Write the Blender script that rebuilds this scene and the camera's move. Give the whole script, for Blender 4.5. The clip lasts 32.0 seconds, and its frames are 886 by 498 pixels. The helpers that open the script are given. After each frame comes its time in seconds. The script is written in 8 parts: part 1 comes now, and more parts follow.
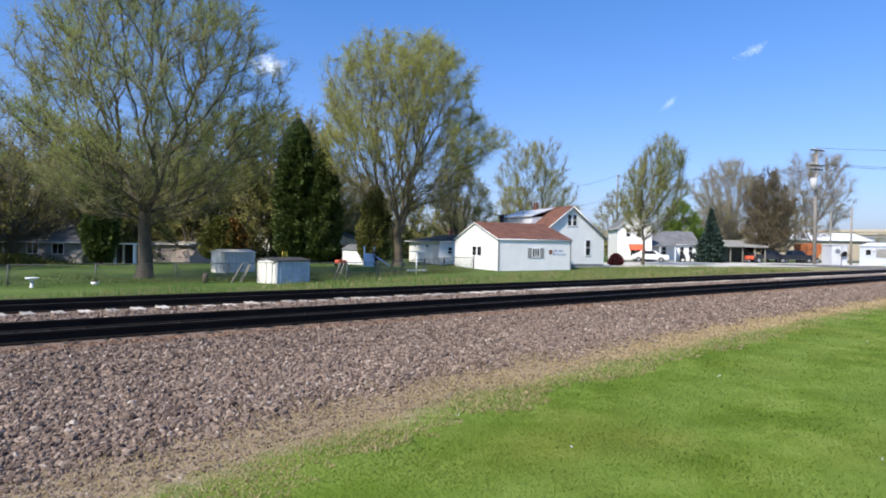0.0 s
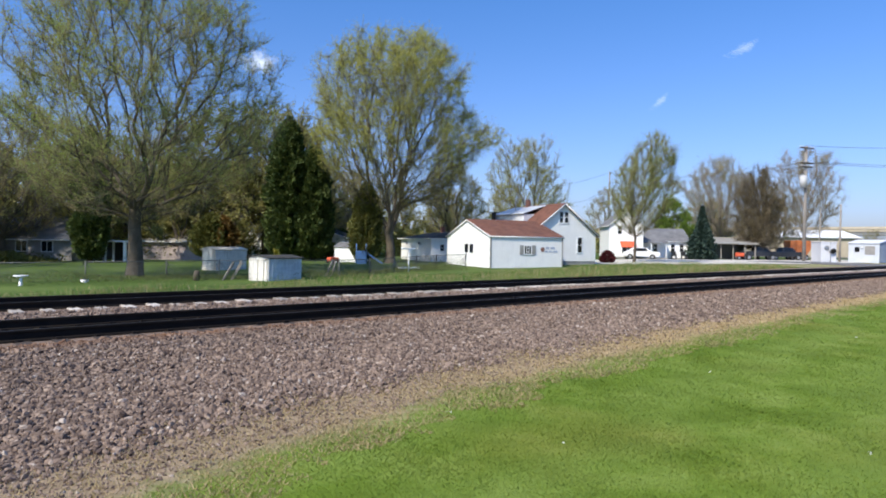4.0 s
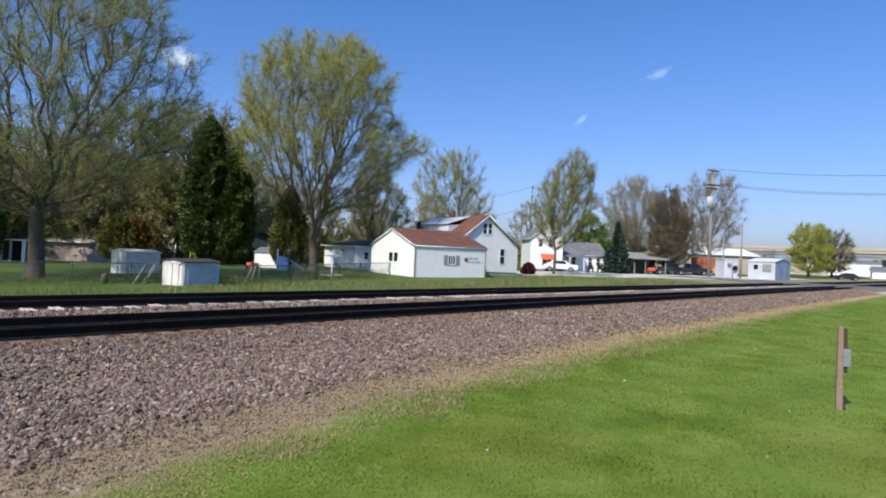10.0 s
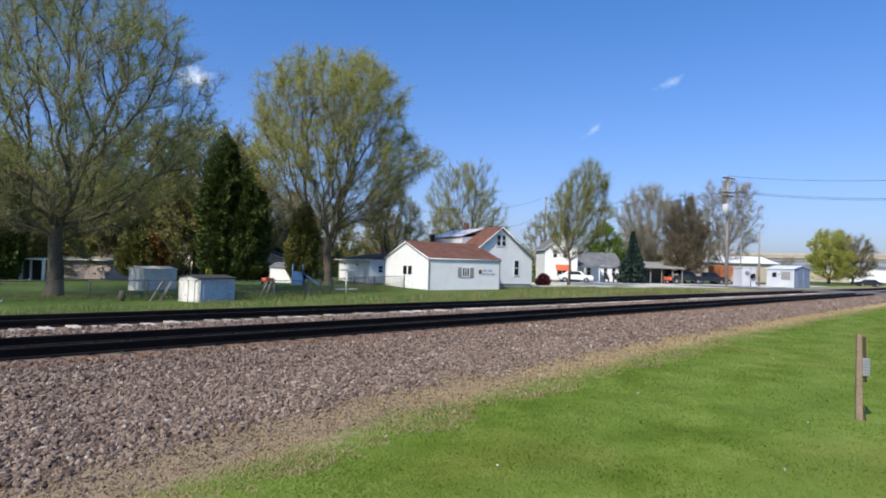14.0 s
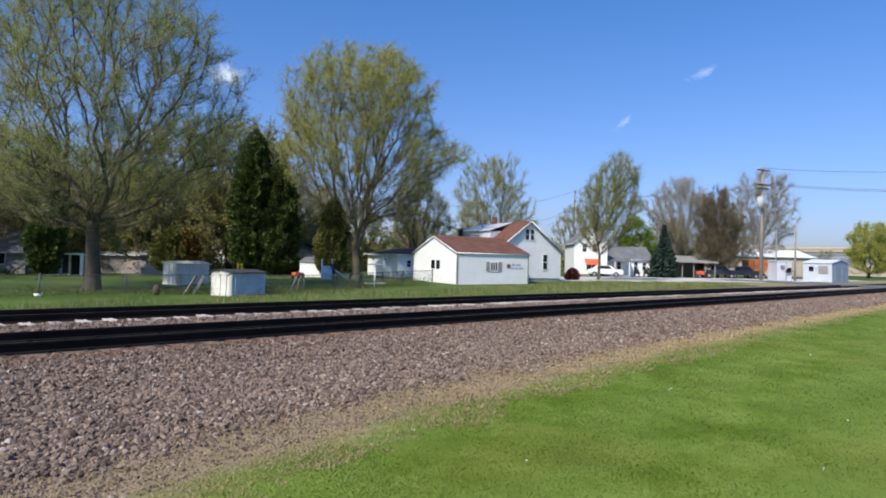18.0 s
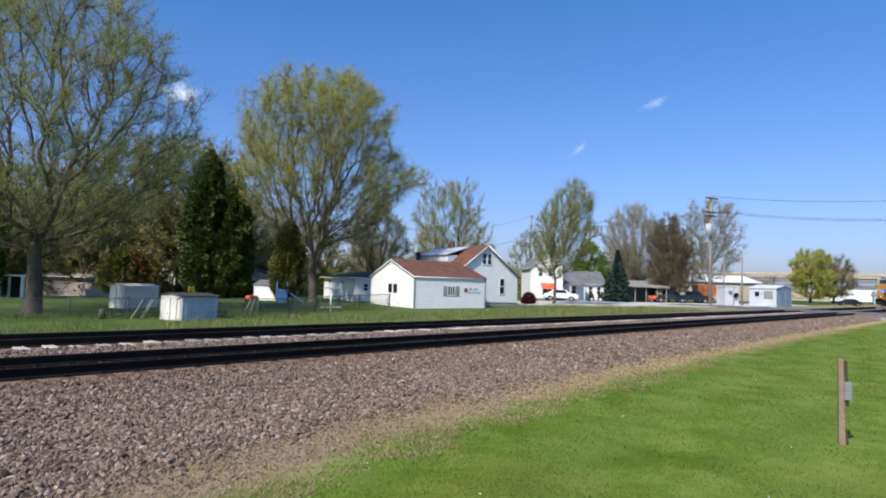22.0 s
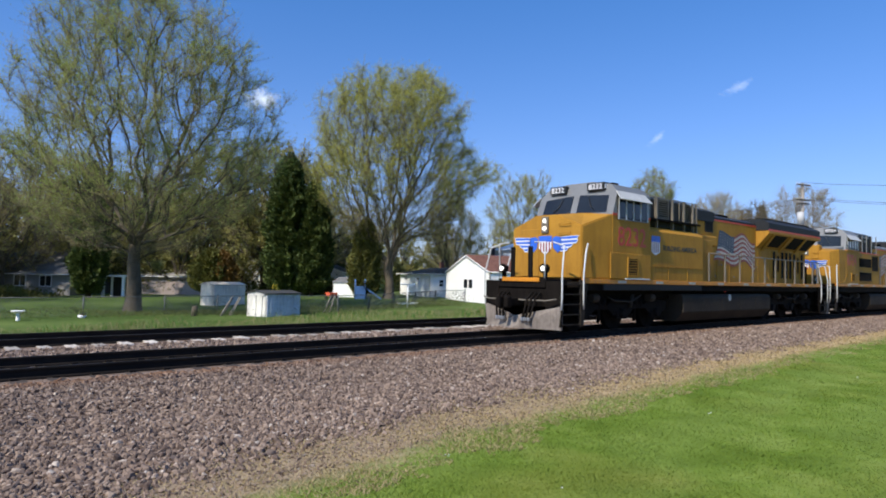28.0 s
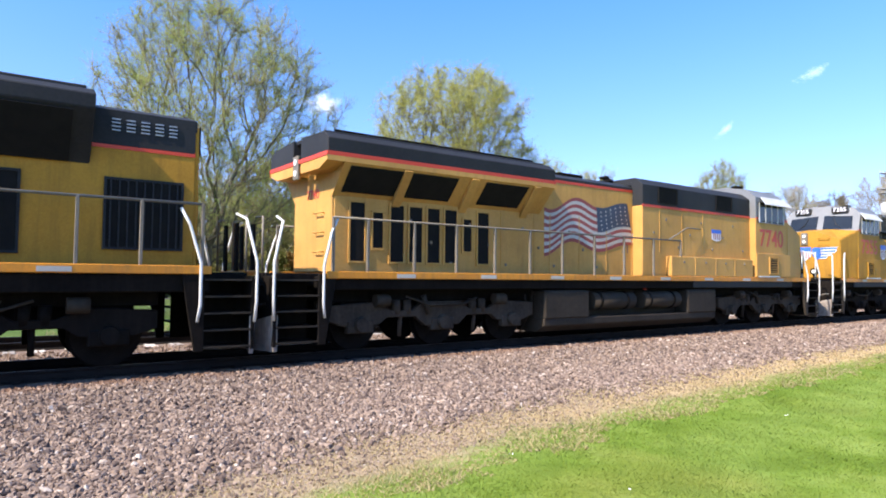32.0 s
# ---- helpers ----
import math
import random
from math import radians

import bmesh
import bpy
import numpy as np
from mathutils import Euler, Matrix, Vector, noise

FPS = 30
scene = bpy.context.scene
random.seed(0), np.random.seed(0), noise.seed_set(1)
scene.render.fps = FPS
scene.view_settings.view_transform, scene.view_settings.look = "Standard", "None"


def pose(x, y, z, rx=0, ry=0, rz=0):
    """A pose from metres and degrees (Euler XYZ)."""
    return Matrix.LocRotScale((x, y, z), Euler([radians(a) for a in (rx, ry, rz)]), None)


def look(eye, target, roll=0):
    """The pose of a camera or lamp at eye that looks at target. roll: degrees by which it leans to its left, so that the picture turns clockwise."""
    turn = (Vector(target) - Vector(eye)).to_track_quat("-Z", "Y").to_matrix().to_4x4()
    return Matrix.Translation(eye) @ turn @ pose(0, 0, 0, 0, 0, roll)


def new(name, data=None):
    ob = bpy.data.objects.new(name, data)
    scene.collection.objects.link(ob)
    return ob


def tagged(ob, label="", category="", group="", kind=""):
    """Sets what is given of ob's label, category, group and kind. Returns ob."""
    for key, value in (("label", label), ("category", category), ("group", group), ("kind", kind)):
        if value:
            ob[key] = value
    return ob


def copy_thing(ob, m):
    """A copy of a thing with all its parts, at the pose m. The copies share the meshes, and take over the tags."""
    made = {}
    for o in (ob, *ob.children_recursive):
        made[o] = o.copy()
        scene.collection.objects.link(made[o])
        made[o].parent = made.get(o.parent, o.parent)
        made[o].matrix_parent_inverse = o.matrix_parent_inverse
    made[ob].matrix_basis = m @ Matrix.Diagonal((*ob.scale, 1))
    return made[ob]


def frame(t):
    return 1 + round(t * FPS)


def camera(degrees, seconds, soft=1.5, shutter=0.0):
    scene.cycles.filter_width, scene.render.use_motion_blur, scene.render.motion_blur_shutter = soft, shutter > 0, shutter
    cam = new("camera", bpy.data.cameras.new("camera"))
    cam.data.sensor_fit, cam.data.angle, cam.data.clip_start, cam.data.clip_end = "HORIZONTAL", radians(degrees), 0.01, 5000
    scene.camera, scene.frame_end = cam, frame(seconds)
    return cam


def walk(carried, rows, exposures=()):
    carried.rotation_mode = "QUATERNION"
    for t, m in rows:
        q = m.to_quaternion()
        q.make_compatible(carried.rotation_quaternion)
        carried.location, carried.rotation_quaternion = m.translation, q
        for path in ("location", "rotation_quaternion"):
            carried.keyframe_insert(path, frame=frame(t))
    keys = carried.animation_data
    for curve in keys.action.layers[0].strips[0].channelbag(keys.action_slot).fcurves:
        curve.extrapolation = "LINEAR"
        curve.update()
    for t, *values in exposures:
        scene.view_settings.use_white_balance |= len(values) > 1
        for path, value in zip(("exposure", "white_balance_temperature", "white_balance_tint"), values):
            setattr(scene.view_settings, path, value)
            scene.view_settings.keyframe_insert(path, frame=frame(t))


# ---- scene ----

# ---------- camera ----------
cam = camera(70.15, 32.0, soft=1.85)
PATH = [
    (0, 0.008, 0.017, 1.734, 89.713, -1.072, -40.635),
    (0.5, 0.010, 0.009, 1.736, 89.862, -0.935, -41.086),
    (1, 0.011, 0.007, 1.739, 90.082, -0.683, -41.033),
    (1.5, 0.011, 0.001, 1.735, 90.103, -1.049, -40.874),
    (2, 0.018, 0.008, 1.732, 89.874, -0.873, -40.743),
    (2.5, 0.009, 0.017, 1.727, 89.704, -1.053, -40.577),
    (3, 0.015, 0.020, 1.729, 89.402, -1.103, -40.667),
    (3.5, 0.016, 0.023, 1.730, 89.374, -0.958, -40.940),
    (5.5, -0.012, 0.009, 1.729, 90.049, -1.600, -42.814),
    (6, -0.009, 0.013, 1.734, 90.148, -1.380, -43.176),
    (6.5, -0.013, 0.015, 1.734, 90.161, -1.185, -43.395),
    (7, -0.001, 0.020, 1.731, 90.224, -1.270, -43.462),
    (7.5, -0.012, 0.012, 1.732, 90.258, -1.279, -43.641),
    (8, 0.000, 0.019, 1.729, 90.318, -1.298, -44.091),
    (8.5, -0.007, 0.021, 1.727, 90.362, -1.595, -44.474),
    (9, -0.033, 0.020, 1.726, 90.610, -0.728, -46.810),
    (9.5, -0.047, 0.038, 1.723, 90.126, -1.828, -48.014),
    (10, -0.056, 0.031, 1.727, 90.507, -2.515, -48.263),
    (10.5, -0.044, 0.022, 1.727, 90.539, -2.766, -48.819),
    (11, -0.024, -0.005, 1.739, 90.486, -3.117, -49.255),
    (11.5, -0.003, -0.003, 1.738, 90.544, -2.632, -49.548),
    (12, -0.014, -0.015, 1.745, 91.353, -2.142, -49.390),
    (12.5, -0.014, -0.020, 1.742, 91.437, -1.948, -49.195),
    (13, -0.015, -0.018, 1.739, 91.139, -2.202, -48.305),
    (13.5, -0.006, -0.013, 1.735, 91.235, -1.834, -47.425),
    (14, -0.005, -0.013, 1.741, 91.583, -1.636, -46.918),
    (14.5, -0.014, -0.018, 1.743, 91.840, -1.750, -46.394),
    (15, -0.010, -0.012, 1.738, 91.777, -1.796, -45.675),
    (15.5, -0.000, -0.004, 1.741, 91.668, -1.911, -45.343),
    (17.5, 0.026, 0.006, 1.743, 91.131, -1.736, -44.747),
    (18, 0.026, 0.012, 1.735, 91.011, -1.560, -44.361),
    (18.5, 0.021, 0.001, 1.738, 90.874, -1.363, -44.250),
    (19, 0.025, 0.000, 1.736, 90.875, -1.363, -44.321),
    (19.5, 0.033, -0.013, 1.753, 90.948, -1.712, -45.412),
    (20, 0.042, -0.011, 1.797, 93.396, -1.449, -47.921),
    (20.5, 0.037, -0.004, 1.803, 93.443, -1.841, -48.603),
    (21, 0.039, -0.002, 1.806, 93.131, -1.710, -48.558),
    (21.5, 0.043, -0.001, 1.808, 93.145, -1.635, -48.483),
    (22, 0.046, -0.002, 1.804, 93.218, -1.855, -48.201),
    (22.5, 0.045, -0.013, 1.805, 93.273, -1.559, -47.797),
    (23, 0.043, -0.008, 1.801, 93.313, -1.928, -47.625),
    (23.5, 0.043, -0.013, 1.804, 93.439, -1.642, -47.420),
    (24, 0.035, -0.015, 1.802, 93.495, -1.762, -47.296),
    (24.5, 0.043, -0.009, 1.799, 92.943, -1.593, -47.277),
    (25, 0.042, -0.015, 1.804, 92.457, -2.205, -47.381),
    (25.5, 0.058, -0.010, 1.799, 92.162, -1.629, -47.502),
    (27.5, -0.010, -0.023, 1.787, 92.773, -1.431, -45.281),
    (28, -0.007, -0.014, 1.794, 92.647, -1.173, -41.425),
    (28.5, -0.006, -0.023, 1.790, 92.538, -1.032, -40.051),
    (29, -0.011, -0.020, 1.788, 92.423, -1.045, -39.398),
    (29.5, -0.009, -0.021, 1.793, 92.349, -0.649, -37.710),
    (30, -0.002, -0.015, 1.788, 92.313, -0.675, -37.071),
    (30.5, -0.005, -0.014, 1.781, 92.250, -0.748, -36.852),
    (31, 0.000, -0.030, 1.786, 92.124, -0.611, -36.720),
    (31.5, -0.006, -0.032, 1.795, 92.266, -0.732, -36.524),
    (32, -0.015, -0.024, 1.786, 92.514, -0.551, -35.884),
]

walk(cam, [(t, pose(*row)) for t, *row in PATH],
     exposures=[(0, 0.25, 6500, 10), (3.0, 0.22, 6500, 10), (7.0, 0.12, 6500, 10), (11.0, 0.0, 6500, 10), (27.0, 0.02, 6500, 10), (28.0, 0.1, 6500, 10), (28.5, 0.30, 6500, 10),
                (29.0, 0.60, 6530, 11), (29.5, 0.88, 6560, 12), (30.0, 1.02, 6600, 13), (31.0, 1.12, 6650, 14), (32.0, 1.12, 6650, 14)])

# ---------- light ----------
SUN_ELEVATION, SUN_OFF_TRACK = 45.0, 7.5
sun_to = Vector((-math.cos(radians(SUN_ELEVATION)) * math.cos(radians(SUN_OFF_TRACK)),
                 -math.cos(radians(SUN_ELEVATION)) * math.sin(radians(SUN_OFF_TRACK)),
                 math.sin(radians(SUN_ELEVATION))))
world = bpy.data.worlds.new("sky")
scene.world = world
world.use_nodes = True
wt = world.node_tree
sky = wt.nodes.new("ShaderNodeTexSky")
sky.sky_type = "NISHITA"
sky.sun_disc = False
sky.sun_elevation = radians(SUN_ELEVATION)
sky.sun_rotation = math.atan2(sun_to.x, sun_to.y)
sky.air_density, sky.dust_density, sky.ozone_density = 1.0, 1.3, 1.6
wt.nodes["Background"].inputs["Strength"].default_value = 0.125
tint = wt.nodes.new("ShaderNodeMix")
tint.data_type, tint.blend_type = "RGBA", "MULTIPLY"
tint.inputs[0].default_value = 1.0
# paler towards the horizon, deeper blue overhead
way_up = wt.nodes.new("ShaderNodeSeparateXYZ")
wt.links.new(wt.nodes.new("ShaderNodeTexCoord").outputs["Generated"], way_up.inputs[0])
depth = wt.nodes.new("ShaderNodeValToRGB")
for e, (at, c) in zip(depth.color_ramp.elements, ((0.03, (0.77, 0.85, 1.26, 1)), (0.42, (0.46, 0.90, 1.44, 1)))):
    e.position, e.color = at, c
wt.links.new(way_up.outputs[2], depth.inputs["Fac"])
wt.links.new(depth.outputs["Color"], tint.inputs[7])
wt.links.new(sky.outputs["Color"], tint.inputs[6])
wt.links.new(tint.outputs[2], wt.nodes["Background"].inputs["Color"])
sun = new("sun", bpy.data.lights.new("sun", "SUN"))
sun.data.energy, sun.data.angle, sun.data.color = 5.0, radians(0.55), (1.0, 0.912, 0.785)
sun.matrix_world = look(sun_to * 50, (0, 0, 0))

# ---------- materials ----------
def mat_new(name):
    m = bpy.data.materials.new(name)
    m.use_nodes = True
    nt = m.node_tree
    return m, nt, nt.nodes["Principled BSDF"]


def noise_node(nt, coord, scale, detail=4.0, rough=0.6):
    n = nt.nodes.new("ShaderNodeTexNoise")
    n.inputs["Scale"].default_value, n.inputs["Detail"].default_value, n.inputs["Roughness"].default_value = scale, detail, rough
    nt.links.new(coord, n.inputs["Vector"])
    return n.outputs["Fac"]


def ramp(nt, fac, stops):
    r = nt.nodes.new("ShaderNodeValToRGB")
    while len(r.color_ramp.elements) < len(stops):
        r.color_ramp.elements.new(0.5)
    for e, (p, c) in zip(r.color_ramp.elements, stops):
        e.position, e.color = p, (*c, 1) if len(c) == 3 else c
    nt.links.new(fac, r.inputs["Fac"])
    return r.outputs["Color"]


def mix(nt, fac, a, b, mode="MIX"):
    n = nt.nodes.new("ShaderNodeMix")
    n.data_type, n.blend_type = "RGBA", mode
    for sock, v in ((n.inputs[0], fac), (n.inputs[6], a), (n.inputs[7], b)):
        if isinstance(v, bpy.types.NodeSocket):
            nt.links.new(v, sock)
        elif isinstance(v, (int, float)):
            sock.default_value = v
        else:
            sock.default_value = (*v, 1)
    return n.outputs[2]


def math_node(nt, op, a, b=0.0, c=0.0, clamp=False):
    n = nt.nodes.new("ShaderNodeMath")
    n.operation, n.use_clamp = op, clamp
    for i, v in enumerate((a, b, c)):
        if isinstance(v, bpy.types.NodeSocket):
            nt.links.new(v, n.inputs[i])
        else:
            n.inputs[i].default_value = v
    return n.outputs[0]


def bump(nt, bsdf, height, strength, distance):
    b = nt.nodes.new("ShaderNodeBump")
    b.inputs["Strength"].default_value, b.inputs["Distance"].default_value = strength, distance
    nt.links.new(height, b.inputs["Height"])
    nt.links.new(b.outputs["Normal"], bsdf.inputs["Normal"])


def stretched(nt, coord, sx, sy, sz):
    n = nt.nodes.new("ShaderNodeMapping")
    n.inputs["Scale"].default_value = (sx, sy, sz)
    nt.links.new(coord, n.inputs["Vector"])
    return n.outputs["Vector"]


def surface(name, light, dark, rough=0.7, grain=20.0, blotch=1.5, metal=0.0, relief=0.3, depth=0.004, streak=None,
            streak_fac=0.5, island=0.0, spec=0.5, per_object=0.0):
    """Two scales of variation between two colours, an optional dirt colour in vertical streaks, and a fine relief."""
    m, nt, bsdf = mat_new(name)
    co = nt.nodes.new("ShaderNodeTexCoord").outputs["Object"]
    a, b = noise_node(nt, co, blotch, 5), noise_node(nt, co, grain, 3)
    f = math_node(nt, "ADD", math_node(nt, "MULTIPLY", a, 0.65), math_node(nt, "MULTIPLY", b, 0.35))
    col = ramp(nt, f, [(0.36, dark), (0.62, light)])
    if streak:
        s = noise_node(nt, stretched(nt, co, 5.0, 5.0, 0.5), 1.6, 5, 0.65)
        s = math_node(nt, "MULTIPLY", ramp(nt, s, [(0.48, (0, 0, 0)), (0.72, (1, 1, 1))]), streak_fac)
        col = mix(nt, s, col, streak)
    if island or per_object:
        src = nt.nodes.new("ShaderNodeNewGeometry").outputs["Random Per Island"] if island else nt.nodes.new("ShaderNodeObjectInfo").outputs["Random"]
        amount = island or per_object
        v = math_node(nt, "MULTIPLY_ADD", src, 2 * amount, 1 - amount)
        comb = nt.nodes.new("ShaderNodeCombineColor")
        for i in range(3):
            nt.links.new(v, comb.inputs[i])
        col = mix(nt, 1.0, col, comb.outputs[0], "MULTIPLY")
    nt.links.new(col, bsdf.inputs["Base Color"])
    bsdf.inputs["Roughness"].default_value, bsdf.inputs["Metallic"].default_value = rough, metal
    bsdf.inputs["Specular IOR Level"].default_value = spec
    if relief:
        bump(nt, bsdf, b, relief, depth)
    return m


def foliage(name, light, dark, trans=0.35):
    """Leaf colour with change from leaf to leaf, partly let through by the light."""
    m, nt, bsdf = mat_new(name)
    g = nt.nodes.new("ShaderNodeNewGeometry")
    col = ramp(nt, g.outputs["Random Per Island"], [(0.0, dark), (1.0, light)])
    n = noise_node(nt, nt.nodes.new("ShaderNodeTexCoord").outputs["Object"], 0.35, 3)
    col = mix(nt, math_node(nt, "MULTIPLY", n, 0.5), col, dark)
    nt.links.new(col, bsdf.inputs["Base Color"])
    bsdf.inputs["Roughness"].default_value, bsdf.inputs["Specular IOR Level"].default_value = 0.6, 0.25
    t = nt.nodes.new("ShaderNodeBsdfTranslucent")
    nt.links.new(col, t.inputs["Color"])
    s = nt.nodes.new("ShaderNodeMixShader")
    s.inputs[0].default_value = trans
    nt.links.new(bsdf.outputs[0], s.inputs[1])
    nt.links.new(t.outputs[0], s.inputs[2])
    nt.links.new(s.outputs[0], nt.nodes["Material Output"].inputs["Surface"])
    return m


def glow(name, color, strength):
    m, nt, bsdf = mat_new(name)
    bsdf.inputs["Emission Color"].default_value, bsdf.inputs["Emission Strength"].default_value = (*color, 1), strength
    bsdf.inputs["Base Color"].default_value = (*color, 1)
    return m


M_RAIL = surface("rail_steel", (0.018, 0.014, 0.012), (0.009, 0.0075, 0.007), 0.75, 30, 2, 0.0, 0.2, spec=0.12)
M_RAIL_TOP = surface("rail_running_band", (0.10, 0.09, 0.085), (0.05, 0.045, 0.04), 0.4, 30, 2, 0.9, 0.0)
M_TIE = surface("tie_wood", (0.07, 0.05, 0.038), (0.03, 0.022, 0.018), 0.9, 14, 1.5, 0, 0.5, per_object=0.25)
M_TIE_PALE = surface("tie_weathered", (0.50, 0.45, 0.40), (0.28, 0.245, 0.21), 0.9, 14, 1.5, 0, 0.5, per_object=0.45)


def stone_material():
    """Crushed stone: change from stone to stone, some pale ones, rust beside the rails."""
    m, nt, bsdf = mat_new("ballast_stone")
    geo = nt.nodes.new("ShaderNodeNewGeometry")
    each = geo.outputs["Random Per Island"]
    col = ramp(nt, each, [(0.0, (0.065, 0.043, 0.033)), (0.35, (0.17, 0.122, 0.095)), (0.72, (0.27, 0.195, 0.145)), (0.95, (0.36, 0.27, 0.205)), (1.0, (0.52, 0.45, 0.38))])
    col = mix(nt, math_node(nt, "MULTIPLY", noise_node(nt, geo.outputs["Position"], 0.5, 4), 0.45), col, (0.135, 0.095, 0.075))
    sep = nt.nodes.new("ShaderNodeSeparateXYZ")
    nt.links.new(geo.outputs["Position"], sep.inputs[0])
    off = math_node(nt, "ABSOLUTE", math_node(nt, "SUBTRACT", sep.outputs[1], 12.4))
    rust = math_node(nt, "MULTIPLY", math_node(nt, "MULTIPLY_ADD", off, -1.6, 3.0, True), noise_node(nt, geo.outputs["Position"], 1.3, 4))
    col = mix(nt, rust, col, (0.20, 0.088, 0.034))
    nt.links.new(col, bsdf.inputs["Base Color"])
    bsdf.inputs["Roughness"].default_value, bsdf.inputs["Specular IOR Level"].default_value = 0.85, 0.25
    return m


M_STONE = stone_material()
M_WHITE = surface("white_siding_paint", (0.90, 0.90, 0.89), (0.84, 0.84, 0.83), 0.65, 8, 0.8, 0, 0.1, streak=(0.55, 0.53, 0.50), streak_fac=0.15)
M_GREYWHITE = surface("pale_grey_siding_paint", (0.82, 0.81, 0.78), (0.74, 0.73, 0.71), 0.65, 8, 0.8, 0, 0.1, streak=(0.45, 0.45, 0.45), streak_fac=0.15)
M_SHINGLE = surface("brown_shingles", (0.20, 0.085, 0.055), (0.10, 0.045, 0.032), 0.9, 12, 1.2, 0, 0.5, 0.01)
M_GREYSHINGLE = surface("grey_shingles", (0.20, 0.20, 0.205), (0.11, 0.11, 0.115), 0.9, 12, 1.2, 0, 0.5, 0.01)
M_DARKROOF = surface("dark_roofing", (0.06, 0.058, 0.055), (0.03, 0.03, 0.03), 0.9, 12, 1.2, 0, 0.5, 0.01)
M_TRIM = surface("white_trim", (0.8, 0.8, 0.8), (0.72, 0.72, 0.72), 0.5, 8, 0.8, 0, 0.1)
M_WINDOW = surface("dark_window_glass", (0.02, 0.022, 0.026), (0.012, 0.013, 0.015), 0.08, 3, 0.5, 0, 0.0)
M_BARK = surface("bark", (0.115, 0.093, 0.066), (0.052, 0.042, 0.031), 0.95, 9, 1.2, 0, 0.8, 0.02)
M_BARK_PALE = surface("pale_bark", (0.145, 0.118, 0.084), (0.070, 0.057, 0.041), 0.95, 9, 1.2, 0, 0.8, 0.02)
M_TWIG = surface("grey_brown_twigs", (0.30, 0.255, 0.20), (0.17, 0.145, 0.115), 0.95, 9, 1.2, 0, 0.5, 0.02)
M_BUDS = surface("budding_olive_twigs", (0.20, 0.175, 0.085), (0.105, 0.092, 0.046), 0.95, 9, 1.2, 0, 0.3, 0.02, island=0.3)
M_FOUND = surface("concrete_block", (0.30, 0.30, 0.30), (0.20, 0.20, 0.20), 0.9, 12, 1.5, 0, 0.5)
M_GALV = surface("galvanised_steel", (0.42, 0.43, 0.44), (0.30, 0.31, 0.32), 0.45, 10, 1, 0.7, 0.05)
M_POLE = surface("weathered_pole", (0.34, 0.30, 0.26), (0.21, 0.185, 0.16), 0.9, 16, 1.2, 0, 0.5)

# ---------- building helpers ----------
def bm_box(x0, x1, y0, y1, z0, z1, b=0.0):
    bm = bmesh.new()
    bmesh.ops.create_cube(bm, size=1)
    bmesh.ops.scale(bm, vec=(x1 - x0, y1 - y0, z1 - z0), verts=bm.verts)
    bmesh.ops.translate(bm, vec=((x0 + x1) / 2, (y0 + y1) / 2, (z0 + z1) / 2), verts=bm.verts)
    if b:
        bmesh.ops.bevel(bm, geom=bm.edges[:], offset=b, segments=1, affect="EDGES")
    return bm


def bm_loft(a, b):
    """A closed solid between two rings of equally many points."""
    bm = bmesh.new()
    va, vb = [bm.verts.new(p) for p in a], [bm.verts.new(p) for p in b]
    n = len(a)
    bm.faces.new(va)
    bm.faces.new(list(reversed(vb)))
    for i in range(n):
        bm.faces.new((va[i], vb[i], vb[(i + 1) % n], va[(i + 1) % n]))
    bmesh.ops.recalc_face_normals(bm, faces=bm.faces)
    return bm


def bm_prism(profile, axis, a0, a1, b=0.0):
    """A profile of pairs carried along an axis: for x the pairs are y, z; for y they are x, z; for z they are x, y."""
    put = {"x": lambda p, a: (a, p[0], p[1]), "y": lambda p, a: (p[0], a, p[1]), "z": lambda p, a: (p[0], p[1], a)}[axis]
    bm = bm_loft([put(p, a0) for p in profile], [put(p, a1) for p in profile])
    if b:
        bmesh.ops.bevel(bm, geom=bm.edges[:], offset=b, segments=1, affect="EDGES")
    return bm


def bm_tube(points, r, n=6, r1=None):
    """A round bar through the points."""
    bm = bmesh.new()
    pts, rings = [Vector(p) for p in points], []
    for i, p in enumerate(pts):
        d = (pts[min(i + 1, len(pts) - 1)] - pts[max(i - 1, 0)]).normalized()
        u = d.orthogonal().normalized()
        v = d.cross(u)
        rr = r if r1 is None else r + (r1 - r) * i / (len(pts) - 1)
        rings.append([bm.verts.new(p + (u * math.cos(k) + v * math.sin(k)) * rr) for k in (2 * math.pi * j / n for j in range(n))])
    for a, b in zip(rings, rings[1:]):
        # match the nearest corner, so that the bar does not twist
        s = min(range(n), key=lambda q: sum((a[j].co - b[(j + q) % n].co).length for j in range(n)))
        flip = sum((a[j].co - b[(s - j) % n].co).length for j in range(n)) < sum((a[j].co - b[(j + s) % n].co).length for j in range(n)) - 1e-6
        for j in range(n):
            q0, q1 = ((s - j) % n, (s - j - 1) % n) if flip else ((j + s) % n, (j + s + 1) % n)
            bm.faces.new((a[j], a[(j + 1) % n], b[q1], b[q0]))
        if flip:
            b[:] = [b[(s - j) % n] for j in range(n)]
        else:
            b[:] = [b[(j + s) % n] for j in range(n)]
    bm.faces.new(rings[0])
    bm.faces.new(rings[-1])
    for f in bm.faces:
        f.smooth = len(f.verts) == 4
    bmesh.ops.recalc_face_normals(bm, faces=bm.faces)
    return bm


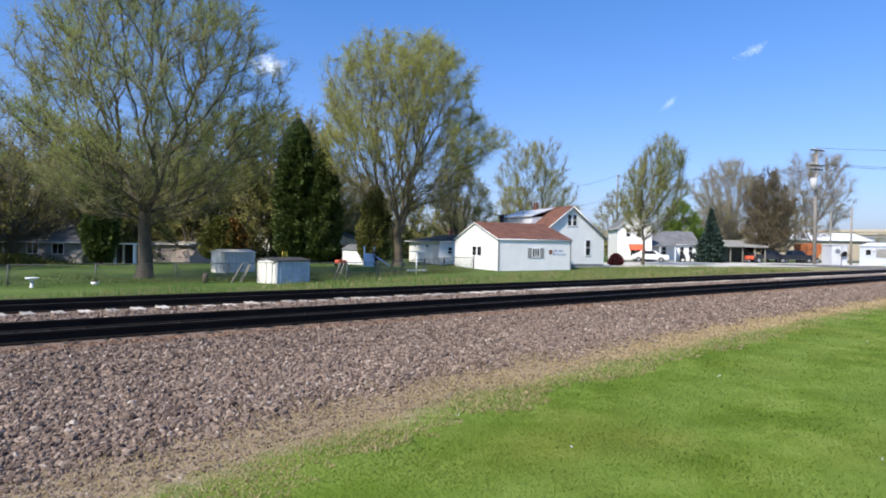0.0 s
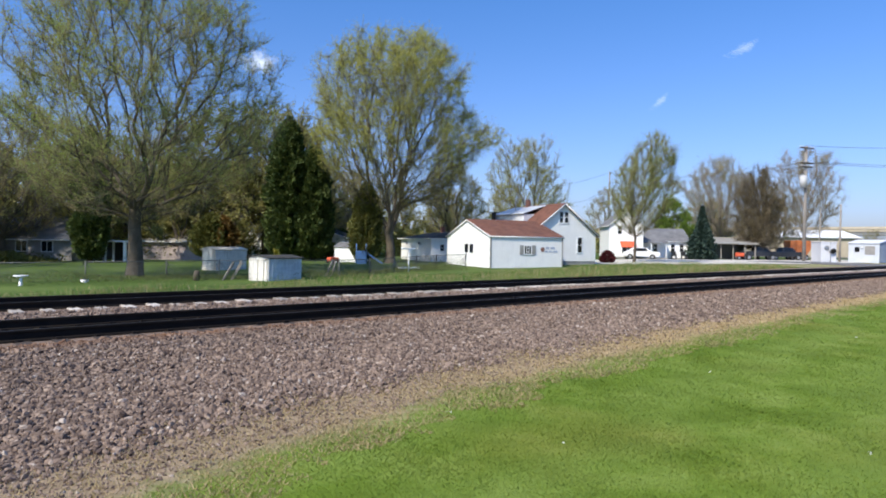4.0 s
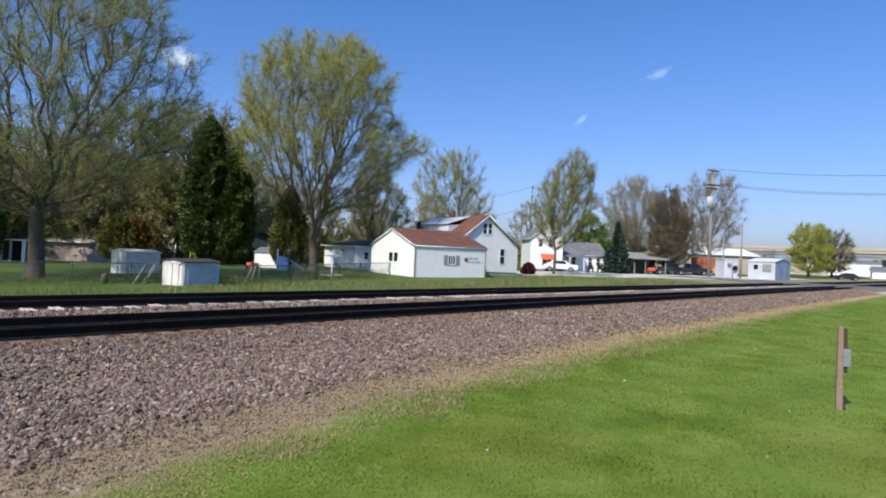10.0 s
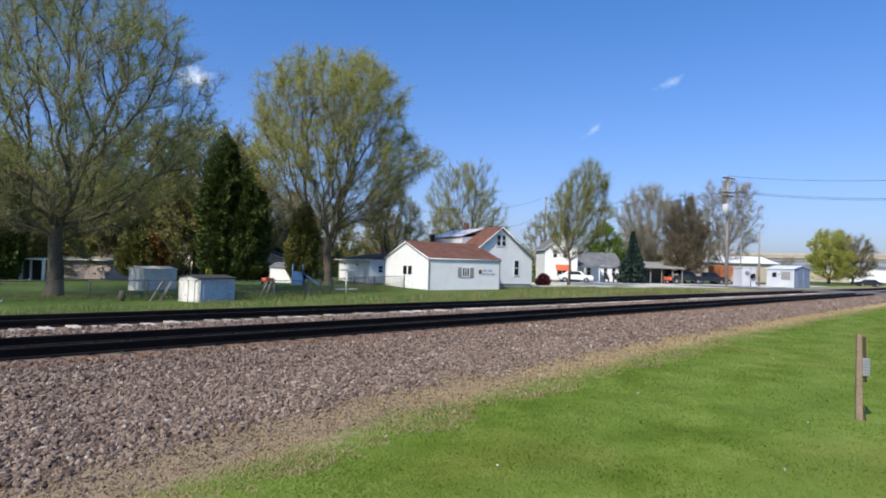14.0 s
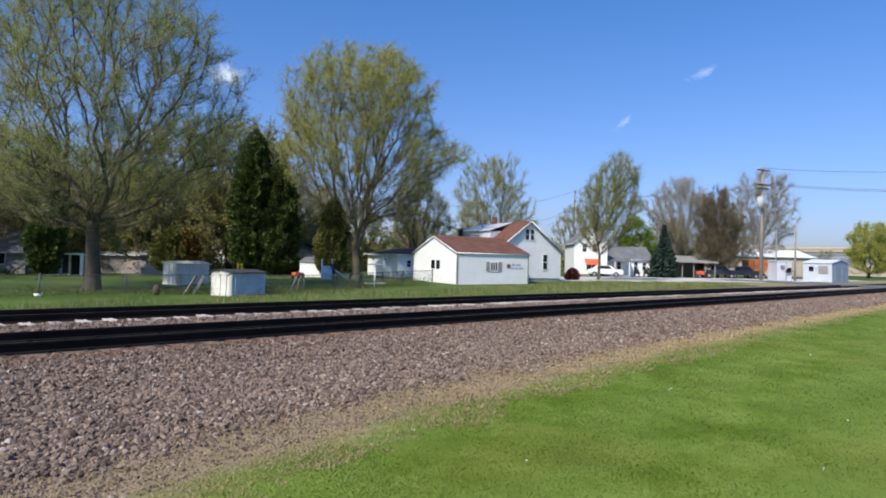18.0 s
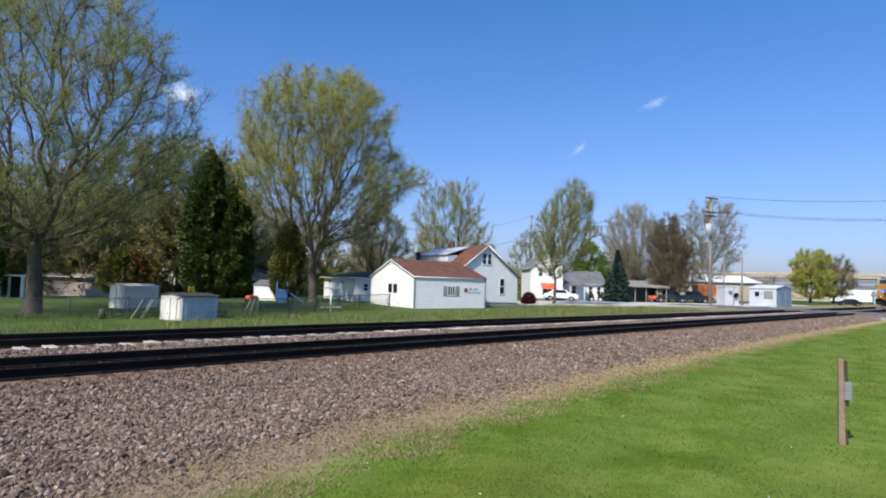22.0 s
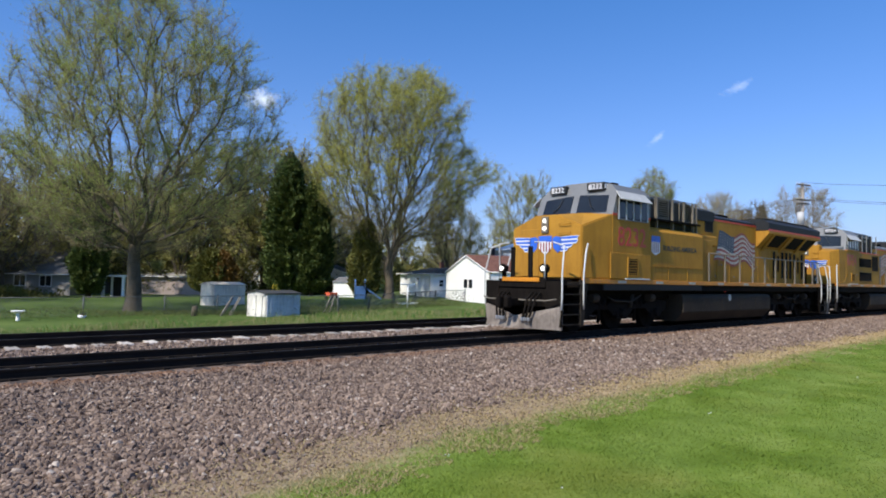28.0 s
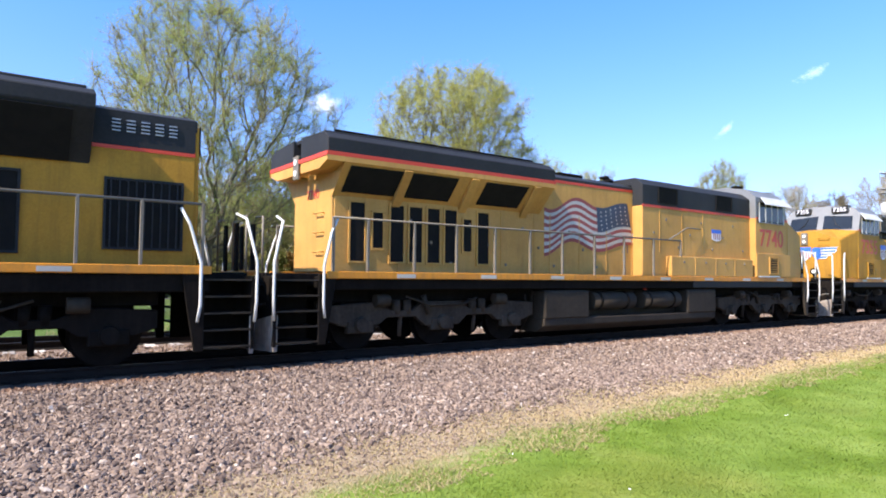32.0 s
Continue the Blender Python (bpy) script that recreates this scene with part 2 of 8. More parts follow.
def bm_join(*bms):
    """Several pieces of one part in one mesh."""
    out = bmesh.new()
    for b in bms:
        me = bpy.data.meshes.new("t")
        b.to_mesh(me)
        b.free()
        out.from_mesh(me)
        bpy.data.meshes.remove(me)
    return out


def part(name, bm, material, parent, label="", at=None):
    """Links a bmesh as one mesh object under a thing or under a part."""
    me = bpy.data.meshes.new(name)
    bm.to_mesh(me)
    bm.free()
    me.materials.append(material)
    ob = new(name, me)
    if parent:
        ob.parent = parent
    if at is not None:
        ob.matrix_basis = at
    if label:
        ob["label"] = label
    return ob


def mesh_part(name, verts, faces, material, parent, label=""):
    me = bpy.data.meshes.new(name)
    v, f = np.asarray(verts, np.float32), np.asarray(faces, np.int32)
    k = f.shape[1]
    me.vertices.add(len(v))
    me.vertices.foreach_set("co", v.ravel())
    me.loops.add(f.size)
    me.loops.foreach_set("vertex_index", f.ravel())
    me.polygons.add(len(f))
    me.polygons.foreach_set("loop_start", np.arange(0, f.size, k, dtype=np.int32))
    me.update(calc_edges=True)
    me.materials.append(material)
    ob = new(name, me)
    if parent:
        ob.parent = parent
    if label:
        ob["label"] = label
    return ob


def thing(name, m, label, category, group="", kind=""):
    ob = new(name)
    ob.matrix_basis = m
    return tagged(ob, label, category, group, kind)

# ---------- ground ----------
RAIL_TOP, NEAR_TRACK, FAR_TRACK = 0.27, 12.4, 17.25


def field_z(x):
    s = min(max((x + 5) / 75, 0.0), 1.0)
    return -0.8 + 1.0 * s * s * (3 - 2 * s)


def ground_z(x, y):
    bed = 0.085
    if y < 5.5:
        return 0.0
    if y < 10.6:
        return bed * ((y - 5.5) / 5.1) ** 1.3
    if y < 19.6:
        return bed
    s = min((y - 19.6) / 5.0, 1.0)
    s = s * s * (3 - 2 * s)
    return bed + (field_z(x) - bed) * s


def lawn_colour(nt, geo):
    """Mown grass: soft patches, faint bands of the mower, thin and tired spots; by the place, so that blades and soil agree."""
    sep = nt.nodes.new("ShaderNodeSeparateXYZ")
    nt.links.new(geo, sep.inputs[0])
    flat = stretched(nt, geo, 1, 1, 0)
    wide, patch, fine = noise_node(nt, flat, 0.22, 3), noise_node(nt, flat, 1.1, 4), noise_node(nt, flat, 7.0, 3)
    col = ramp(nt, patch, [(0.34, (0.088, 0.142, 0.010)), (0.5, (0.135, 0.205, 0.022)), (0.66, (0.205, 0.275, 0.052))])
    along = math_node(nt, "ADD", math_node(nt, "MULTIPLY", sep.outputs[1], 3.4), math_node(nt, "MULTIPLY", sep.outputs[0], -0.55))
    band = math_node(nt, "SINE", math_node(nt, "ADD", along, math_node(nt, "MULTIPLY", wide, 12.0)))
    col = mix(nt, math_node(nt, "MULTIPLY_ADD", band, 0.20, 0.20), col, (0.21, 0.285, 0.062))
    tired = ramp(nt, wide, [(0.50, (0, 0, 0)), (0.68, (1, 1, 1))])
    col = mix(nt, math_node(nt, "MULTIPLY", math_node(nt, "MULTIPLY", tired, patch), 0.9), col, (0.26, 0.215, 0.052))
    return mix(nt, math_node(nt, "MULTIPLY", ramp(nt, fine, [(0.42, (0, 0, 0)), (0.7, (1, 1, 1))]), 0.25), col, (0.085, 0.130, 0.016))


def ground_material():
    m, nt, bsdf = mat_new("ground_cover")
    geo = nt.nodes.new("ShaderNodeNewGeometry").outputs["Position"]
    sep = nt.nodes.new("ShaderNodeSeparateXYZ")
    nt.links.new(geo, sep.inputs[0])
    x, y = sep.outputs[0], sep.outputs[1]
    n1, n2, n3, n4 = noise_node(nt, geo, 0.9, 4), noise_node(nt, geo, 6, 4), noise_node(nt, geo, 45, 3), noise_node(nt, geo, 0.16, 3)
    # soil mixed darker than its blades: painted shade of the gaps between them
    lawn = mix(nt, 0.12, lawn_colour(nt, geo), (0.05, 0.09, 0.01))
    soil = ramp(nt, n2, [(0.3, (0.21, 0.152, 0.095)), (0.7, (0.35, 0.27, 0.18))])
    tan = ramp(nt, n2, [(0.3, (0.30, 0.205, 0.090)), (0.7, (0.50, 0.37, 0.19))])
    dry = mix(nt, math_node(nt, "ADD", math_node(nt, "MULTIPLY_ADD", x, 0.10, -0.35), math_node(nt, "MULTIPLY_ADD", n1, 1.2, -0.6), 0, True), soil, tan)
    gravel = ramp(nt, n3, [(0.25, (0.070, 0.050, 0.040)), (0.5, (0.19, 0.138, 0.108)), (0.8, (0.34, 0.255, 0.205))])
    # rough grass, its green darkened to carry the shade of the yard trees
    far = ramp(nt, n2, [(0.3, (0.036, 0.070, 0.012)), (0.7, (0.082, 0.128, 0.027))])
    straw = ramp(nt, n2, [(0.3, (0.20, 0.19, 0.08)), (0.7, (0.36, 0.31, 0.17))])
    edge = math_node(nt, "MULTIPLY_ADD", math_node(nt, "LOGARITHM", math_node(nt, "MAXIMUM", math_node(nt, "ADD", x, 1.0), 0.3), math.e), 0.77, 3.9)
    wob = math_node(nt, "MULTIPLY_ADD", n1, 0.9, -0.45)
    wob2 = math_node(nt, "MULTIPLY_ADD", n2, 0.7, -0.35)
    d = math_node(nt, "ADD", math_node(nt, "SUBTRACT", y, edge), math_node(nt, "ADD", wob, wob2))
    t1 = math_node(nt, "MULTIPLY_ADD", d, 2.2, 0.5, True)
    t2 = math_node(nt, "MULTIPLY_ADD", math_node(nt, "SUBTRACT", d, 1.0), 1.8, 0.5, True)
    e2 = math_node(nt, "ADD", math_node(nt, "SUBTRACT", y, 21.3), math_node(nt, "ADD", wob, wob2))
    t3 = math_node(nt, "MULTIPLY_ADD", e2, 1.5, 0.5, True)
    t4 = math_node(nt, "MULTIPLY_ADD", math_node(nt, "SUBTRACT", e2, math_node(nt, "MULTIPLY", n1, 9.0)), 0.5, 0.5, True)
    col = mix(nt, t1, lawn, dry)
    col = mix(nt, t2, col, gravel)
    back = mix(nt, t4, straw, far)
    back = mix(nt, math_node(nt, "MULTIPLY", ramp(nt, n4, [(0.45, (0, 0, 0)), (0.7, (1, 1, 1))]), 0.5), back, (0.17, 0.22, 0.06))
    col = mix(nt, t3, col, back)
    nt.links.new(col, bsdf.inputs["Base Color"])
    bsdf.inputs["Roughness"].default_value, bsdf.inputs["Specular IOR Level"].default_value = 0.95, 0.15
    bump(nt, bsdf, n3, 0.6, 0.02)
    return m


def axis_steps(marks):
    out = []
    for (a, b, n) in marks:
        out += list(np.linspace(a, b, n, endpoint=False))
    return out + [marks[-1][1]]


gx = axis_steps([(-2500, -200, 8), (-200, -20, 12), (-20, 120, 70), (120, 400, 20), (400, 3500, 8)])
gy = axis_steps([(-600, -20, 6), (-20, 4, 8), (4, 28, 48), (28, 110, 24), (110, 500, 10), (500, 3500, 8)])
gv = [(x, y, ground_z(x, y) + (0.03 * noise.noise((x * 0.35, y * 0.35, 0)) if y > 25 and y < 200 else 0)) for y in gy for x in gx]
gf = [(j * len(gx) + i, j * len(gx) + i + 1, (j + 1) * len(gx) + i + 1, (j + 1) * len(gx) + i) for j in range(len(gy) - 1) for i in range(len(gx) - 1)]
ground = mesh_part("ground", gv, gf, ground_material(), None)
for p in ground.data.polygons:
    p.use_smooth = True
tagged(ground, "mown green lawn, tan verge, gravel bed and rough grass", "ground", kind="structure")


def lawn_edge(x):
    return 3.9 + 0.77 * math.log(max(x + 1, 0.3))


# light gravel yard and the asphalt road over the crossing
M_LOT = surface("pale_gravel", (0.62, 0.58, 0.51), (0.44, 0.41, 0.36), 0.95, 18, 0.5, 0, 0.5)
M_ASPHALT = surface("asphalt", (0.16, 0.155, 0.155), (0.09, 0.088, 0.088), 0.9, 30, 0.4, 0, 0.5)


def sheet(name, outline, lift, material, label, category):
    bm = bmesh.new()
    f = bm.faces.new([bm.verts.new((x, y, 0)) for x, y in outline])
    bmesh.ops.triangulate(bm, faces=[f])
    for _ in range(3):
        bmesh.ops.subdivide_edges(bm, edges=bm.edges[:], cuts=1, use_grid_fill=True)
    for v in bm.verts:
        v.co.z = ground_z(v.co.x, v.co.y) + lift
    ob = part(name, bm, material, None)
    return tagged(ob, label, category, kind="structure")


sheet("gravel_yard", [(44.5, 39.5), (52, 33), (60, 27.8), (72, 24.6), (120, 24.2), (126, 31), (100, 35), (84, 37.5), (72, 41.5), (60, 42)], 0.05, M_LOT,
      "pale crushed gravel yard beside the rails", "gravel yard")
bm = bmesh.new()
rows_y = [-80, 5.5, 9.0, 10.6, 10.9, 18.8, 19.1, 25, 32]
rz = [0.02, 0.03, 0.14, 0.24, RAIL_TOP - 0.012, RAIL_TOP - 0.012, 0.26, 0.27, 0.27]
ring = [(bm.verts.new((75.5, y, z)), bm.verts.new((84.5, y, z))) for y, z in zip(rows_y, rz)]
for a, b in zip(ring, ring[1:]):
    bm.faces.new((a[0], a[1], b[1], b[0]))
ext = bmesh.ops.extrude_face_region(bm, geom=bm.faces[:])
bmesh.ops.translate(bm, vec=(0, 0, -0.3), verts=[v for v in ext["geom"] if isinstance(v, bmesh.types.BMVert)])
bmesh.ops.recalc_face_normals(bm, faces=bm.faces)
tagged(part("road", bm, M_ASPHALT, None), "grey asphalt road over the level crossing", "road", kind="structure")

sheet("concrete_apron", [(64, 7.3), (75.3, 7.0), (75.3, 10.4), (66, 10.2)], 0.03, M_LOT, "pale gravel apron beside the crossing", "apron")
sheet("concrete_apron_east", [(84.7, 6.6), (112, 7.4), (110, 10.2), (84.7, 10.4)], 0.03, M_LOT, "pale gravel apron beside the crossing", "apron")

# ---------- the two tracks ----------
RAIL_PROFILE = [(-0.075, 0), (0.075, 0), (0.07, 0.018), (0.012, 0.035), (0.010, 0.125), (0.036, 0.138), (0.037, 0.165), (0.030, 0.172),
                (-0.030, 0.172), (-0.037, 0.165), (-0.036, 0.138), (-0.010, 0.125), (-0.012, 0.035), (-0.07, 0.018)]


def track(name, y, label, tie_mat, tie_len, tie_label, proud=0.002):
    root = tagged(new(name), label, "railway track", kind="structure")
    zb = RAIL_TOP - 0.172
    for s in (-1, 1):
        r = part("rail", bm_prism([(y + s * 0.755 + a, zb + b) for a, b in RAIL_PROFILE], "x", -400, 900), M_RAIL, root, "dark rusty steel rail")
        part("running_band", bm_box(-400, 900, y + s * 0.755 - 0.022, y + s * 0.755 + 0.022, RAIL_TOP - 0.001, RAIL_TOP + 0.003), M_RAIL_TOP, r)
        fx = np.arange(-8, 40, 0.56)
        bms = []
        for x in fx:
            for q in (-1, 1):
                bms.append(bm_box(x - 0.05, x + 0.05, y + s * 0.755 + q * 0.10 - 0.05, y + s * 0.755 + q * 0.10 + 0.05, zb - 0.005, zb + 0.035))
        part("tie_plates", bm_join(*bms), M_RAIL, root)["kind"] = "stuff"
    rng = random.Random(4)
    me = None
    for i in range(150):
        x = -9.1 + i * 0.56
        if me is None:
            ob = part("tie", bm_box(-0.115, 0.115, -tie_len / 2, tie_len / 2, -0.15, 0.0, 0.012), tie_mat, root, tie_label)
            me = ob.data
        else:
            ob = new("tie", me)
            ob.parent = root
        ob.matrix_basis = pose(x + rng.uniform(-0.03, 0.03), y + rng.uniform(-0.04, 0.04), zb + proud + rng.uniform(-0.008 - 0.7 * proud, 0.004), 0, 0, rng.uniform(-1, 1))
    return root


track("railway_track_near", NEAR_TRACK, "railway track with dark rusty rails on dark ties", M_TIE, 2.60, "dark timber tie")
track("railway_track_far", FAR_TRACK, "railway track with dark rails on pale weathered ties", M_TIE_PALE, 2.75, "pale weathered tie", 0.026)

# ---------- loose ballast ----------
def stones(name, spots, sizes, detail, material, seed, label):
    """Angular stones of uneven size, turned at random, in one mesh."""
    rng = np.random.default_rng(seed)
    if detail:
        t = (1 + 5 ** 0.5) / 2
        base = np.array([(-1, t, 0), (1, t, 0), (-1, -t, 0), (1, -t, 0), (0, -1, t), (0, 1, t), (0, -1, -t), (0, 1, -t), (t, 0, -1), (t, 0, 1), (-t, 0, -1), (-t, 0, 1)]) / 1.9
        tri = np.array([(0, 11, 5), (0, 5, 1), (0, 1, 7), (0, 7, 10), (0, 10, 11), (1, 5, 9), (5, 11, 4), (11, 10, 2), (10, 7, 6), (7, 1, 8), (3, 9, 4), (3, 4, 2), (3, 2, 6), (3, 6, 8),
                        (3, 8, 9), (4, 9, 5), (2, 4, 11), (6, 2, 10), (8, 6, 7), (9, 8, 1)])
    else:
        base = np.array([(1, 0, 0), (-1, 0, 0), (0, 1, 0), (0, -1, 0), (0, 0, 1), (0, 0, -1)], float)
        tri = np.array([(0, 2, 4), (2, 1, 4), (1, 3, 4), (3, 0, 4), (2, 0, 5), (1, 2, 5), (3, 1, 5), (0, 3, 5)])
    n, k = len(spots), len(base)
    v = base[None] * rng.uniform(0.62, 1.2, (n, k, 1)) * np.stack([rng.uniform(0.8, 1.3, n), rng.uniform(0.6, 1.0, n), rng.uniform(0.45, 0.8, n)], -1)[:, None]
    q = rng.normal(size=(n, 4))
    q[:, 1:3] *= 0.6
    q /= np.linalg.norm(q, axis=1, keepdims=True)
    w, a, b, c = q.T
    rot = np.stack([np.stack([1 - 2 * (b * b + c * c), 2 * (a * b - c * w), 2 * (a * c + b * w)], -1),
                    np.stack([2 * (a * b + c * w), 1 - 2 * (a * a + c * c), 2 * (b * c - a * w)], -1),
                    np.stack([2 * (a * c - b * w), 2 * (b * c + a * w), 1 - 2 * (a * a + b * b)], -1)], 1)
    v = np.einsum("nij,nkj->nki", rot, v) * np.asarray(sizes)[:, None, None] + np.asarray(spots)[:, None]
    f = tri[None] + (np.arange(n) * k)[:, None, None]
    ob = mesh_part(name, v.reshape(-1, 3), f.reshape(-1, 3), material, None)
    ob.data.shade_flat()
    return tagged(ob, label, "gravel", kind="stuff")


def scatter_bed(n, x0, x1, y0, y1, seed, size, lift):
    rng = np.random.default_rng(seed)
    pts, sz = [], []
    while len(pts) < n:
        x, y = rng.uniform(x0, x1), rng.uniform(y0, y1)
        inner = lawn_edge(x) + 1.0 + 0.5 * noise.noise((x * 0.9, y * 0.9, 3))
        keep = min(max((y - inner + 0.35) / 0.9, 0.0), 1.0)
        if rng.random() > keep:
            continue
        if abs(y - NEAR_TRACK) < 0.9 or abs(y - FAR_TRACK) < 0.9:
            if rng.random() < 0.4:
                continue
        s = size * rng.uniform(0.55, 1.25) * (1.5 if rng.random() < 0.06 else 1)
        pts.append((x, y, ground_z(x, y) + s * lift + 0.012 * noise.noise((x * 2.1, y * 2.1, 0))))
        sz.append(s)
    return pts, sz


p, s = scatter_bed(27000, -3.5, 13, 4.6, 8.2, 1, 0.031, 0.34)
stones("ballast_near", p, s, True, M_STONE, 2, "loose pinkish grey crushed stone ballast")
p, s = scatter_bed(24000, -3.5, 13, 8.2, 11.2, 9, 0.035, 0.32)
stones("ballast_shoulder", p, s, False, M_STONE, 4, "loose pinkish grey crushed stone ballast beside the rails")
p, s = scatter_bed(22000, 13, 40, 5.5, 11.2, 3, 0.045, 0.25)
stones("ballast_along", p, s, False, M_STONE, 5, "loose pinkish grey crushed stone ballast")
p, s = scatter_bed(15000, 40, 75, 6.6, 11.2, 31, 0.06, 0.2)
stones("ballast_far", p, s, False, M_STONE, 32, "pinkish grey crushed stone ballast towards the crossing")
p, s = scatter_bed(13000, -6, 40, 13.3, 15.95, 6, 0.045, 0.3)
stones("ballast_between", p, s, False, M_STONE, 7, "crushed stone ballast between the two tracks")

# grit and small stones strewn over the verge
rngg = np.random.default_rng(21)
p, s = [], []
while len(p) < 12000:
    d, az = 3.6 + 20 * rngg.random() ** 1.6, radians(rngg.uniform(8, 92))
    x, y = d * math.cos(az), d * math.sin(az)
    u = y - lawn_edge(x) - 0.5 * noise.noise((x * 0.9, y * 0.9, 3))
    if not 0.05 < u < 1.5 or rngg.random() > 0.25 + 0.6 * u:
        continue
    r = rngg.uniform(0.007, 0.022)
    p.append((x, y, ground_z(x, y) + r * 0.3))
    s.append(r)
stones("verge_grit", p, s, False, M_STONE, 22, "small stones strewn over the dry verge")

# ---------- grass ----------
def blade_material():
    """Grass blades in the colour of their patch of lawn, with a little change from blade to blade."""
    m, nt, bsdf = mat_new("lawn_blades")
    geo = nt.nodes.new("ShaderNodeNewGeometry")
    # blades mixed paler, to stand as light strokes over the darkened soil
    col = mix(nt, 0.28, lawn_colour(nt, geo.outputs["Position"]), (0.25, 0.335, 0.055))
    comb = nt.nodes.new("ShaderNodeCombineColor")
    for k in range(3):
        nt.links.new(math_node(nt, "MULTIPLY_ADD", geo.outputs["Random Per Island"], 0.26, 0.86), comb.inputs[k])
    col = mix(nt, 1.0, col, comb.outputs[0], "MULTIPLY")
    nt.links.new(col, bsdf.inputs["Base Color"])
    bsdf.inputs["Roughness"].default_value, bsdf.inputs["Specular IOR Level"].default_value = 0.6, 0.2
    t = nt.nodes.new("ShaderNodeBsdfTranslucent")
    nt.links.new(col, t.inputs["Color"])
    sh = nt.nodes.new("ShaderNodeMixShader")
    sh.inputs[0].default_value = 0.4
    nt.links.new(bsdf.outputs[0], sh.inputs[1])
    nt.links.new(t.outputs[0], sh.inputs[2])
    nt.links.new(sh.outputs[0], nt.nodes["Material Output"].inputs["Surface"])
    return m


M_BLADE = blade_material()
M_STRAW = foliage("dry_blades", (0.50, 0.39, 0.22), (0.29, 0.225, 0.10), 0.25)
M_WEED = foliage("rough_grass_blades", (0.20, 0.33, 0.06), (0.06, 0.13, 0.02), 0.3)


def blades(name, pts, height, width, lean, material, seed, label):
    rng = np.random.default_rng(seed)
    pts = np.asarray(pts, float)
    n = len(pts)
    a = rng.uniform(0, 2 * np.pi, n)
    h = np.asarray(height) * rng.uniform(0.5, 1.25, n)
    w = np.asarray(width) * rng.uniform(0.7, 1.3, n)
    side = np.stack([np.cos(a), np.sin(a), np.zeros(n)], -1) * w[:, None]
    b = rng.uniform(0, 2 * np.pi, n)
    tip = pts + np.stack([np.cos(b) * h * lean, np.sin(b) * h * lean, h], -1)
    v = np.stack([pts - side, pts + side, tip], 1).reshape(-1, 3)
    return tagged(mesh_part(name, v, np.arange(3 * n).reshape(-1, 3), material, None), label, "grass", kind="stuff")


def lawn_points(n, seed, dry):
    rng = np.random.default_rng(seed)
    out, hs, ws = [], [], []
    while len(out) < n:
        d, az = 0.6 + 44 * rng.random() ** 1.9, radians(rng.triangular(-25, 38, 105))
        x, y = d * math.cos(az), d * math.sin(az)
        e = lawn_edge(x) + 0.45 * noise.noise((x * 0.9, y * 0.9, 0)) + 0.3 * noise.noise((x * 4, y * 4, 0))
        if dry:
            if not (e - 0.6 < y < e + 1.25) or rng.random() < 0.25 + 0.5 * noise.noise((x * 2.3, y * 2.3, 4)):
                continue
        elif y > e + rng.uniform(-0.5, 0.25):
            continue
        out.append((x, y, ground_z(x, y) - 0.004))
        hs.append((0.03 if dry else 0.021) * (1 + 0.5 * noise.noise((x * 1.1, y * 1.1, 7))))
        ws.append((0.0022 + 0.0007 * d) * (1 if dry else 0.85))
    return out, hs, ws


p, h, w = lawn_points(460000, 11, False)
blades("lawn_grass", p, h, w, 1.0, M_BLADE, 12, "short mown green lawn grass with faint mowing bands")
p, h, w = lawn_points(44000, 13, True)
blades("dry_verge_grass", p, h, w, 1.1, M_STRAW, 14, "short dry tan grass along the gravel")
rng0 = np.random.default_rng(15)
pts = [(x, y, ground_z(x, y) - 0.01) for x, y in zip(rng0.uniform(2, 62, 48000), 21.2 + 11 * rng0.random(48000) ** 1.5)]
hh = [0.12 + 0.42 * max(0.0, noise.noise((q[0] * 0.3, q[1] * 0.3, 9)) + 0.25) for q in pts]
blades("verge_straw", pts[:20000], hh[:20000], 0.012, 0.5, M_STRAW, 16, "pale dry grass tufts behind the tracks")
blades("verge_grass", pts[20000:], hh[20000:], 0.012, 0.5, M_WEED, 17, "rough green grass behind the tracks")

# ---------- trees ----------
def bars(segs, sides):
    """Tapered bars, one for each row of start, end, start radius, end radius."""
    p0, p1, r0, r1 = segs
    d = p1 - p0
    d /= np.linalg.norm(d, axis=1, keepdims=True) + 1e-9
    ref = np.where(np.abs(d[:, 2:3]) > 0.9, np.array([[1.0, 0, 0]]), np.array([[0, 0, 1.0]]))
    u = np.cross(d, ref)
    u /= np.linalg.norm(u, axis=1, keepdims=True) + 1e-9
    v = np.cross(d, u)
    rings = []
    for p, r in ((p0, r0), (p1, r1)):
        for k in range(sides):
            a = 2 * np.pi * k / sides
            rings.append(p + (u * np.cos(a) + v * np.sin(a)) * r[:, None])
    vert = np.stack(rings, 1)
    n = len(p0)
    f = np.array([(k, (k + 1) % sides, sides + (k + 1) % sides, sides + k) for k in range(sides)])
    return vert.reshape(-1, 3), (f[None] + (np.arange(n) * 2 * sides)[:, None, None]).reshape(-1, 4)


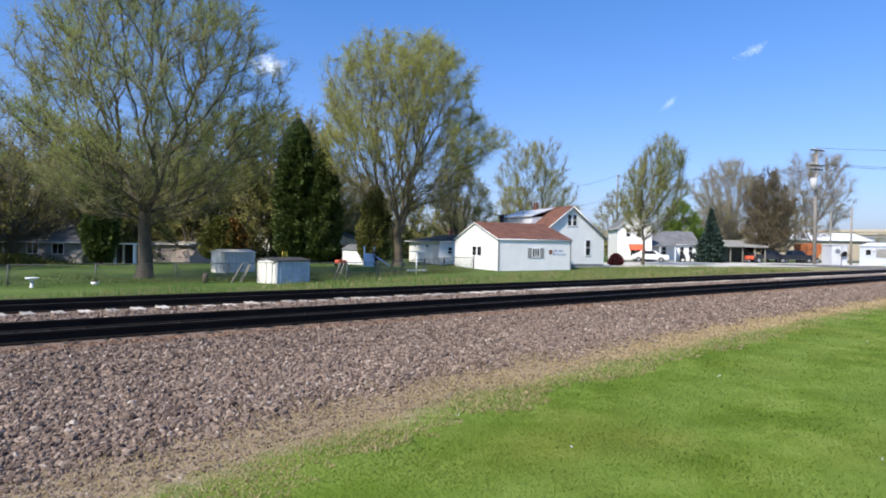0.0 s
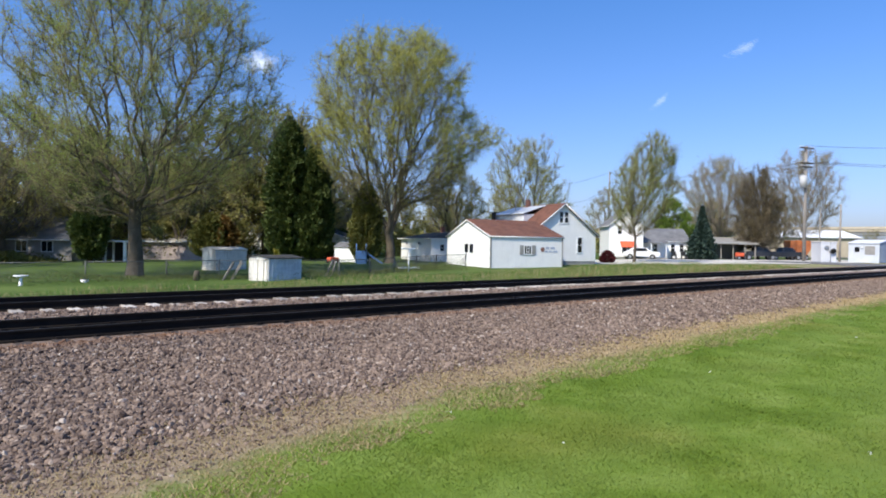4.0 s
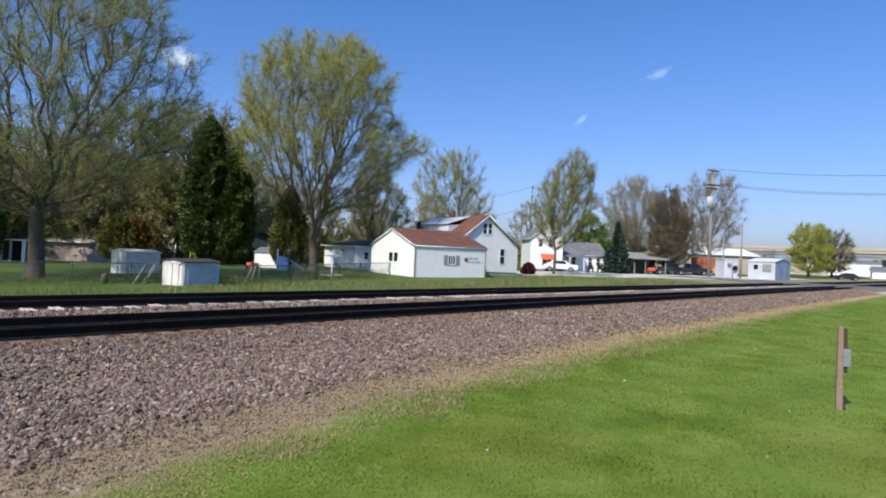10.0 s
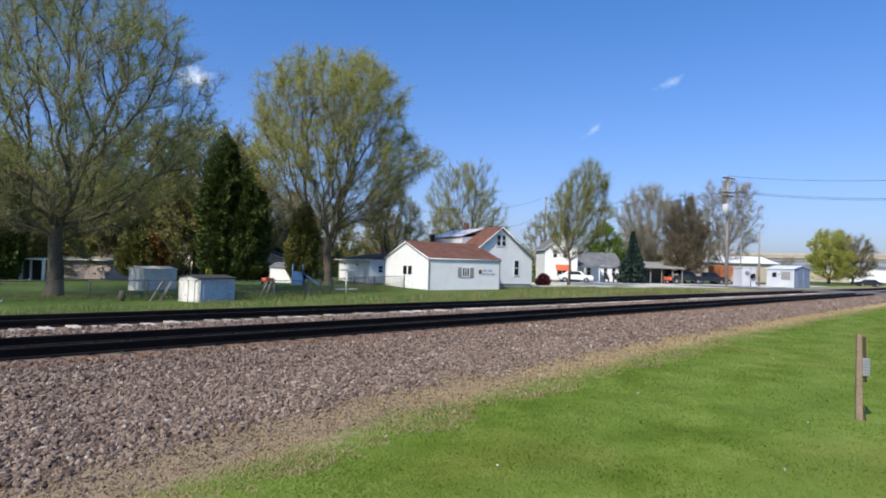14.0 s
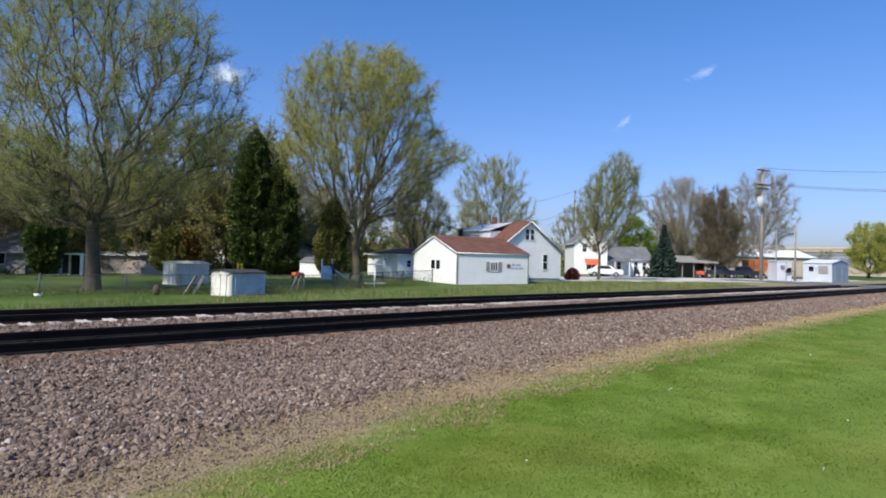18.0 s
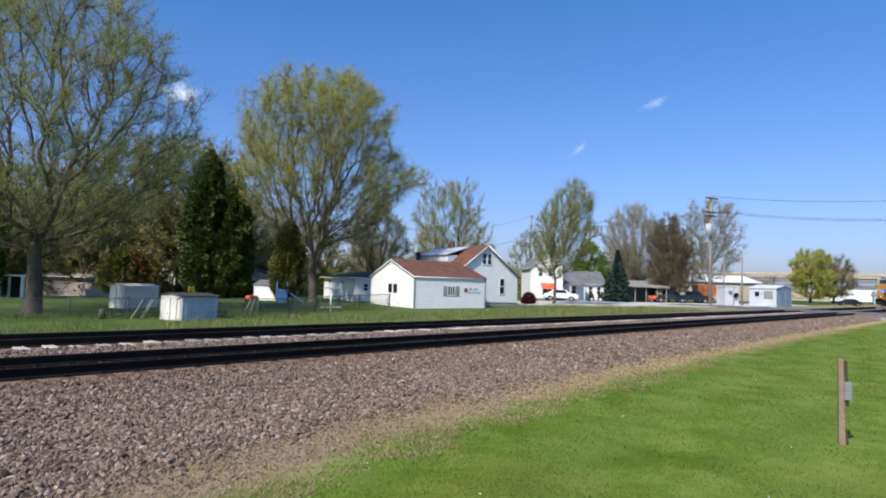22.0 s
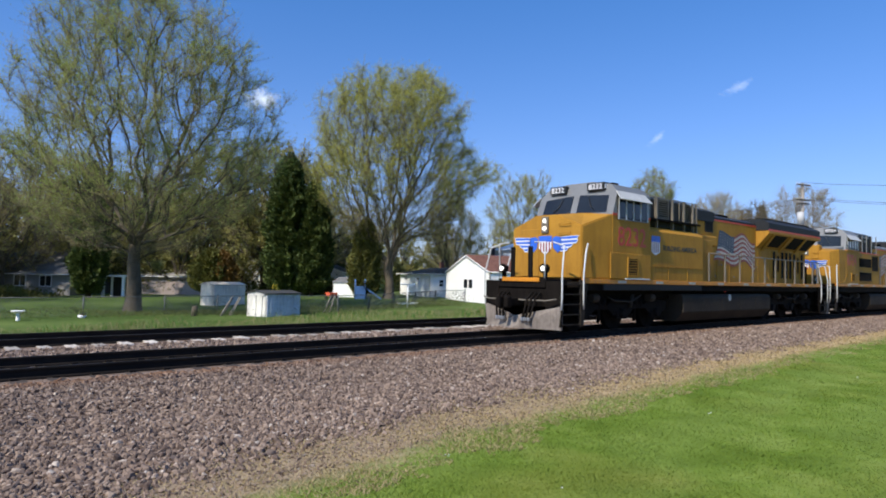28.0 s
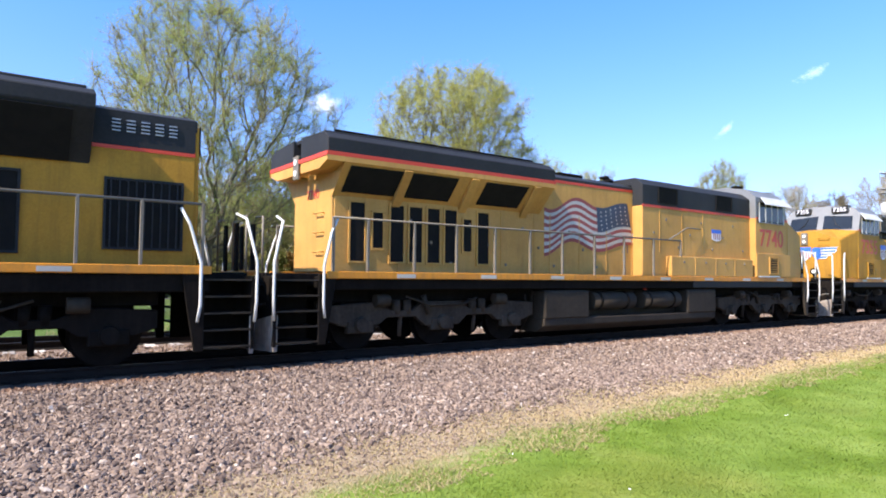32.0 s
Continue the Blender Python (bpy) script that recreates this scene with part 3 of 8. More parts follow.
def spikes(p0, p1, r):
    """Thin pointed twigs."""
    d = p1 - p0
    d /= np.linalg.norm(d, axis=1, keepdims=True) + 1e-9
    u = np.cross(d, np.array([[0.31, 0.52, 0.79]]))
    u /= np.linalg.norm(u, axis=1, keepdims=True) + 1e-9
    v = np.cross(d, u)
    vert = np.stack([p0 + u * r, p0 - u * r * 0.5 + v * r * 0.87, p0 - u * r * 0.5 - v * r * 0.87, p1], 1)
    f = np.array([(0, 1, 3), (1, 2, 3), (2, 0, 3)])
    return vert.reshape(-1, 3), (f[None] + (np.arange(len(p0)) * 4)[:, None, None]).reshape(-1, 3)


def leaf_quads(rng, pts, size, up=0.0):
    n = len(pts)
    a = rng.normal(size=(n, 3))
    a[:, 2] = a[:, 2] * (1 - up) + up * 0.2
    a /= np.linalg.norm(a, axis=1, keepdims=True)
    b = np.cross(a, rng.normal(size=(n, 3)))
    b /= np.linalg.norm(b, axis=1, keepdims=True)
    s = (np.asarray(size) * rng.uniform(0.6, 1.3, n))[:, None]
    c = pts + a * s * 0.5
    v = np.stack([pts, c + b * s * 0.38, pts + a * s, c - b * s * 0.38], 1)
    return v.reshape(-1, 3), np.arange(4 * n).reshape(-1, 4)


def broadleaf(name, spot, height, radius, fork, profile, tips, twigs, leaves, leaf_size, trunk_r, leaf_mat, bark, seed, label, category="tree",
              straight=0.55, twig_len=0.9, group="", bend=(0, 0), lift=0.35, lumps=0.22, twig_r=0.006, shell=0.35, clump=0.5, bare=0.0, heavy=(0.0, 0.0)):
    """A tree grown towards the tips of its crown: limbs join where they are near, and thicken towards the trunk.
    profile: the crown's radius, as a share of the widest, at even steps from its foot to its top."""
    rng = np.random.default_rng(seed)
    root = thing(name, pose(spot[0], spot[1], spot[2]), label, category, group)
    prof = np.asarray(profile, float)
    low = fork[1]
    u = rng.random(tips * 3)
    w = np.interp(u, np.linspace(0, 1, len(prof)), prof)
    keep = rng.random(tips * 3) < (w / prof.max()) ** 1.3
    u, w = u[keep][:tips], w[keep][:tips]
    n = len(u)
    ang = rng.uniform(0, 2 * np.pi, n)
    lump = np.array([1 + lumps * noise.noise((math.cos(a) * 1.6 + seed, math.sin(a) * 1.6, q * 3.5)) * 2 for a, q in zip(ang, u)])
    # the crown may hang wider on one side, most of all low down
    lump *= 1 + heavy[1] * np.cos(ang - heavy[0]) * (1.25 - u)
    rad = radius * w * lump * rng.random(n) ** 0.46
    tip = np.stack([np.cos(ang) * rad + bend[0] * u, np.sin(ang) * rad + bend[1] * u, low + (height - low) * u * (1 + 0.05 * (lump - 1))], -1)
    tip = tip[np.argsort(np.linalg.norm(tip - (0, 0, fork[0]), axis=1))]
    cap = 40 + n * 9
    node, parent, plen, way = np.zeros((cap, 3)), np.full(cap, -1), np.zeros(cap), np.zeros((cap, 3))
    k = max(4, int(fork[0] / 0.5))
    for i in range(k):
        node[i] = (0.05 * math.sin(i * 0.9), 0.05 * math.cos(i * 0.7), fork[0] * i / (k - 1))
        parent[i], plen[i], way[i] = i - 1, 0, (0, 0, 1)
    cnt = k
    top0 = k - 1
    for t in tip:
        lo = max(0, k // 2)
        d = t - node[lo:cnt]
        dist = np.linalg.norm(d, axis=1) + 1e-6
        align = (d * way[lo:cnt]).sum(1) / dist
        cost = dist * (1 + 0.55 * (1 - align)) + straight * plen[lo:cnt] + np.where(d[:, 2] < 0.1 * dist, 3.0, 0)
        j = lo + int(np.argmin(cost))
        L = np.linalg.norm(t - node[j])
        m = int(min(max(round(L / 0.75), 1), 14))
        if cnt + m >= cap:
            break
        a, b = node[j], t
        side = way[j] * L * 0.35 + np.array([0, 0, -lift * 0.1 * L])
        for q in range(1, m + 1):
            s = q / m
            p = a * (1 - s) + b * s + side * (s * (1 - s)) * 1.6 + rng.normal(size=3) * 0.06 * min(L, 2) * (s < 1)
            node[cnt], parent[cnt] = p, (j if q == 1 else cnt - 1)
            plen[cnt] = plen[parent[cnt]] + np.linalg.norm(p - node[parent[cnt]])
            w_ = p - node[parent[cnt]]
            way[cnt] = w_ / (np.linalg.norm(w_) + 1e-9)
            cnt += 1
    node, parent, way = node[:cnt], parent[:cnt], way[:cnt]
    area, kids = np.zeros(cnt), np.zeros(cnt)
    for i in range(cnt - 1, 0, -1):
        if area[i] == 0:
            area[i] = 1.0
        area[parent[i]] += area[i] * 1.004
    rr = area ** 0.5
    rr *= trunk_r / rr[1]
    rr = np.clip(rr, 0.008, trunk_r)
    for i in range(k):
        rr[i] = trunk_r * (1 + 0.55 * (1 - i / (k - 1)) ** 3 + 0.12 * (1 - i / (k - 1)))
    i = np.arange(1, cnt)
    r_start = np.where((parent[i] < k) & (i >= k), np.minimum(rr[i] * 1.25, rr[parent[i]]), np.minimum(rr[parent[i]], rr[i] * 1.5))
    big = rr[i] > 0.05
    v1, f1 = bars((node[parent[i]][big], node[i][big], r_start[big], rr[i][big]), 6)
    v2, f2 = bars((node[parent[i]][~big], node[i][~big], r_start[~big], rr[i][~big]), 3)
    mesh_part("trunk", np.concatenate([v1, v2]), np.concatenate([f1, f2 + len(v1)]), bark, root, "furrowed brown trunk and limbs")
    # fine twigs on all thin limbs, leaves on the twigs
    thin = np.where(rr < max(0.035, trunk_r * 0.12))[0]
    thin = thin[thin >= k]
    src = rng.choice(thin, twigs)
    back = node[parent[src]]
    st = back + (node[src] - back) * rng.random((twigs, 1))
    dirv = way[src] * 0.35 + rng.normal(size=(twigs, 3)) * 0.62 + np.array([0, 0, lift * 0.8])
    dirv /= np.linalg.norm(dirv, axis=1, keepdims=True)
    ln = twig_len * rng.uniform(0.35, 1.15, twigs)
    en = st + dirv * ln[:, None]
    tv, tf = spikes(st, en, twig_r * 1.3)
    mesh_part("twig_spray", tv, tf, M_BUDS if leaf_mat in (L_SPRING, L_YELLOW) else bark, root, "fine budding twigs")["kind"] = "stuff"
    if leaves:
        # most leaves sit on the outer twigs, in clumps
        mid = (st + en) / 2
        q = np.clip((mid[:, 2] - low) / (height - low), 0, 1)
        out = np.maximum(np.hypot(mid[:, 0], mid[:, 1]) / (radius * np.interp(q, np.linspace(0, 1, len(prof)), prof) + 0.1), (q - 0.5) / 0.42)
        lump_w = np.array([noise.noise((m[0] * 0.55 + seed, m[1] * 0.55, m[2] * 0.7)) for m in mid])
        weight = np.clip((out - shell) / 0.4, 0.10, 1) * np.clip(1 + clump * 4.5 * (lump_w + 0.04), 0.04, 2.6) * np.clip((q - bare) / 0.2, 0.12, 1)
        s = rng.choice(twigs, leaves, p=weight / weight.sum())
        pts = st[s] + (en[s] - st[s]) * rng.uniform(0.25, 1.05, (leaves, 1)) + rng.normal(size=(leaves, 3)) * 0.04
        lv, lf = leaf_quads(rng, pts, leaf_size)
        mesh_part("crown", lv, lf, leaf_mat, root, "thin young spring leaves")["kind"] = "stuff"
    return root


def conifer(name, spot, height, radius, n, size, leaf_mat, bark, seed, label, shape="column", trunk=0.5, group=""):
    """An evergreen: a trunk inside a dense, ragged coat of small sprays."""
    rng = np.random.default_rng(seed)
    root = thing(name, pose(*spot), label, "tree", group)
    tr = 0.035 * height / 2 + 0.05
    part("trunk", bm_tube([(0, 0, -0.1), (0.03, 0, height * 0.4), (0, 0.03, height * 0.93)], tr, 8, 0.03), bark, root, "dark trunk")
    u = rng.random(n) ** 1.1
    a = rng.uniform(0, 2 * np.pi, n)
    if shape == "column":
        env = np.interp(u, [0, 0.06, 0.25, 0.55, 0.8, 0.93, 1], [0.55, 0.85, 1.0, 0.93, 0.66, 0.36, 0.03])
        tier = np.ones(n)
    elif shape == "round":
        env = np.interp(u, [0, 0.12, 0.4, 0.7, 0.9, 1], [0.4, 0.85, 1.0, 0.85, 0.5, 0.08])
        tier = np.ones(n)
    else:
        env = np.interp(u, [0, 0.05, 1], [0.85, 1.0, 0.02])
        tier = 0.72 + 0.28 * np.abs(((u * 13 + 0.15 * np.sin(a * 5)) % 1.0) - 0.0) ** 0.7
    lump = np.array([1 + 0.42 * noise.noise((math.cos(q) * 2.2 + seed, math.sin(q) * 2.2, w * height * 0.55)) + 0.26 * noise.noise((math.cos(q) * 6, math.sin(q) * 6 + seed, w * height * 1.6)) for q, w in zip(a, u)])
    r = radius * env * tier * lump * (1 - 0.45 * rng.random(n) ** 2.2)
    z = trunk + (height - trunk) * u
    pts = np.stack([np.cos(a) * r, np.sin(a) * r, z], -1)
    out = np.stack([np.cos(a), np.sin(a), np.full(n, 0.55 if shape != "spruce" else -0.25)], -1) + rng.normal(size=(n, 3)) * 0.45
    out /= np.linalg.norm(out, axis=1, keepdims=True)
    b = np.cross(out, rng.normal(size=(n, 3)))
    b /= np.linalg.norm(b, axis=1, keepdims=True)
    s = (size * rng.uniform(0.55, 1.35, n))[:, None]
    v = np.stack([pts - out * s * 0.5, pts + b * s * 0.3, pts + out * s * 0.6, pts - b * s * 0.3], 1).reshape(-1, 3)
    mesh_part("crown", v, np.arange(4 * n).reshape(-1, 4), leaf_mat, root, "dense evergreen sprays")["kind"] = "stuff"
    return root


L_SPRING = foliage("young_leaves", (0.46, 0.53, 0.14), (0.22, 0.28, 0.065), 0.5)
L_YELLOW = foliage("yellow_green_catkins", (0.64, 0.62, 0.15), (0.38, 0.385, 0.080), 0.5)
L_OLIVE = foliage("olive_buds", (0.47, 0.44, 0.155), (0.25, 0.24, 0.08), 0.5)
L_FRESH = foliage("fresh_green_leaves", (0.26, 0.36, 0.055), (0.10, 0.17, 0.025), 0.4)
L_BROWN = foliage("reddish_brown_buds", (0.30, 0.24, 0.13), (0.15, 0.12, 0.065), 0.35)
L_DARK = foliage("dark_evergreen", (0.135, 0.17, 0.042), (0.035, 0.056, 0.016), 0.2)
L_YEW = foliage("bronze_evergreen", (0.22, 0.215, 0.055), (0.085, 0.09, 0.024), 0.25)
L_BLUE = foliage("blue_spruce_needles", (0.06, 0.10, 0.075), (0.018, 0.036, 0.028), 0.1)
L_WEEDS = foliage("fence_weed_leaves", (0.20, 0.22, 0.075), (0.07, 0.085, 0.026), 0.3)
L_RUST = foliage("rust_brown_foliage", (0.27, 0.155, 0.04), (0.12, 0.07, 0.02), 0.25)


def gz(x, y):
    return (x, y, ground_z(x, y) - 0.05)


broadleaf("maple_tree", gz(11.6, 42.3), 21.0, 8.6, (4.2, 3.8), [0.35, 0.74, 0.95, 1.0, 1.0, 0.97, 0.90, 0.78, 0.60, 0.30], 1500, 36000, 155000, 0.068, 0.36, L_SPRING, M_BARK, 21,
          "tall spreading maple with thin young leaves inside the wire fence", straight=0.5, twig_len=1.15, lift=0.55, shell=0.2, clump=0.4, lumps=0.16, twig_r=0.0075)
broadleaf("elm_tree", gz(35.75, 48.2), 21.9, 7.7, (1.7, 5.6), [0.50, 0.78, 0.95, 1.0, 0.98, 0.95, 0.88, 0.70, 0.40], 1400, 36000, 200000, 0.075, 0.40, L_YELLOW, M_BARK_PALE, 22,
          "tall vase-shaped tree with yellow-green buds by the sheds", straight=0.62, twig_len=1.2, lift=-0.15, shell=0.45, clump=0.25, bare=0.12, lumps=0.24, twig_r=0.0085, heavy=(-0.85, 0.20))
broadleaf("young_maple_tree", gz(57.7, 35.7), 13.4, 3.6, (2.6, 2.8), [0.40, 0.72, 0.95, 1.0, 0.93, 0.80, 0.58, 0.28], 420, 15000, 30000, 0.078, 0.13, L_SPRING, M_BARK, 23,
          "upright young tree with light green leaves beside the gravel yard", straight=0.75, twig_len=1.0, lift=0.8, shell=0.0, clump=0.35, twig_r=0.007, lumps=0.12, bend=(1.3, -1.4))
conifer("arborvitae_tree", gz(31.2, 59.8), 14.9, 2.2, 24000, 0.40, L_DARK, M_BARK, 31, "tall dense dark green columnar evergreen tree")
conifer("arborvitae_tree", gz(33.0, 57.9), 11.9, 1.8, 17000, 0.40, L_DARK, M_BARK, 32, "dense dark green columnar evergreen beside a taller one")
conifer("arborvitae_tree", gz(14.0, 65.0), 12.6, 1.5, 14000, 0.40, L_DARK, M_BARK, 33, "dark green columnar evergreen in the back yard")
conifer("yew_tree", gz(33.9, 49.6), 7.6, 1.4, 9000, 0.3, L_YEW, M_BARK, 34, "bronze green conical evergreen beside the tall elm")
conifer("bronze_shrub_tree", gz(25.7, 63.2), 4.6, 1.5, 5000, 0.34, L_RUST, M_BARK, 35, "rusty brown evergreen shrub in the back yard")
conifer("yew_tree", gz(24.6, 63.6), 4.9, 1.7, 5500, 0.34, L_YEW, M_BARK, 36, "olive evergreen shrub in the back yard")
conifer("blue_spruce_tree", gz(77.9, 38.6), 6.9, 1.9, 11000, 0.34, L_BLUE, M_BARK, 37, "dark blue-green spruce with tiered branches", "spruce", 0.2)
broadleaf("fresh_tree", gz(86.2, 47.0), 8.8, 3.7, (1.4, 1.2), [0.6, 0.95, 1.0, 0.8, 0.55, 0.25], 260, 4000, 26000, 0.17, 0.2, L_FRESH, M_BARK, 38,
          "ragged fresh green tree behind the houses", straight=0.7, twig_len=0.8, clump=0.8, shell=0.1)
broadleaf("bare_tree", gz(93.3, 43.6), 15.2, 5.4, (2.5, 3.2), [0.5, 0.85, 1.0, 1.0, 0.9, 0.72, 0.4], 440, 16000, 26000, 0.09, 0.20, L_OLIVE, M_TWIG, 41,
          "bare grey-brown tree with budding twigs", straight=0.8, twig_len=1.3, twig_r=0.010, clump=0.2)
broadleaf("budding_tree", gz(91.4, 37.1), 13.4, 3.7, (1.6, 1.2), [0.65, 0.95, 1.0, 0.92, 0.75, 0.5, 0.2], 420, 15000, 46000, 0.115, 0.17, L_BROWN, M_BARK, 42,
          "conical tree with dense grey-brown buds", straight=0.9, twig_len=1.0, twig_r=0.012, shell=0.0, clump=0.2)
broadleaf("bare_tree", gz(108.8, 37.5), 17.6, 6.0, (3.0, 4.2), [0.55, 0.85, 1.0, 0.95, 0.8, 0.5], 440, 16000, 14000, 0.09, 0.20, L_OLIVE, M_TWIG, 43,
          "tall bare tree with fine grey twigs behind the utility pole", straight=0.75, twig_len=1.4, twig_r=0.009, clump=0.2)
broadleaf("budding_tree", gz(64.5, 56.5), 16.0, 5.8, (3.0, 4.0), [0.6, 0.9, 1.0, 0.95, 0.8, 0.5], 400, 12000, 34000, 0.085, 0.22, L_YELLOW, M_BARK, 44,
          "budding tree behind the white house", straight=0.7, twig_len=1.1, clump=0.3, twig_r=0.009, shell=0.0)
broadleaf("budding_tree", gz(50.4, 56.0), 11.6, 3.9, (1.8, 1.5), [0.7, 0.95, 1.0, 0.9, 0.7, 0.4], 420, 8000, 30000, 0.10, 0.22, L_OLIVE, M_BARK, 45,
          "olive budding tree behind the white garage", straight=0.7, twig_len=1.0, clump=0.3)
broadleaf("bare_tree", gz(8.0, 71.5), 15.5, 6.0, (2.4, 2.6), [0.6, 0.9, 1.0, 0.95, 0.8, 0.5], 480, 11000, 20000, 0.11, 0.28, L_OLIVE, M_BARK_PALE, 46,
          "bare brownish tree at the back of the yard", straight=0.7, twig_len=1.2, clump=0.3)
back_a = broadleaf("far_budding_tree", gz(33, 95), 13.6, 5.0, (2.6, 3.0), [0.6, 0.9, 1.0, 0.95, 0.8, 0.5], 140, 3000, 14000, 0.17, 0.25, L_OLIVE, M_BARK, 54,
                   "olive-green budding tree far behind the yards", straight=0.7, twig_len=1.2, group="trees behind the yards", clump=0.3, twig_r=0.014, shell=0.0)
back_b = broadleaf("far_olive_tree", gz(20.5, 80), 11.6, 4.2, (1.8, 1.2), [0.7, 0.95, 1.0, 0.9, 0.7, 0.4], 110, 2200, 8000, 0.245, 0.22, L_OLIVE, M_BARK, 55,
                   "olive budding tree far behind the yards", straight=0.7, twig_len=1.1, group="trees behind the yards", clump=0.3, twig_r=0.014, shell=0.0)
back_c = broadleaf("far_bare_tree", gz(27, 92), 14.5, 5.6, (2.4, 2.4), [0.6, 0.9, 1.0, 0.95, 0.8, 0.5], 150, 3400, 5000, 0.22, 0.26, L_OLIVE, M_TWIG, 56,
                   "bare brownish tree far behind the yards", straight=0.7, twig_len=1.3, group="trees behind the yards", clump=0.3, twig_r=0.014, shell=0.0)
broadleaf("fresh_tree", gz(172.5, 35.5), 13.0, 5.2, (1.6, 0.8), [0.7, 0.95, 1.0, 0.95, 0.8, 0.5], 260, 8000, 42000, 0.2, 0.3, L_YELLOW, M_BARK, 47,
          "round fresh green tree beyond the crossing", straight=0.7, twig_len=1.2, lumps=0.1, clump=0.2, shell=0.0)
broadleaf("bare_tree", gz(182.2, 32.4), 12.2, 5.2, (2.0, 1.5), [0.7, 0.95, 1.0, 0.95, 0.8, 0.5], 180, 9000, 6000, 0.2, 0.22, L_OLIVE, M_BARK_PALE, 48,
          "bare grey tree beyond the crossing", straight=0.7, twig_len=1.4, twig_r=0.02)
for i, (src, x, y, turn, size) in enumerate([
        (back_c, 16, 88, 40, 0.95), (back_a, 31, 65, 20, 1.22), (back_a, 35.5, 67.5, 110, 1.28), (back_a, 27, 71, 230, 1.25), (back_b, 39.5, 71, 70, 1.35), (back_b, 24.5, 72, 200, 0.8), (back_c, 40, 88, 250, 0.9),
        (back_b, 45, 84, 310, 1.0), (back_a, 37.5, 66, 150, 0.72), (back_c, 54, 84, 20, 0.85), (back_a, 60, 92, 280, 0.8), (back_b, 71, 80, 95, 0.9), (back_c, 78, 72, 215, 0.8),
        (back_b, 2.0, 68, 165, 0.9), (back_c, -1.5, 62, 75, 0.85), (back_b, 30, 70, 260, 0.85), (back_c, 48, 74, 190, 0.8), (back_b, 12.5, 82, 120, 1.05),
        (back_b, 100, 48, 60, 0.8), (back_c, 116, 44, 350, 0.75), (back_c, 86, 58, 160, 0.75), (back_c, 225, 58, 30, 0.55), (back_c, 214, 62, 230, 0.5), (back_c, 236, 70, 100, 0.6),
        (back_b, 34, 78, 15, 0.95), (back_c, 31, 84, 95, 0.85), (back_b, 40, 74, 240, 0.8), (back_b, 55, 72, 320, 0.8), (back_c, 66, 74, 260, 0.7), 
        (back_c, -7, 66, 15, 0.95), (back_c, 1, 76, 130, 1.05), (back_b, 6, 74, 280, 1.1), (back_c, 11, 74, 55, 0.95), (back_b, 16.5, 74, 10, 1.15), (back_c, 20, 76, 170, 0.95), (back_b, 23, 68.5, 140, 0.95),
        (back_c, 25, 76, 300, 1.0), (back_b, 29, 66, 330, 0.95), (back_c, -9, 78, 220, 1.1), (back_a, 44, 78, 35, 0.95), (back_c, 47, 68, 265, 0.75), (back_b, 8, 88, 75, 1.1), (back_c, 3, 82, 200, 1.0), (back_b, 27, 80, 290, 0.9), (back_c, -4, 72, 330, 1.0)]):
    o = copy_thing(src, pose(x, y, ground_z(x, y) - 0.05, 0, 0, turn) @ Matrix.Scale(size, 4))
    o["group"] = "trees behind the yards"
for i, (x, y, h, r) in enumerate([(36.5, 62.5, 2.6, 1.8), (20.8, 72, 3.0, 2.2), (41.5, 66, 3.4, 2.0), (56, 62, 3.0, 2.4)]):
    conifer("shrub", gz(x, y), h, r, 2600, 0.34, (L_YEW, L_OLIVE, L_DARK)[i % 3], M_BARK, 60 + i, "dense olive green shrub in the back yards", "round", 0.1, "back yard shrubs")


def brush(name, line, n, height, size, leaf_mat, seed, label):
    """Tangled low growth along a line of spots."""
    rng = np.random.default_rng(seed)
    a = np.array(line, float)
    k = rng.integers(0, len(a) - 1, n)
    t = rng.random((n, 1))
    p = a[k] * (1 - t) + a[k + 1] * t + rng.normal(size=(n, 2)) * 1.1
    top = np.array([height * (0.55 + 0.9 * noise.noise((x * 0.22, y * 0.22, seed))) for x, y in p])
    z = np.array([ground_z(x, y) for x, y in p]) + np.maximum(top, 0.15) * rng.random(n) ** 0.7
    v, f = leaf_quads(rng, np.column_stack([p, z]), size)
    return tagged(mesh_part(name, v, f, leaf_mat, None), label, "brush", kind="stuff")


brush("brush", [(-8, 88), (6, 86), (16, 79), (26, 72), (36, 69), (46, 66), (58, 62)], 40000, 2.6, 0.2, L_YEW, 81, "tangled olive brush along the back of the yards")
brush("brush_low", [(-8, 71), (0, 70), (6, 69.5), (11, 69)], 9000, 1.5, 0.2, L_YEW, 86, "low olive brush before the grey house")
brush("brush_dark", [(22, 71), (29, 67), (38, 63)], 8000, 2.2, 0.2, L_DARK, 82, "dark low evergreen brush along the back of the yards")
brush("woods", [(-30, 120), (0, 118), (30, 122), (60, 112), (90, 92), (120, 70), (150, 62)], 30000, 9.0, 0.75, L_OLIVE, 83, "hazy distant woodland behind the houses")
brush("far_woods", [(330, -10), (340, 40), (345, 90), (330, 150), (300, 200)], 14000, 9.0, 1.1, L_OLIVE, 85, "hazy woods beyond the overpass")
brush("fence_weeds", [(-4, 39.6), (8, 38.7), (15, 36.8), (21.5, 34.0), (29.6, 36.4), (34, 37.6)], 13000, 0.6, 0.075, L_WEEDS, 84, "weeds grown into the wire fence")

# ---------- houses and yards ----------
M_ORANGE = surface("orange_paint", (0.50, 0.165, 0.05), (0.30, 0.09, 0.03), 0.6, 8, 1, 0, 0.2)
M_REDCLOTH = surface("orange_red_canvas", (0.75, 0.13, 0.05), (0.55, 0.09, 0.04), 0.8, 10, 1, 0, 0.2)
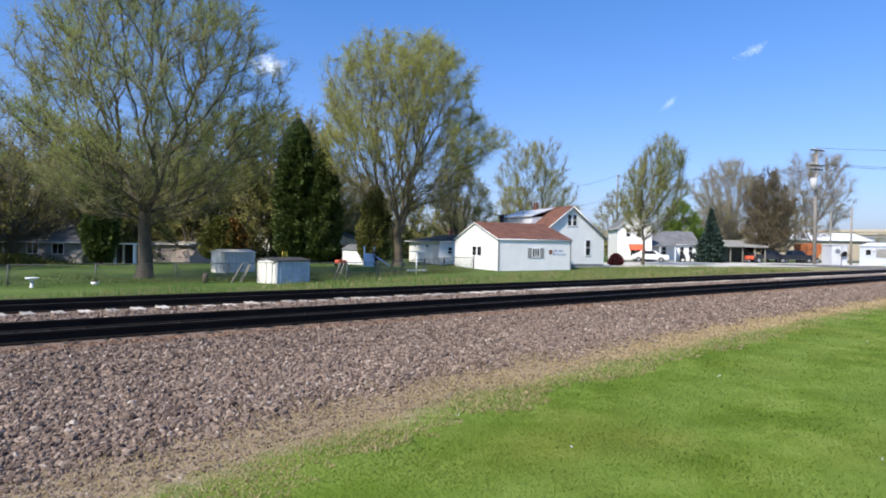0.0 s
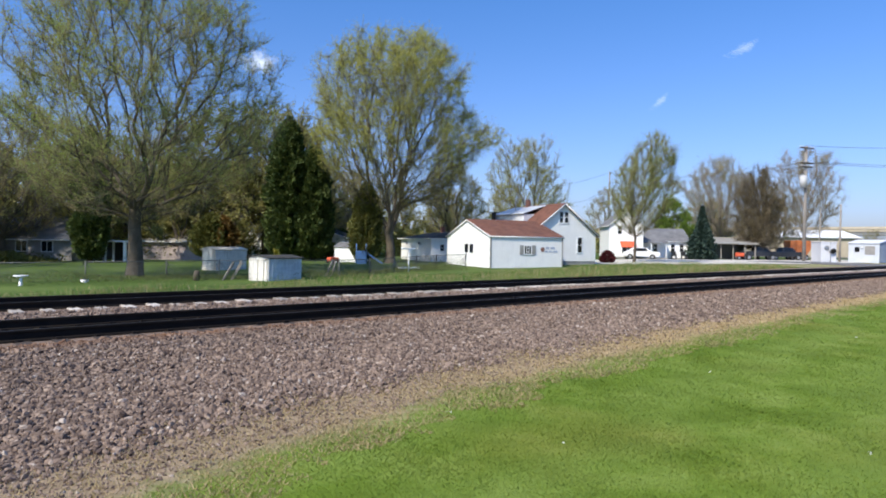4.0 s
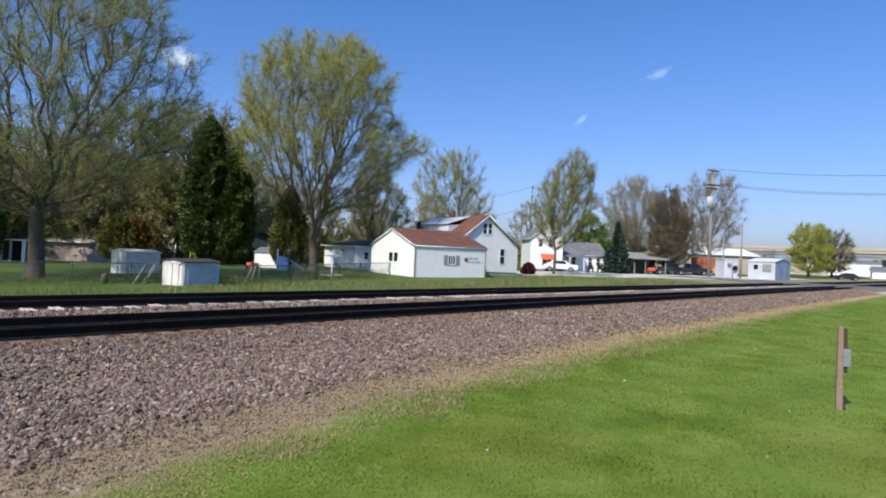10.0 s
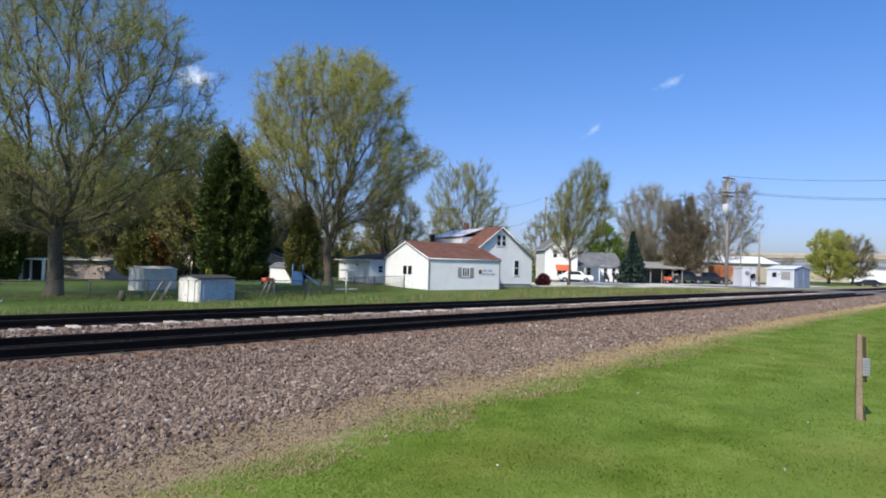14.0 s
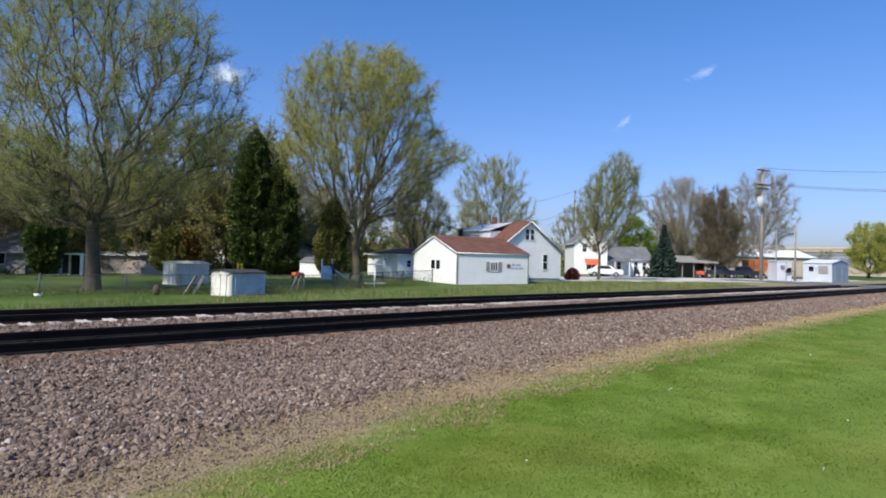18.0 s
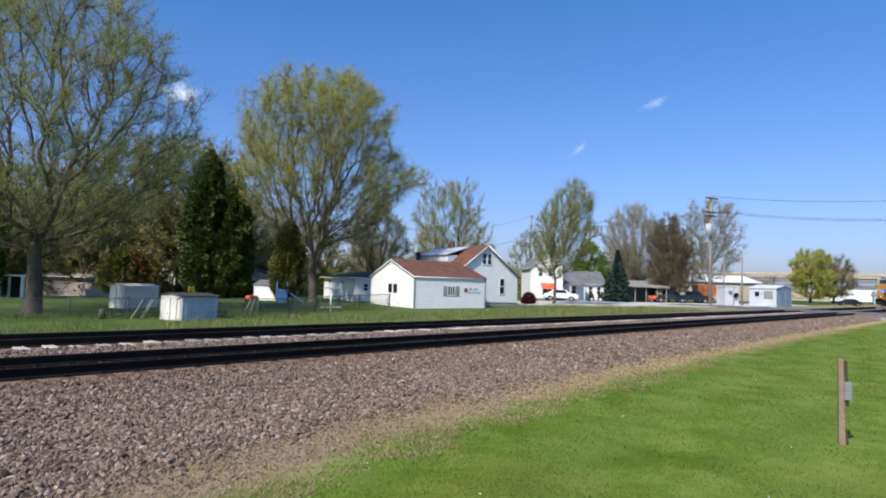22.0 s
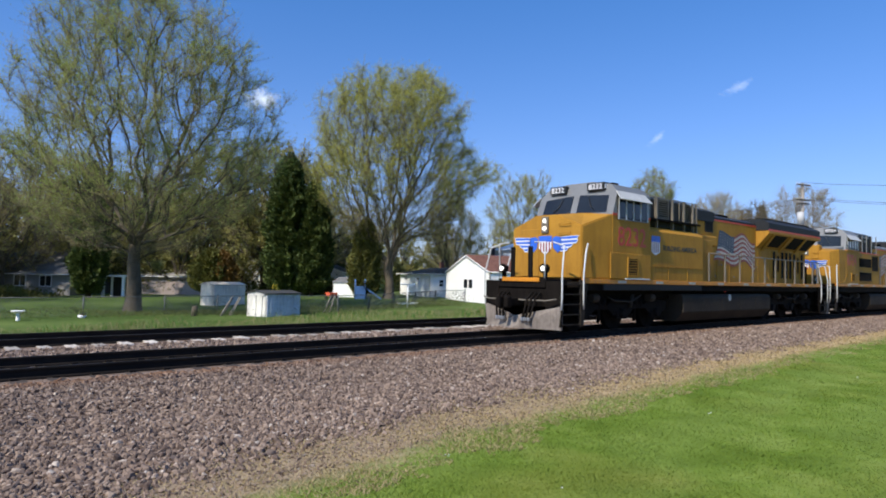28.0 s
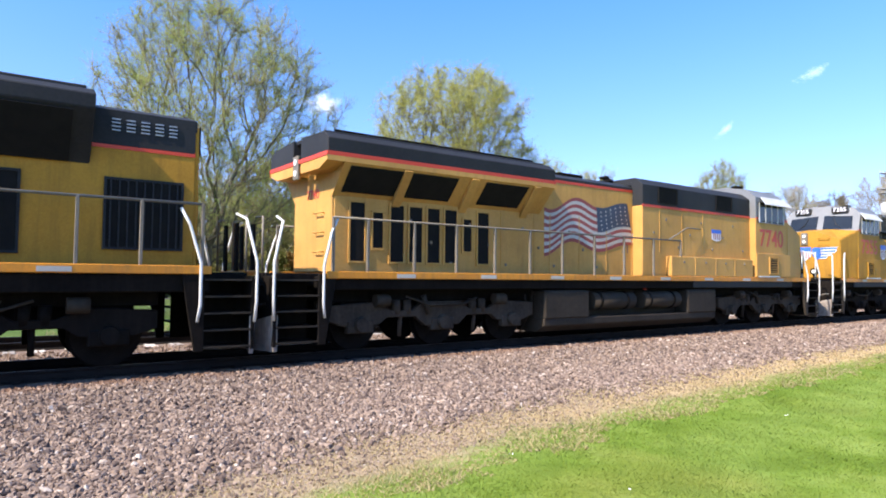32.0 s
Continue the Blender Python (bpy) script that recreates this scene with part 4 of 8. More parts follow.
M_LIGHTBLUE = surface("pale_blue_paint", (0.55, 0.58, 0.62), (0.46, 0.49, 0.54), 0.6, 6, 0.8, 0, 0.1)
M_MIDBLUE = surface("faded_blue_paint", (0.30, 0.36, 0.46), (0.22, 0.27, 0.36), 0.6, 6, 0.8, 0, 0.1)
M_SHEDWHITE = surface("chalky_shed_paint", (0.82, 0.78, 0.70), (0.60, 0.57, 0.51), 0.7, 6, 1.2, 0, 0.2, streak=(0.25, 0.24, 0.23), streak_fac=0.55)
M_SHEDBLUE = surface("peeling_blue_shed_paint", (0.56, 0.60, 0.66), (0.36, 0.40, 0.46), 0.7, 6, 1.4, 0, 0.2, streak=(0.62, 0.62, 0.62), streak_fac=0.5)
M_METALROOF = surface("pale_metal_roof", (0.66, 0.68, 0.74), (0.54, 0.56, 0.62), 0.75, 6, 0.8, 0.0, 0.1, spec=0.2)
M_RUSTROOF = surface("rusting_pale_roof", (0.62, 0.58, 0.50), (0.42, 0.36, 0.28), 0.7, 6, 1.2, 0, 0.2)
M_TAN = surface("tan_concrete", (0.55, 0.46, 0.34), (0.42, 0.35, 0.26), 0.85, 6, 0.3, 0, 0.2)
M_BLUEPLASTIC = surface("blue_plastic", (0.08, 0.17, 0.36), (0.05, 0.12, 0.27), 0.45, 8, 1, 0, 0.1)
M_YELLOWPLASTIC = surface("yellow_plastic", (0.70, 0.48, 0.03), (0.55, 0.38, 0.02), 0.5, 8, 1, 0, 0.1)
M_BLACK = surface("black_paint", (0.02, 0.02, 0.02), (0.012, 0.012, 0.012), 0.5, 8, 1, 0, 0.1)
M_SIGNBLUE = surface("faded_sign_lettering", (0.42, 0.46, 0.56), (0.36, 0.40, 0.50), 0.7, 8, 1, 0, 0.1)
M_CARWHITE = surface("white_car_paint", (0.78, 0.78, 0.78), (0.72, 0.72, 0.72), 0.25, 6, 1, 0, 0.0)
M_CARDARK = surface("dark_car_paint", (0.03, 0.035, 0.045), (0.02, 0.022, 0.03), 0.25, 6, 1, 0, 0.0)
M_TYRE = surface("tyre_rubber", (0.03, 0.03, 0.03), (0.018, 0.018, 0.018), 0.9, 14, 2, 0, 0.3)
M_HOUSEGREY = surface("grey_house_paint", (0.30, 0.29, 0.27), (0.22, 0.21, 0.20), 0.8, 6, 1, 0, 0.2)
M_PINK = surface("pinkish_block_wall", (0.48, 0.40, 0.37), (0.38, 0.31, 0.29), 0.85, 6, 1, 0, 0.2)
M_BRICK = surface("chimney_brick", (0.28, 0.13, 0.09), (0.18, 0.08, 0.06), 0.9, 14, 2, 0, 0.4)


def lap_wall(name, parent, material, put, width, z0, eave, ridge=None, course=0.2, label=""):
    """A wall faced with one sheet of lapped boards; put(u, d, z) lays it into the house, d outwards. With a ridge it is a gable."""
    bm, top = bmesh.new(), (ridge or eave)

    def inset(h):
        return 0 if not ridge or h <= eave else (h - eave) / (ridge - eave) * width / 2
    rings, z = [], z0
    while z < top - 0.06:
        z1 = min(z + course, top)
        if z1 > top - 0.06:
            z1 = top - (0.01 if ridge else 0)
        for h, d in ((z, 0.020), (z1, 0.009)):
            a = inset(h)
            rings.append((bm.verts.new(put(a, d, h)), bm.verts.new(put(width - a, d, h))))
        z += course
    for p, q in zip(rings, rings[1:]):
        bm.faces.new((p[0], p[1], q[1], q[0]))
    bmesh.ops.recalc_face_normals(bm, faces=bm.faces)
    wall = part(name, bm, material, parent, label)
    pts = [(0, z0), (width, z0), (width, eave), (width / 2, ridge), (0, eave)] if ridge else [(0, z0), (width, z0), (width, eave), (0, eave)]
    part("sheathing", bm_loft([put(u, 0.0, h) for u, h in pts], [put(u, -0.14, h) for u, h in pts]), material, wall)
    return wall


def quad_solid(a, b, c, d, thick):
    """A slab from four corners, thickened downwards."""
    lower = [(p[0], p[1], p[2] - thick) for p in (a, b, c, d)]
    return bm_loft([a, b, c, d], lower)


def window_unit(parent, put, u, z, w, h, cols=1, rows=1, shutters=None, frame_mat=None):
    fm = frame_mat or M_TRIM

    def bar(u0, u1, z0, z1, d0, d1):
        return bm_loft([put(u0, d0, z0), put(u1, d0, z0), put(u1, d0, z1), put(u0, d0, z1)], [put(u0, d1, z0), put(u1, d1, z0), put(u1, d1, z1), put(u0, d1, z1)])
    t = 0.07
    fr = part("window", bm_join(bar(u, u + w, z, z + t, 0.02, 0.07), bar(u, u + w, z + h - t, z + h, 0.02, 0.07), bar(u, u + t, z + t, z + h - t, 0.02, 0.07),
                                bar(u + w - t, u + w, z + t, z + h - t, 0.02, 0.07)), fm, parent)
    cw, rh = (w - 2 * t) / cols, (h - 2 * t) / rows
    for i in range(cols):
        for j in range(rows):
            part("pane", bar(u + t + i * cw, u + t + (i + 1) * cw, z + t + j * rh, z + t + (j + 1) * rh, 0.03, 0.036), M_WINDOW, fr)
    for i in range(1, cols):
        part("mullion", bar(u + t + i * cw - 0.03, u + t + i * cw + 0.03, z + t, z + h - t, 0.034, 0.06), fm, fr)
    for j in range(1, rows):
        part("mullion", bar(u + t, u + w - t, z + t + j * rh - 0.025, z + t + j * rh + 0.025, 0.035, 0.062), fm, fr)
    if shutters:
        for uu in (u - shutters - 0.03, u + w + 0.03):
            part("shutter", bar(uu, uu + shutters, z, z + h, 0.02, 0.06), M_HOUSEGREY, parent, "grey wooden shutter")
    return fr


def faces_of(L, W):
    """Four ways to lay a wall: front at y 0, back at y W, left at x 0, right at x L."""
    return {"front": (lambda u, d, z: (u, -d, z), L), "back": (lambda u, d, z: (L - u, W + d, z), L),
            "left": (lambda u, d, z: (-d, W - u, z), W), "right": (lambda u, d, z: (L + d, u, z), W)}


def gabled(root, L, W, eave, ridge, axis, mats, roof_mat, over=0.3, base=0.25, course=0.2):
    put = faces_of(L, W)
    for side in ("front", "back", "left", "right"):
        p, w = put[side]
        gable = (side in ("left", "right")) == (axis == "x")
        wall = lap_wall("wall", root, mats.get(side, mats["all"]), p, w, base, eave, ridge if gable else None, course)
    part("foundation", bm_box(0.03, L - 0.03, 0.03, W - 0.03, -0.4, base + 0.02), M_FOUND, root, "grey block foundation")
    s = (ridge - eave) / ((W if axis == "x" else L) / 2)
    for side in (0, 1):
        if axis == "x":
            y_e, y_r = (-over, W / 2) if side == 0 else (W + over, W / 2)
            q = [(-over, y_e, eave - s * over + 0.1), (L + over, y_e, eave - s * over + 0.1), (L + over, y_r, ridge + 0.1), (-over, y_r, ridge + 0.1)]
        else:
            x_e, x_r = (-over, L / 2) if side == 0 else (L + over, L / 2)
            q = [(x_e, -over, eave - s * over + 0.1), (x_e, W + over, eave - s * over + 0.1), (x_r, W + over, ridge + 0.1), (x_r, -over, ridge + 0.1)]
        roof = part("roof", quad_solid(*q, 0.12), roof_mat, root)
        # courses of shingles
        rows = []
        nrow = int(((ridge - eave + s * over) ** 2 + (abs(q[3][0] - q[0][0]) if axis == "y" else abs(q[3][1] - q[0][1])) ** 2) ** 0.5 / 0.28)
        A, B, C, D = [Vector(v) for v in q]
        for k in range(nrow):
            t0, t1 = k / nrow, (k + 1) / nrow
            e0, e1, e2, e3 = A.lerp(D, t0), B.lerp(C, t0), B.lerp(C, t1), A.lerp(D, t1)
            up = Vector((0, 0, 1))
            rows.append(bm_loft([e0 + up * 0.02, e1 + up * 0.02, e2 + up * 0.006, e3 + up * 0.006], [e0 + up * 0.002, e1 + up * 0.002, e2 + up * 0.002, e3 + up * 0.002]))
        part("shingles", bm_join(*rows), roof_mat, roof)["kind"] = "stuff"
        part("fascia", bm_tube([Vector(q[0]) + Vector((0, 0, -0.08)), Vector(q[1]) + Vector((0, 0, -0.08))], 0.06, 4), M_TRIM, root)
    for e in (0, 1):
        # barge boards along the gables
        if axis == "x":
            x = -over if e == 0 else L + over
            pts = [(x, -over, eave - s * over), (x, W / 2, ridge), (x, W + over, eave - s * over)]
        else:
            y = -over if e == 0 else W + over
            pts = [(-over, y, eave - s * over), (L / 2, y, ridge), (L + over, y, eave - s * over)]
        for a, b in zip(pts, pts[1:]):
            part("barge_board", bm_tube([a, b], 0.07, 4), M_TRIM, root)
    return put


def block_letters(parent, put, u, z, widths, h, gap, material):
    """Unreadable lettering as plain bars."""
    for w in widths:
        part("lettering", bm_loft([put(u, 0.032, z), put(u + w, 0.032, z), put(u + w, 0.032, z + h), put(u, 0.032, z + h)],
                                  [put(u, 0.038, z), put(u + w, 0.038, z), put(u + w, 0.038, z + h), put(u, 0.038, z + h)]), material, parent)
        u += w + gap


# white garage with the brown roof
g = thing("garage", pose(36.5, 35.65, -0.25, 0, 0, -18.5), "white clapboard garage with a brown shingle roof", "garage")
put = gabled(g, 6.8, 8.9, 2.62, 4.05, "x", {"all": M_WHITE, "front": M_GREYWHITE}, M_SHINGLE, 0.1, 0.05)
window_unit(g, put["left"][0], 4.05, 1.25, 0.62, 0.72, 1, 1, frame_mat=M_WINDOW)
window_unit(g, put["left"][0], 5.05, 1.25, 0.62, 0.72, 1, 1, frame_mat=M_WINDOW)
window_unit(g, put["front"][0], 3.05, 1.15, 0.75, 0.80, 3, 1, shutters=0.34)
part("corner_board", bm_box(-0.05, 0.06, -0.05, 0.06, 0.0, 2.6), M_HOUSEGREY, g)
part("corner_board", bm_box(6.74, 6.85, -0.05, 0.06, 0.0, 2.6), M_HOUSEGREY, g)
bmd = bmesh.new()
bmesh.ops.create_circle(bmd, cap_ends=True, radius=0.2, segments=12, matrix=pose(4.85, -0.036, 1.62, 90, 0, 0))
part("emblem", bmd, M_BRICK, g)
block_letters(g, put["front"][0], 5.15, 1.66, (0.34, 0.42), 0.16, 0.12, M_SIGNBLUE)
block_letters(g, put["front"][0], 5.05, 1.38, (0.3, 0.3, 0.45), 0.14, 0.1, M_SIGNBLUE)

# white house with the steep gable
h2 = thing("white_house", pose(43.08, 37.23, -0.1, 0, 0, -18.5), "white clapboard house with a steep brown gable roof and shed dormer", "house")
put = gabled(h2, 7.1, 9.5, 2.9, 5.62, "y", {"all": M_GREYWHITE}, M_SHINGLE, 0.28, 0.4)
for uu in (3.0, 3.56):
    window_unit(h2, put["front"][0], uu, 3.85, 0.52, 1.1, 1, 2)
window_unit(h2, put["front"][0], 5.0, 1.15, 0.62, 1.5, 1, 2)
M_DORMER = surface("mottled_pale_metal", (0.78, 0.80, 0.83), (0.48, 0.51, 0.56), 0.5, 5, 1.1, 0.2, 0.1, streak=(0.30, 0.33, 0.38), streak_fac=0.4)
part("dormer", bm_prism([(0.75, 3.2), (1.15, 4.75), (3.5, 4.75), (3.5, 3.2)], "y", 3.0, 9.2, 0.02), M_DORMER, h2, "pale mottled metal dormer")
part("dormer_roof", quad_solid((0.95, 2.9, 4.84), (0.95, 9.3, 4.84), (3.5, 9.3, 5.68), (3.5, 2.9, 5.68), 0.08), M_DORMER, h2, "pale mottled dormer roof")
part("flue", bm_box(0.3, 0.65, 7.8, 8.15, 2.95, 5.0, 0.02), M_BLACK, h2, "black stove flue")
part("flue_cap", bm_box(0.15, 0.9, 7.6, 8.5, 5.0, 5.08, 0.01), M_BLACK, h2)
part("chimney", bm_box(3.2, 3.6, 6.0, 6.4, 4.8, 6.35, 0.02), M_BRICK, h2, "brick chimney")
part("vent_pipe", bm_tube([(2.1, 6.4, 4.6), (2.1, 6.4, 6.3)], 0.05), M_GALV, h2)

# low white flat-roofed garage
fg = thing("low_garage", pose(40.55, 47.85, -0.2, 0, 0, -18.5), "low white garage with a shallow dark roof", "garage")
for side, (p, w) in faces_of(6.5, 9.0).items():
    lap_wall("wall", fg, M_WHITE, p, w, 0.0, 2.35, None, 0.25)
part("roof", bm_loft([(-0.4, -0.4, 2.42), (6.9, -0.4, 2.42), (6.9, 9.4, 2.42), (-0.4, 9.4, 2.42)], [(2.6, 2.6, 3.1), (3.9, 2.6, 3.1), (3.9, 6.4, 3.1), (2.6, 6.4, 3.1)]), M_DARKROOF, fg, "shallow dark hipped roof with an overhang")
part("fascia", bm_box(-0.42, 6.92, -0.42, 9.42, 2.33, 2.415, 0.01), M_GREYWHITE, fg)
pp = faces_of(6.5, 9.0)
window_unit(fg, pp["front"][0], 0.9, 1.1, 0.55, 0.75, 1, 2)
window_unit(fg, pp["left"][0], 1.5, 1.75, 0.8, 0.32, 2, 1)
window_unit(fg, pp["left"][0], 5.3, 1.75, 0.8, 0.32, 2, 1)
part("chimney", bm_box(2.8, 3.2, 4, 4.4, 2.9, 3.7, 0.02), M_BRICK, fg)

# far white house with the orange awning
vh = thing("gabled_house", pose(68.1, 45.8, 0.15, 0, 0, -46), "white two-storey house with a gable and an orange-red awning", "house")
put = gabled(vh, 4.2, 7.0, 4.3, 6.0, "y", {"all": M_WHITE}, M_GREYSHINGLE, 0.25, 0.3)
window_unit(vh, put["front"][0], 1.0, 3.1, 0.6, 1.1, 1, 2)
window_unit(vh, put["front"][0], 2.3, 3.1, 0.6, 1.1, 1, 2)
window_unit(vh, put["front"][0], 1.55, 0.7, 1.4, 1.1, 2, 1)
part("awning", quad_solid((1.35, -0.05, 2.25), (3.25, -0.05, 2.25), (3.25, -0.95, 1.55), (1.35, -0.95, 1.55), 0.05), M_REDCLOTH, vh, "orange-red canvas awning")

# porch house
ph = thing("porch_house", pose(72.6, 45.3, 0.15, 0, 0, -47), "low white house with a grey roof and porch", "house")
put = gabled(ph, 7.0, 7.0, 2.4, 4.0, "x", {"all": M_WHITE}, M_GREYSHINGLE, 0.3, 0.2)
part("porch_roof", quad_solid((0.2, 0, 2.7), (4.0, 0, 2.7), (4.0, -2.0, 2.2), (0.2, -2.0, 2.2), 0.12), M_GREYSHINGLE, ph, "grey porch roof")
for xx in (0.35, 2.0, 3.85):
    part("porch_post", bm_box(xx - 0.06, xx + 0.06, -1.92, -1.8, 0.0, 2.15, 0.01), M_TRIM, ph)
part("porch_floor", bm_box(0.2, 4.0, -2.0, 0, 0.05, 0.25, 0.01), M_FOUND, ph)
for uu in (0.8, 2.6, 4.8, 5.9):
    window_unit(ph, put["front"][0], uu, 0.95, 0.6, 1.1, 1, 2)
for xx in (4.7, 5.9):
    part("porch_chair", bm_join(bm_box(xx, xx + 0.6, -1.3, -0.8, 0.5, 0.58), bm_box(xx, xx + 0.6, -0.85, -0.78, 0.58, 1.1), bm_box(xx, xx + 0.06, -1.3, -0.8, 0.05, 0.75), bm_box(xx + 0.54, xx + 0.6, -1.3, -0.8, 0.05, 0.75)), M_BLACK, ph)

# carport
cp = thing("carport", pose(84.9, 41.0, 0.15, 0, 0, -47), "low grey-roofed carport with a white end wall", "carport")
part("roof", quad_solid((0, -0.4, 2.3), (6.4, -0.4, 2.3), (6.4, 5, 3.2), (0, 5, 3.2), 0.15), M_HOUSEGREY, cp)
part("end_wall", bm_box(0.1, 0.6, 0, 4.6, -0.1, 2.3, 0.01), M_WHITE, cp, "white end wall")
part("rear_wall", bm_box(0.6, 6.2, 4.4, 4.6, -0.1, 3.0, 0.01), M_HOUSEGREY, cp)
for xx in (1.6, 3.2, 4.8, 6.1):
    part("post", bm_box(xx - 0.07, xx + 0.07, 0, 0.14, -0.1, 2.25, 0.01), M_POLE, cp)


def wheel_part(parent, x, y, r, w, axis="y"):
    a, b = ((x, y - w / 2, r), (x, y + w / 2, r))
    t = part("tyre", bm_tube([a, b], r, 14), M_TYRE, parent)
    part("rim", bm_tube([(x, y - w / 2 - 0.01, r), (x, y + w / 2 + 0.01, r)], r * 0.55, 10), M_GALV, t)


def car(name, m, paint, label, truck=False):
    c = thing(name, m, label, "car" if not truck else "pickup truck")
    prof = [(0, 0.35), (4.3, 0.35), (4.35, 0.75), (4.2, 0.92), (3.3, 0.98), (2.75, 1.42), (1.2, 1.45), (0.45, 1.0), (0.0, 0.9)] if not truck else \
        [(0, 0.5), (5.2, 0.5), (5.25, 1.0), (5.1, 1.15), (3.9, 1.2), (3.4, 1.78), (2.1, 1.8), (1.95, 1.2), (0.0, 1.2)]
    bm = bm_prism(prof, "y", -0.85, 0.85, 0.05)
    for v in bm.verts:
        if v.co.z > 1.02 + 0.25 * truck:
            v.co.y *= 0.84
    part("body", bm, paint, c)
    for s in (-1, 1):
        zt = 1.38 + 0.32 * truck
        a, b = (1.1, 2.95) if not truck else (2.2, 3.65)
        z0 = 1.02 + 0.22 * truck
        part("side_window", bm_loft([(a, s * 0.86, z0), (b, s * 0.86, z0), (b - 0.35, s * 0.77, zt), (a + 0.2, s * 0.77, zt)],
                                    [(a, s * 0.8, z0), (b, s * 0.8, z0), (b - 0.35, s * 0.7, zt), (a + 0.2, s * 0.7, zt)]), M_WINDOW, c)
        for x in ((0.85, 3.45) if not truck else (1.0, 4.2)):
            wheel_part(c, x, s * 0.78, 0.33 + 0.05 * truck, 0.2)
    return c


car("parked_car", pose(68.6, 44.0, 0.2, 0, 0, -62), M_CARWHITE, "white sedan parked in front of the white houses")
car("pickup_truck", pose(88.6, 38.6, 0.22, 0, 0, -47), M_CARDARK, "dark pickup truck under the bare trees", True)
car("pickup_truck", pose(92.6, 36.6, 0.22, 0, 0, -40), M_CARDARK, "dark pickup truck parked by the gravel yard", True)
tr = thing("garden_tractor", pose(84.6, 37.2, 0.24, 0, 0, -40), "orange-red garden tractor parked on the gravel", "tractor")
part("hood", bm_box(0.0, 1.0, -0.3, 0.3, 0.45, 0.95, 0.06), M_REDCLOTH, tr)
part("seat", bm_join(bm_box(1.2, 1.65, -0.25, 0.25, 0.6, 0.72, 0.03), bm_box(1.58, 1.68, -0.25, 0.25, 0.7, 1.1, 0.03)), M_BLACK, tr)
part("steering_wheel", bm_tube([(1.0, 0, 0.9), (1.12, 0, 1.15)], 0.03), M_BLACK, tr)
for x, y, r in ((0.2, -0.4, 0.25), (0.2, 0.4, 0.25), (1.5, -0.45, 0.38), (1.5, 0.45, 0.38)):
    wheel_part(tr, x, y, r, 0.22)

# orange storage wagon and dark stack
ow = thing("hopper_wagon", pose(100.0, 36.5, 0.2, 0, 0, -47) @ Matrix.Diagonal((0.58, 1, 0.8, 1)), "rusty orange steel hopper wagon in the yard", "wagon")
part("bin", bm_prism([(0.9, 1.0), (4.0, 1.0), (4.9, 2.0), (4.9, 3.6), (0, 3.6), (0, 2.0)], "y", -1.2, 1.2, 0.04), M_ORANGE, ow)
for k in range(5):
    part("rib", bm_box(0.3 + k * 1.05, 0.42 + k * 1.05, -1.28, -1.19, 1.9, 3.6), M_ORANGE, ow)
part("frame", bm_box(0.4, 4.6, -0.8, 0.8, 0.7, 1.0, 0.02), M_BLACK, ow)
for x in (0.9, 4.0):
    for s in (-1, 1):
        wheel_part(ow, x, s * 1.0, 0.45, 0.3)
wh = thing("warehouse", pose(128, 53.0, 0.2, 0, 0, -46), "large tan warehouse with a white metal roof", "warehouse")
gabled(wh, 20, 14, 4.0, 5.5, "x", {"all": M_TAN}, M_TRIM, 0.4, 0.2, 0.5)

# signal case, bungalow and their poles beside the crossing
M_CASE = surface("silver_white_paint", (0.72, 0.72, 0.74), (0.62, 0.62, 0.65), 0.45, 6, 0.8, 0.1, 0.05)
sc = thing("signal_cabinet", pose(83.9, 26.8, 0.15, 0, 0, -46), "white railway signal cabinet with a meter and black dish", "signal cabinet")
part("body", bm_box(0, 1.75, 0, 2.4, 0.15, 2.5, 0.03), M_CASE, sc)
part("roof", bm_box(-0.08, 1.83, -0.08, 2.48, 2.5, 2.62, 0.02), M_CASE, sc)
part("plinth", bm_box(-0.05, 1.8, -0.05, 2.45, -0.2, 0.15, 0.01), M_FOUND, sc)
part("door", bm_box(0.15, 1.0, -0.03, 0.0, 0.3, 2.3, 0.01), M_CASE, sc)
part("meter", bm_tube([(0.6, -0.12, 1.85), (0.6, -0.02, 1.85)], 0.27, 16), M_GALV, sc, "round silver meter")
part("dish", bm_tube([(1.2, -0.4, 1.5), (1.15, -0.1, 1.6)], 0.34, 16, 0.1), M_BLACK, sc, "black dish antenna")
part("conduit", bm_tube([(1.05, -0.06, 2.6), (1.05, -0.06, 0.2)], 0.04), M_GALV, sc)
part("bracket", bm_box(0.9, 1.9, -0.12, -0.03, 1.35, 1.42), M_BLACK, sc)
bg = thing("signal_bungalow", pose(95.3, 27.2, 0.15, 0, 0, -100), "pale blue equipment hut with a low gable roof", "equipment hut")
for side, (p, w) in faces_of(3.7, 4.6).items():
    lap_wall("wall", bg, M_MIDBLUE if side == "right" else M_LIGHTBLUE, p, w, 0.0, 2.6, 3.0 if side in ("left", "right") else None, 0.6)
part("roof", bm_join(quad_solid((-0.1, -0.15, 2.62), (3.8, -0.15, 2.62), (3.8, 2.3, 3.08), (-0.1, 2.3, 3.08), 0.08), quad_solid((-0.1, 4.75, 2.62), (3.8, 4.75, 2.62), (3.8, 2.3, 3.08), (-0.1, 2.3, 3.08), 0.08)), M_METALROOF, bg)
pb = faces_of(3.7, 4.6)
window_unit(bg, pb["front"][0], 0.7, 1.35, 0.75, 0.8, frame_mat=M_LIGHTBLUE)
part("vent_panel", bm_box(2.0, 3.2, -0.06, -0.03, 1.1, 2.2, 0.01), M_HOUSEGREY, bg, "grey louvred panel")
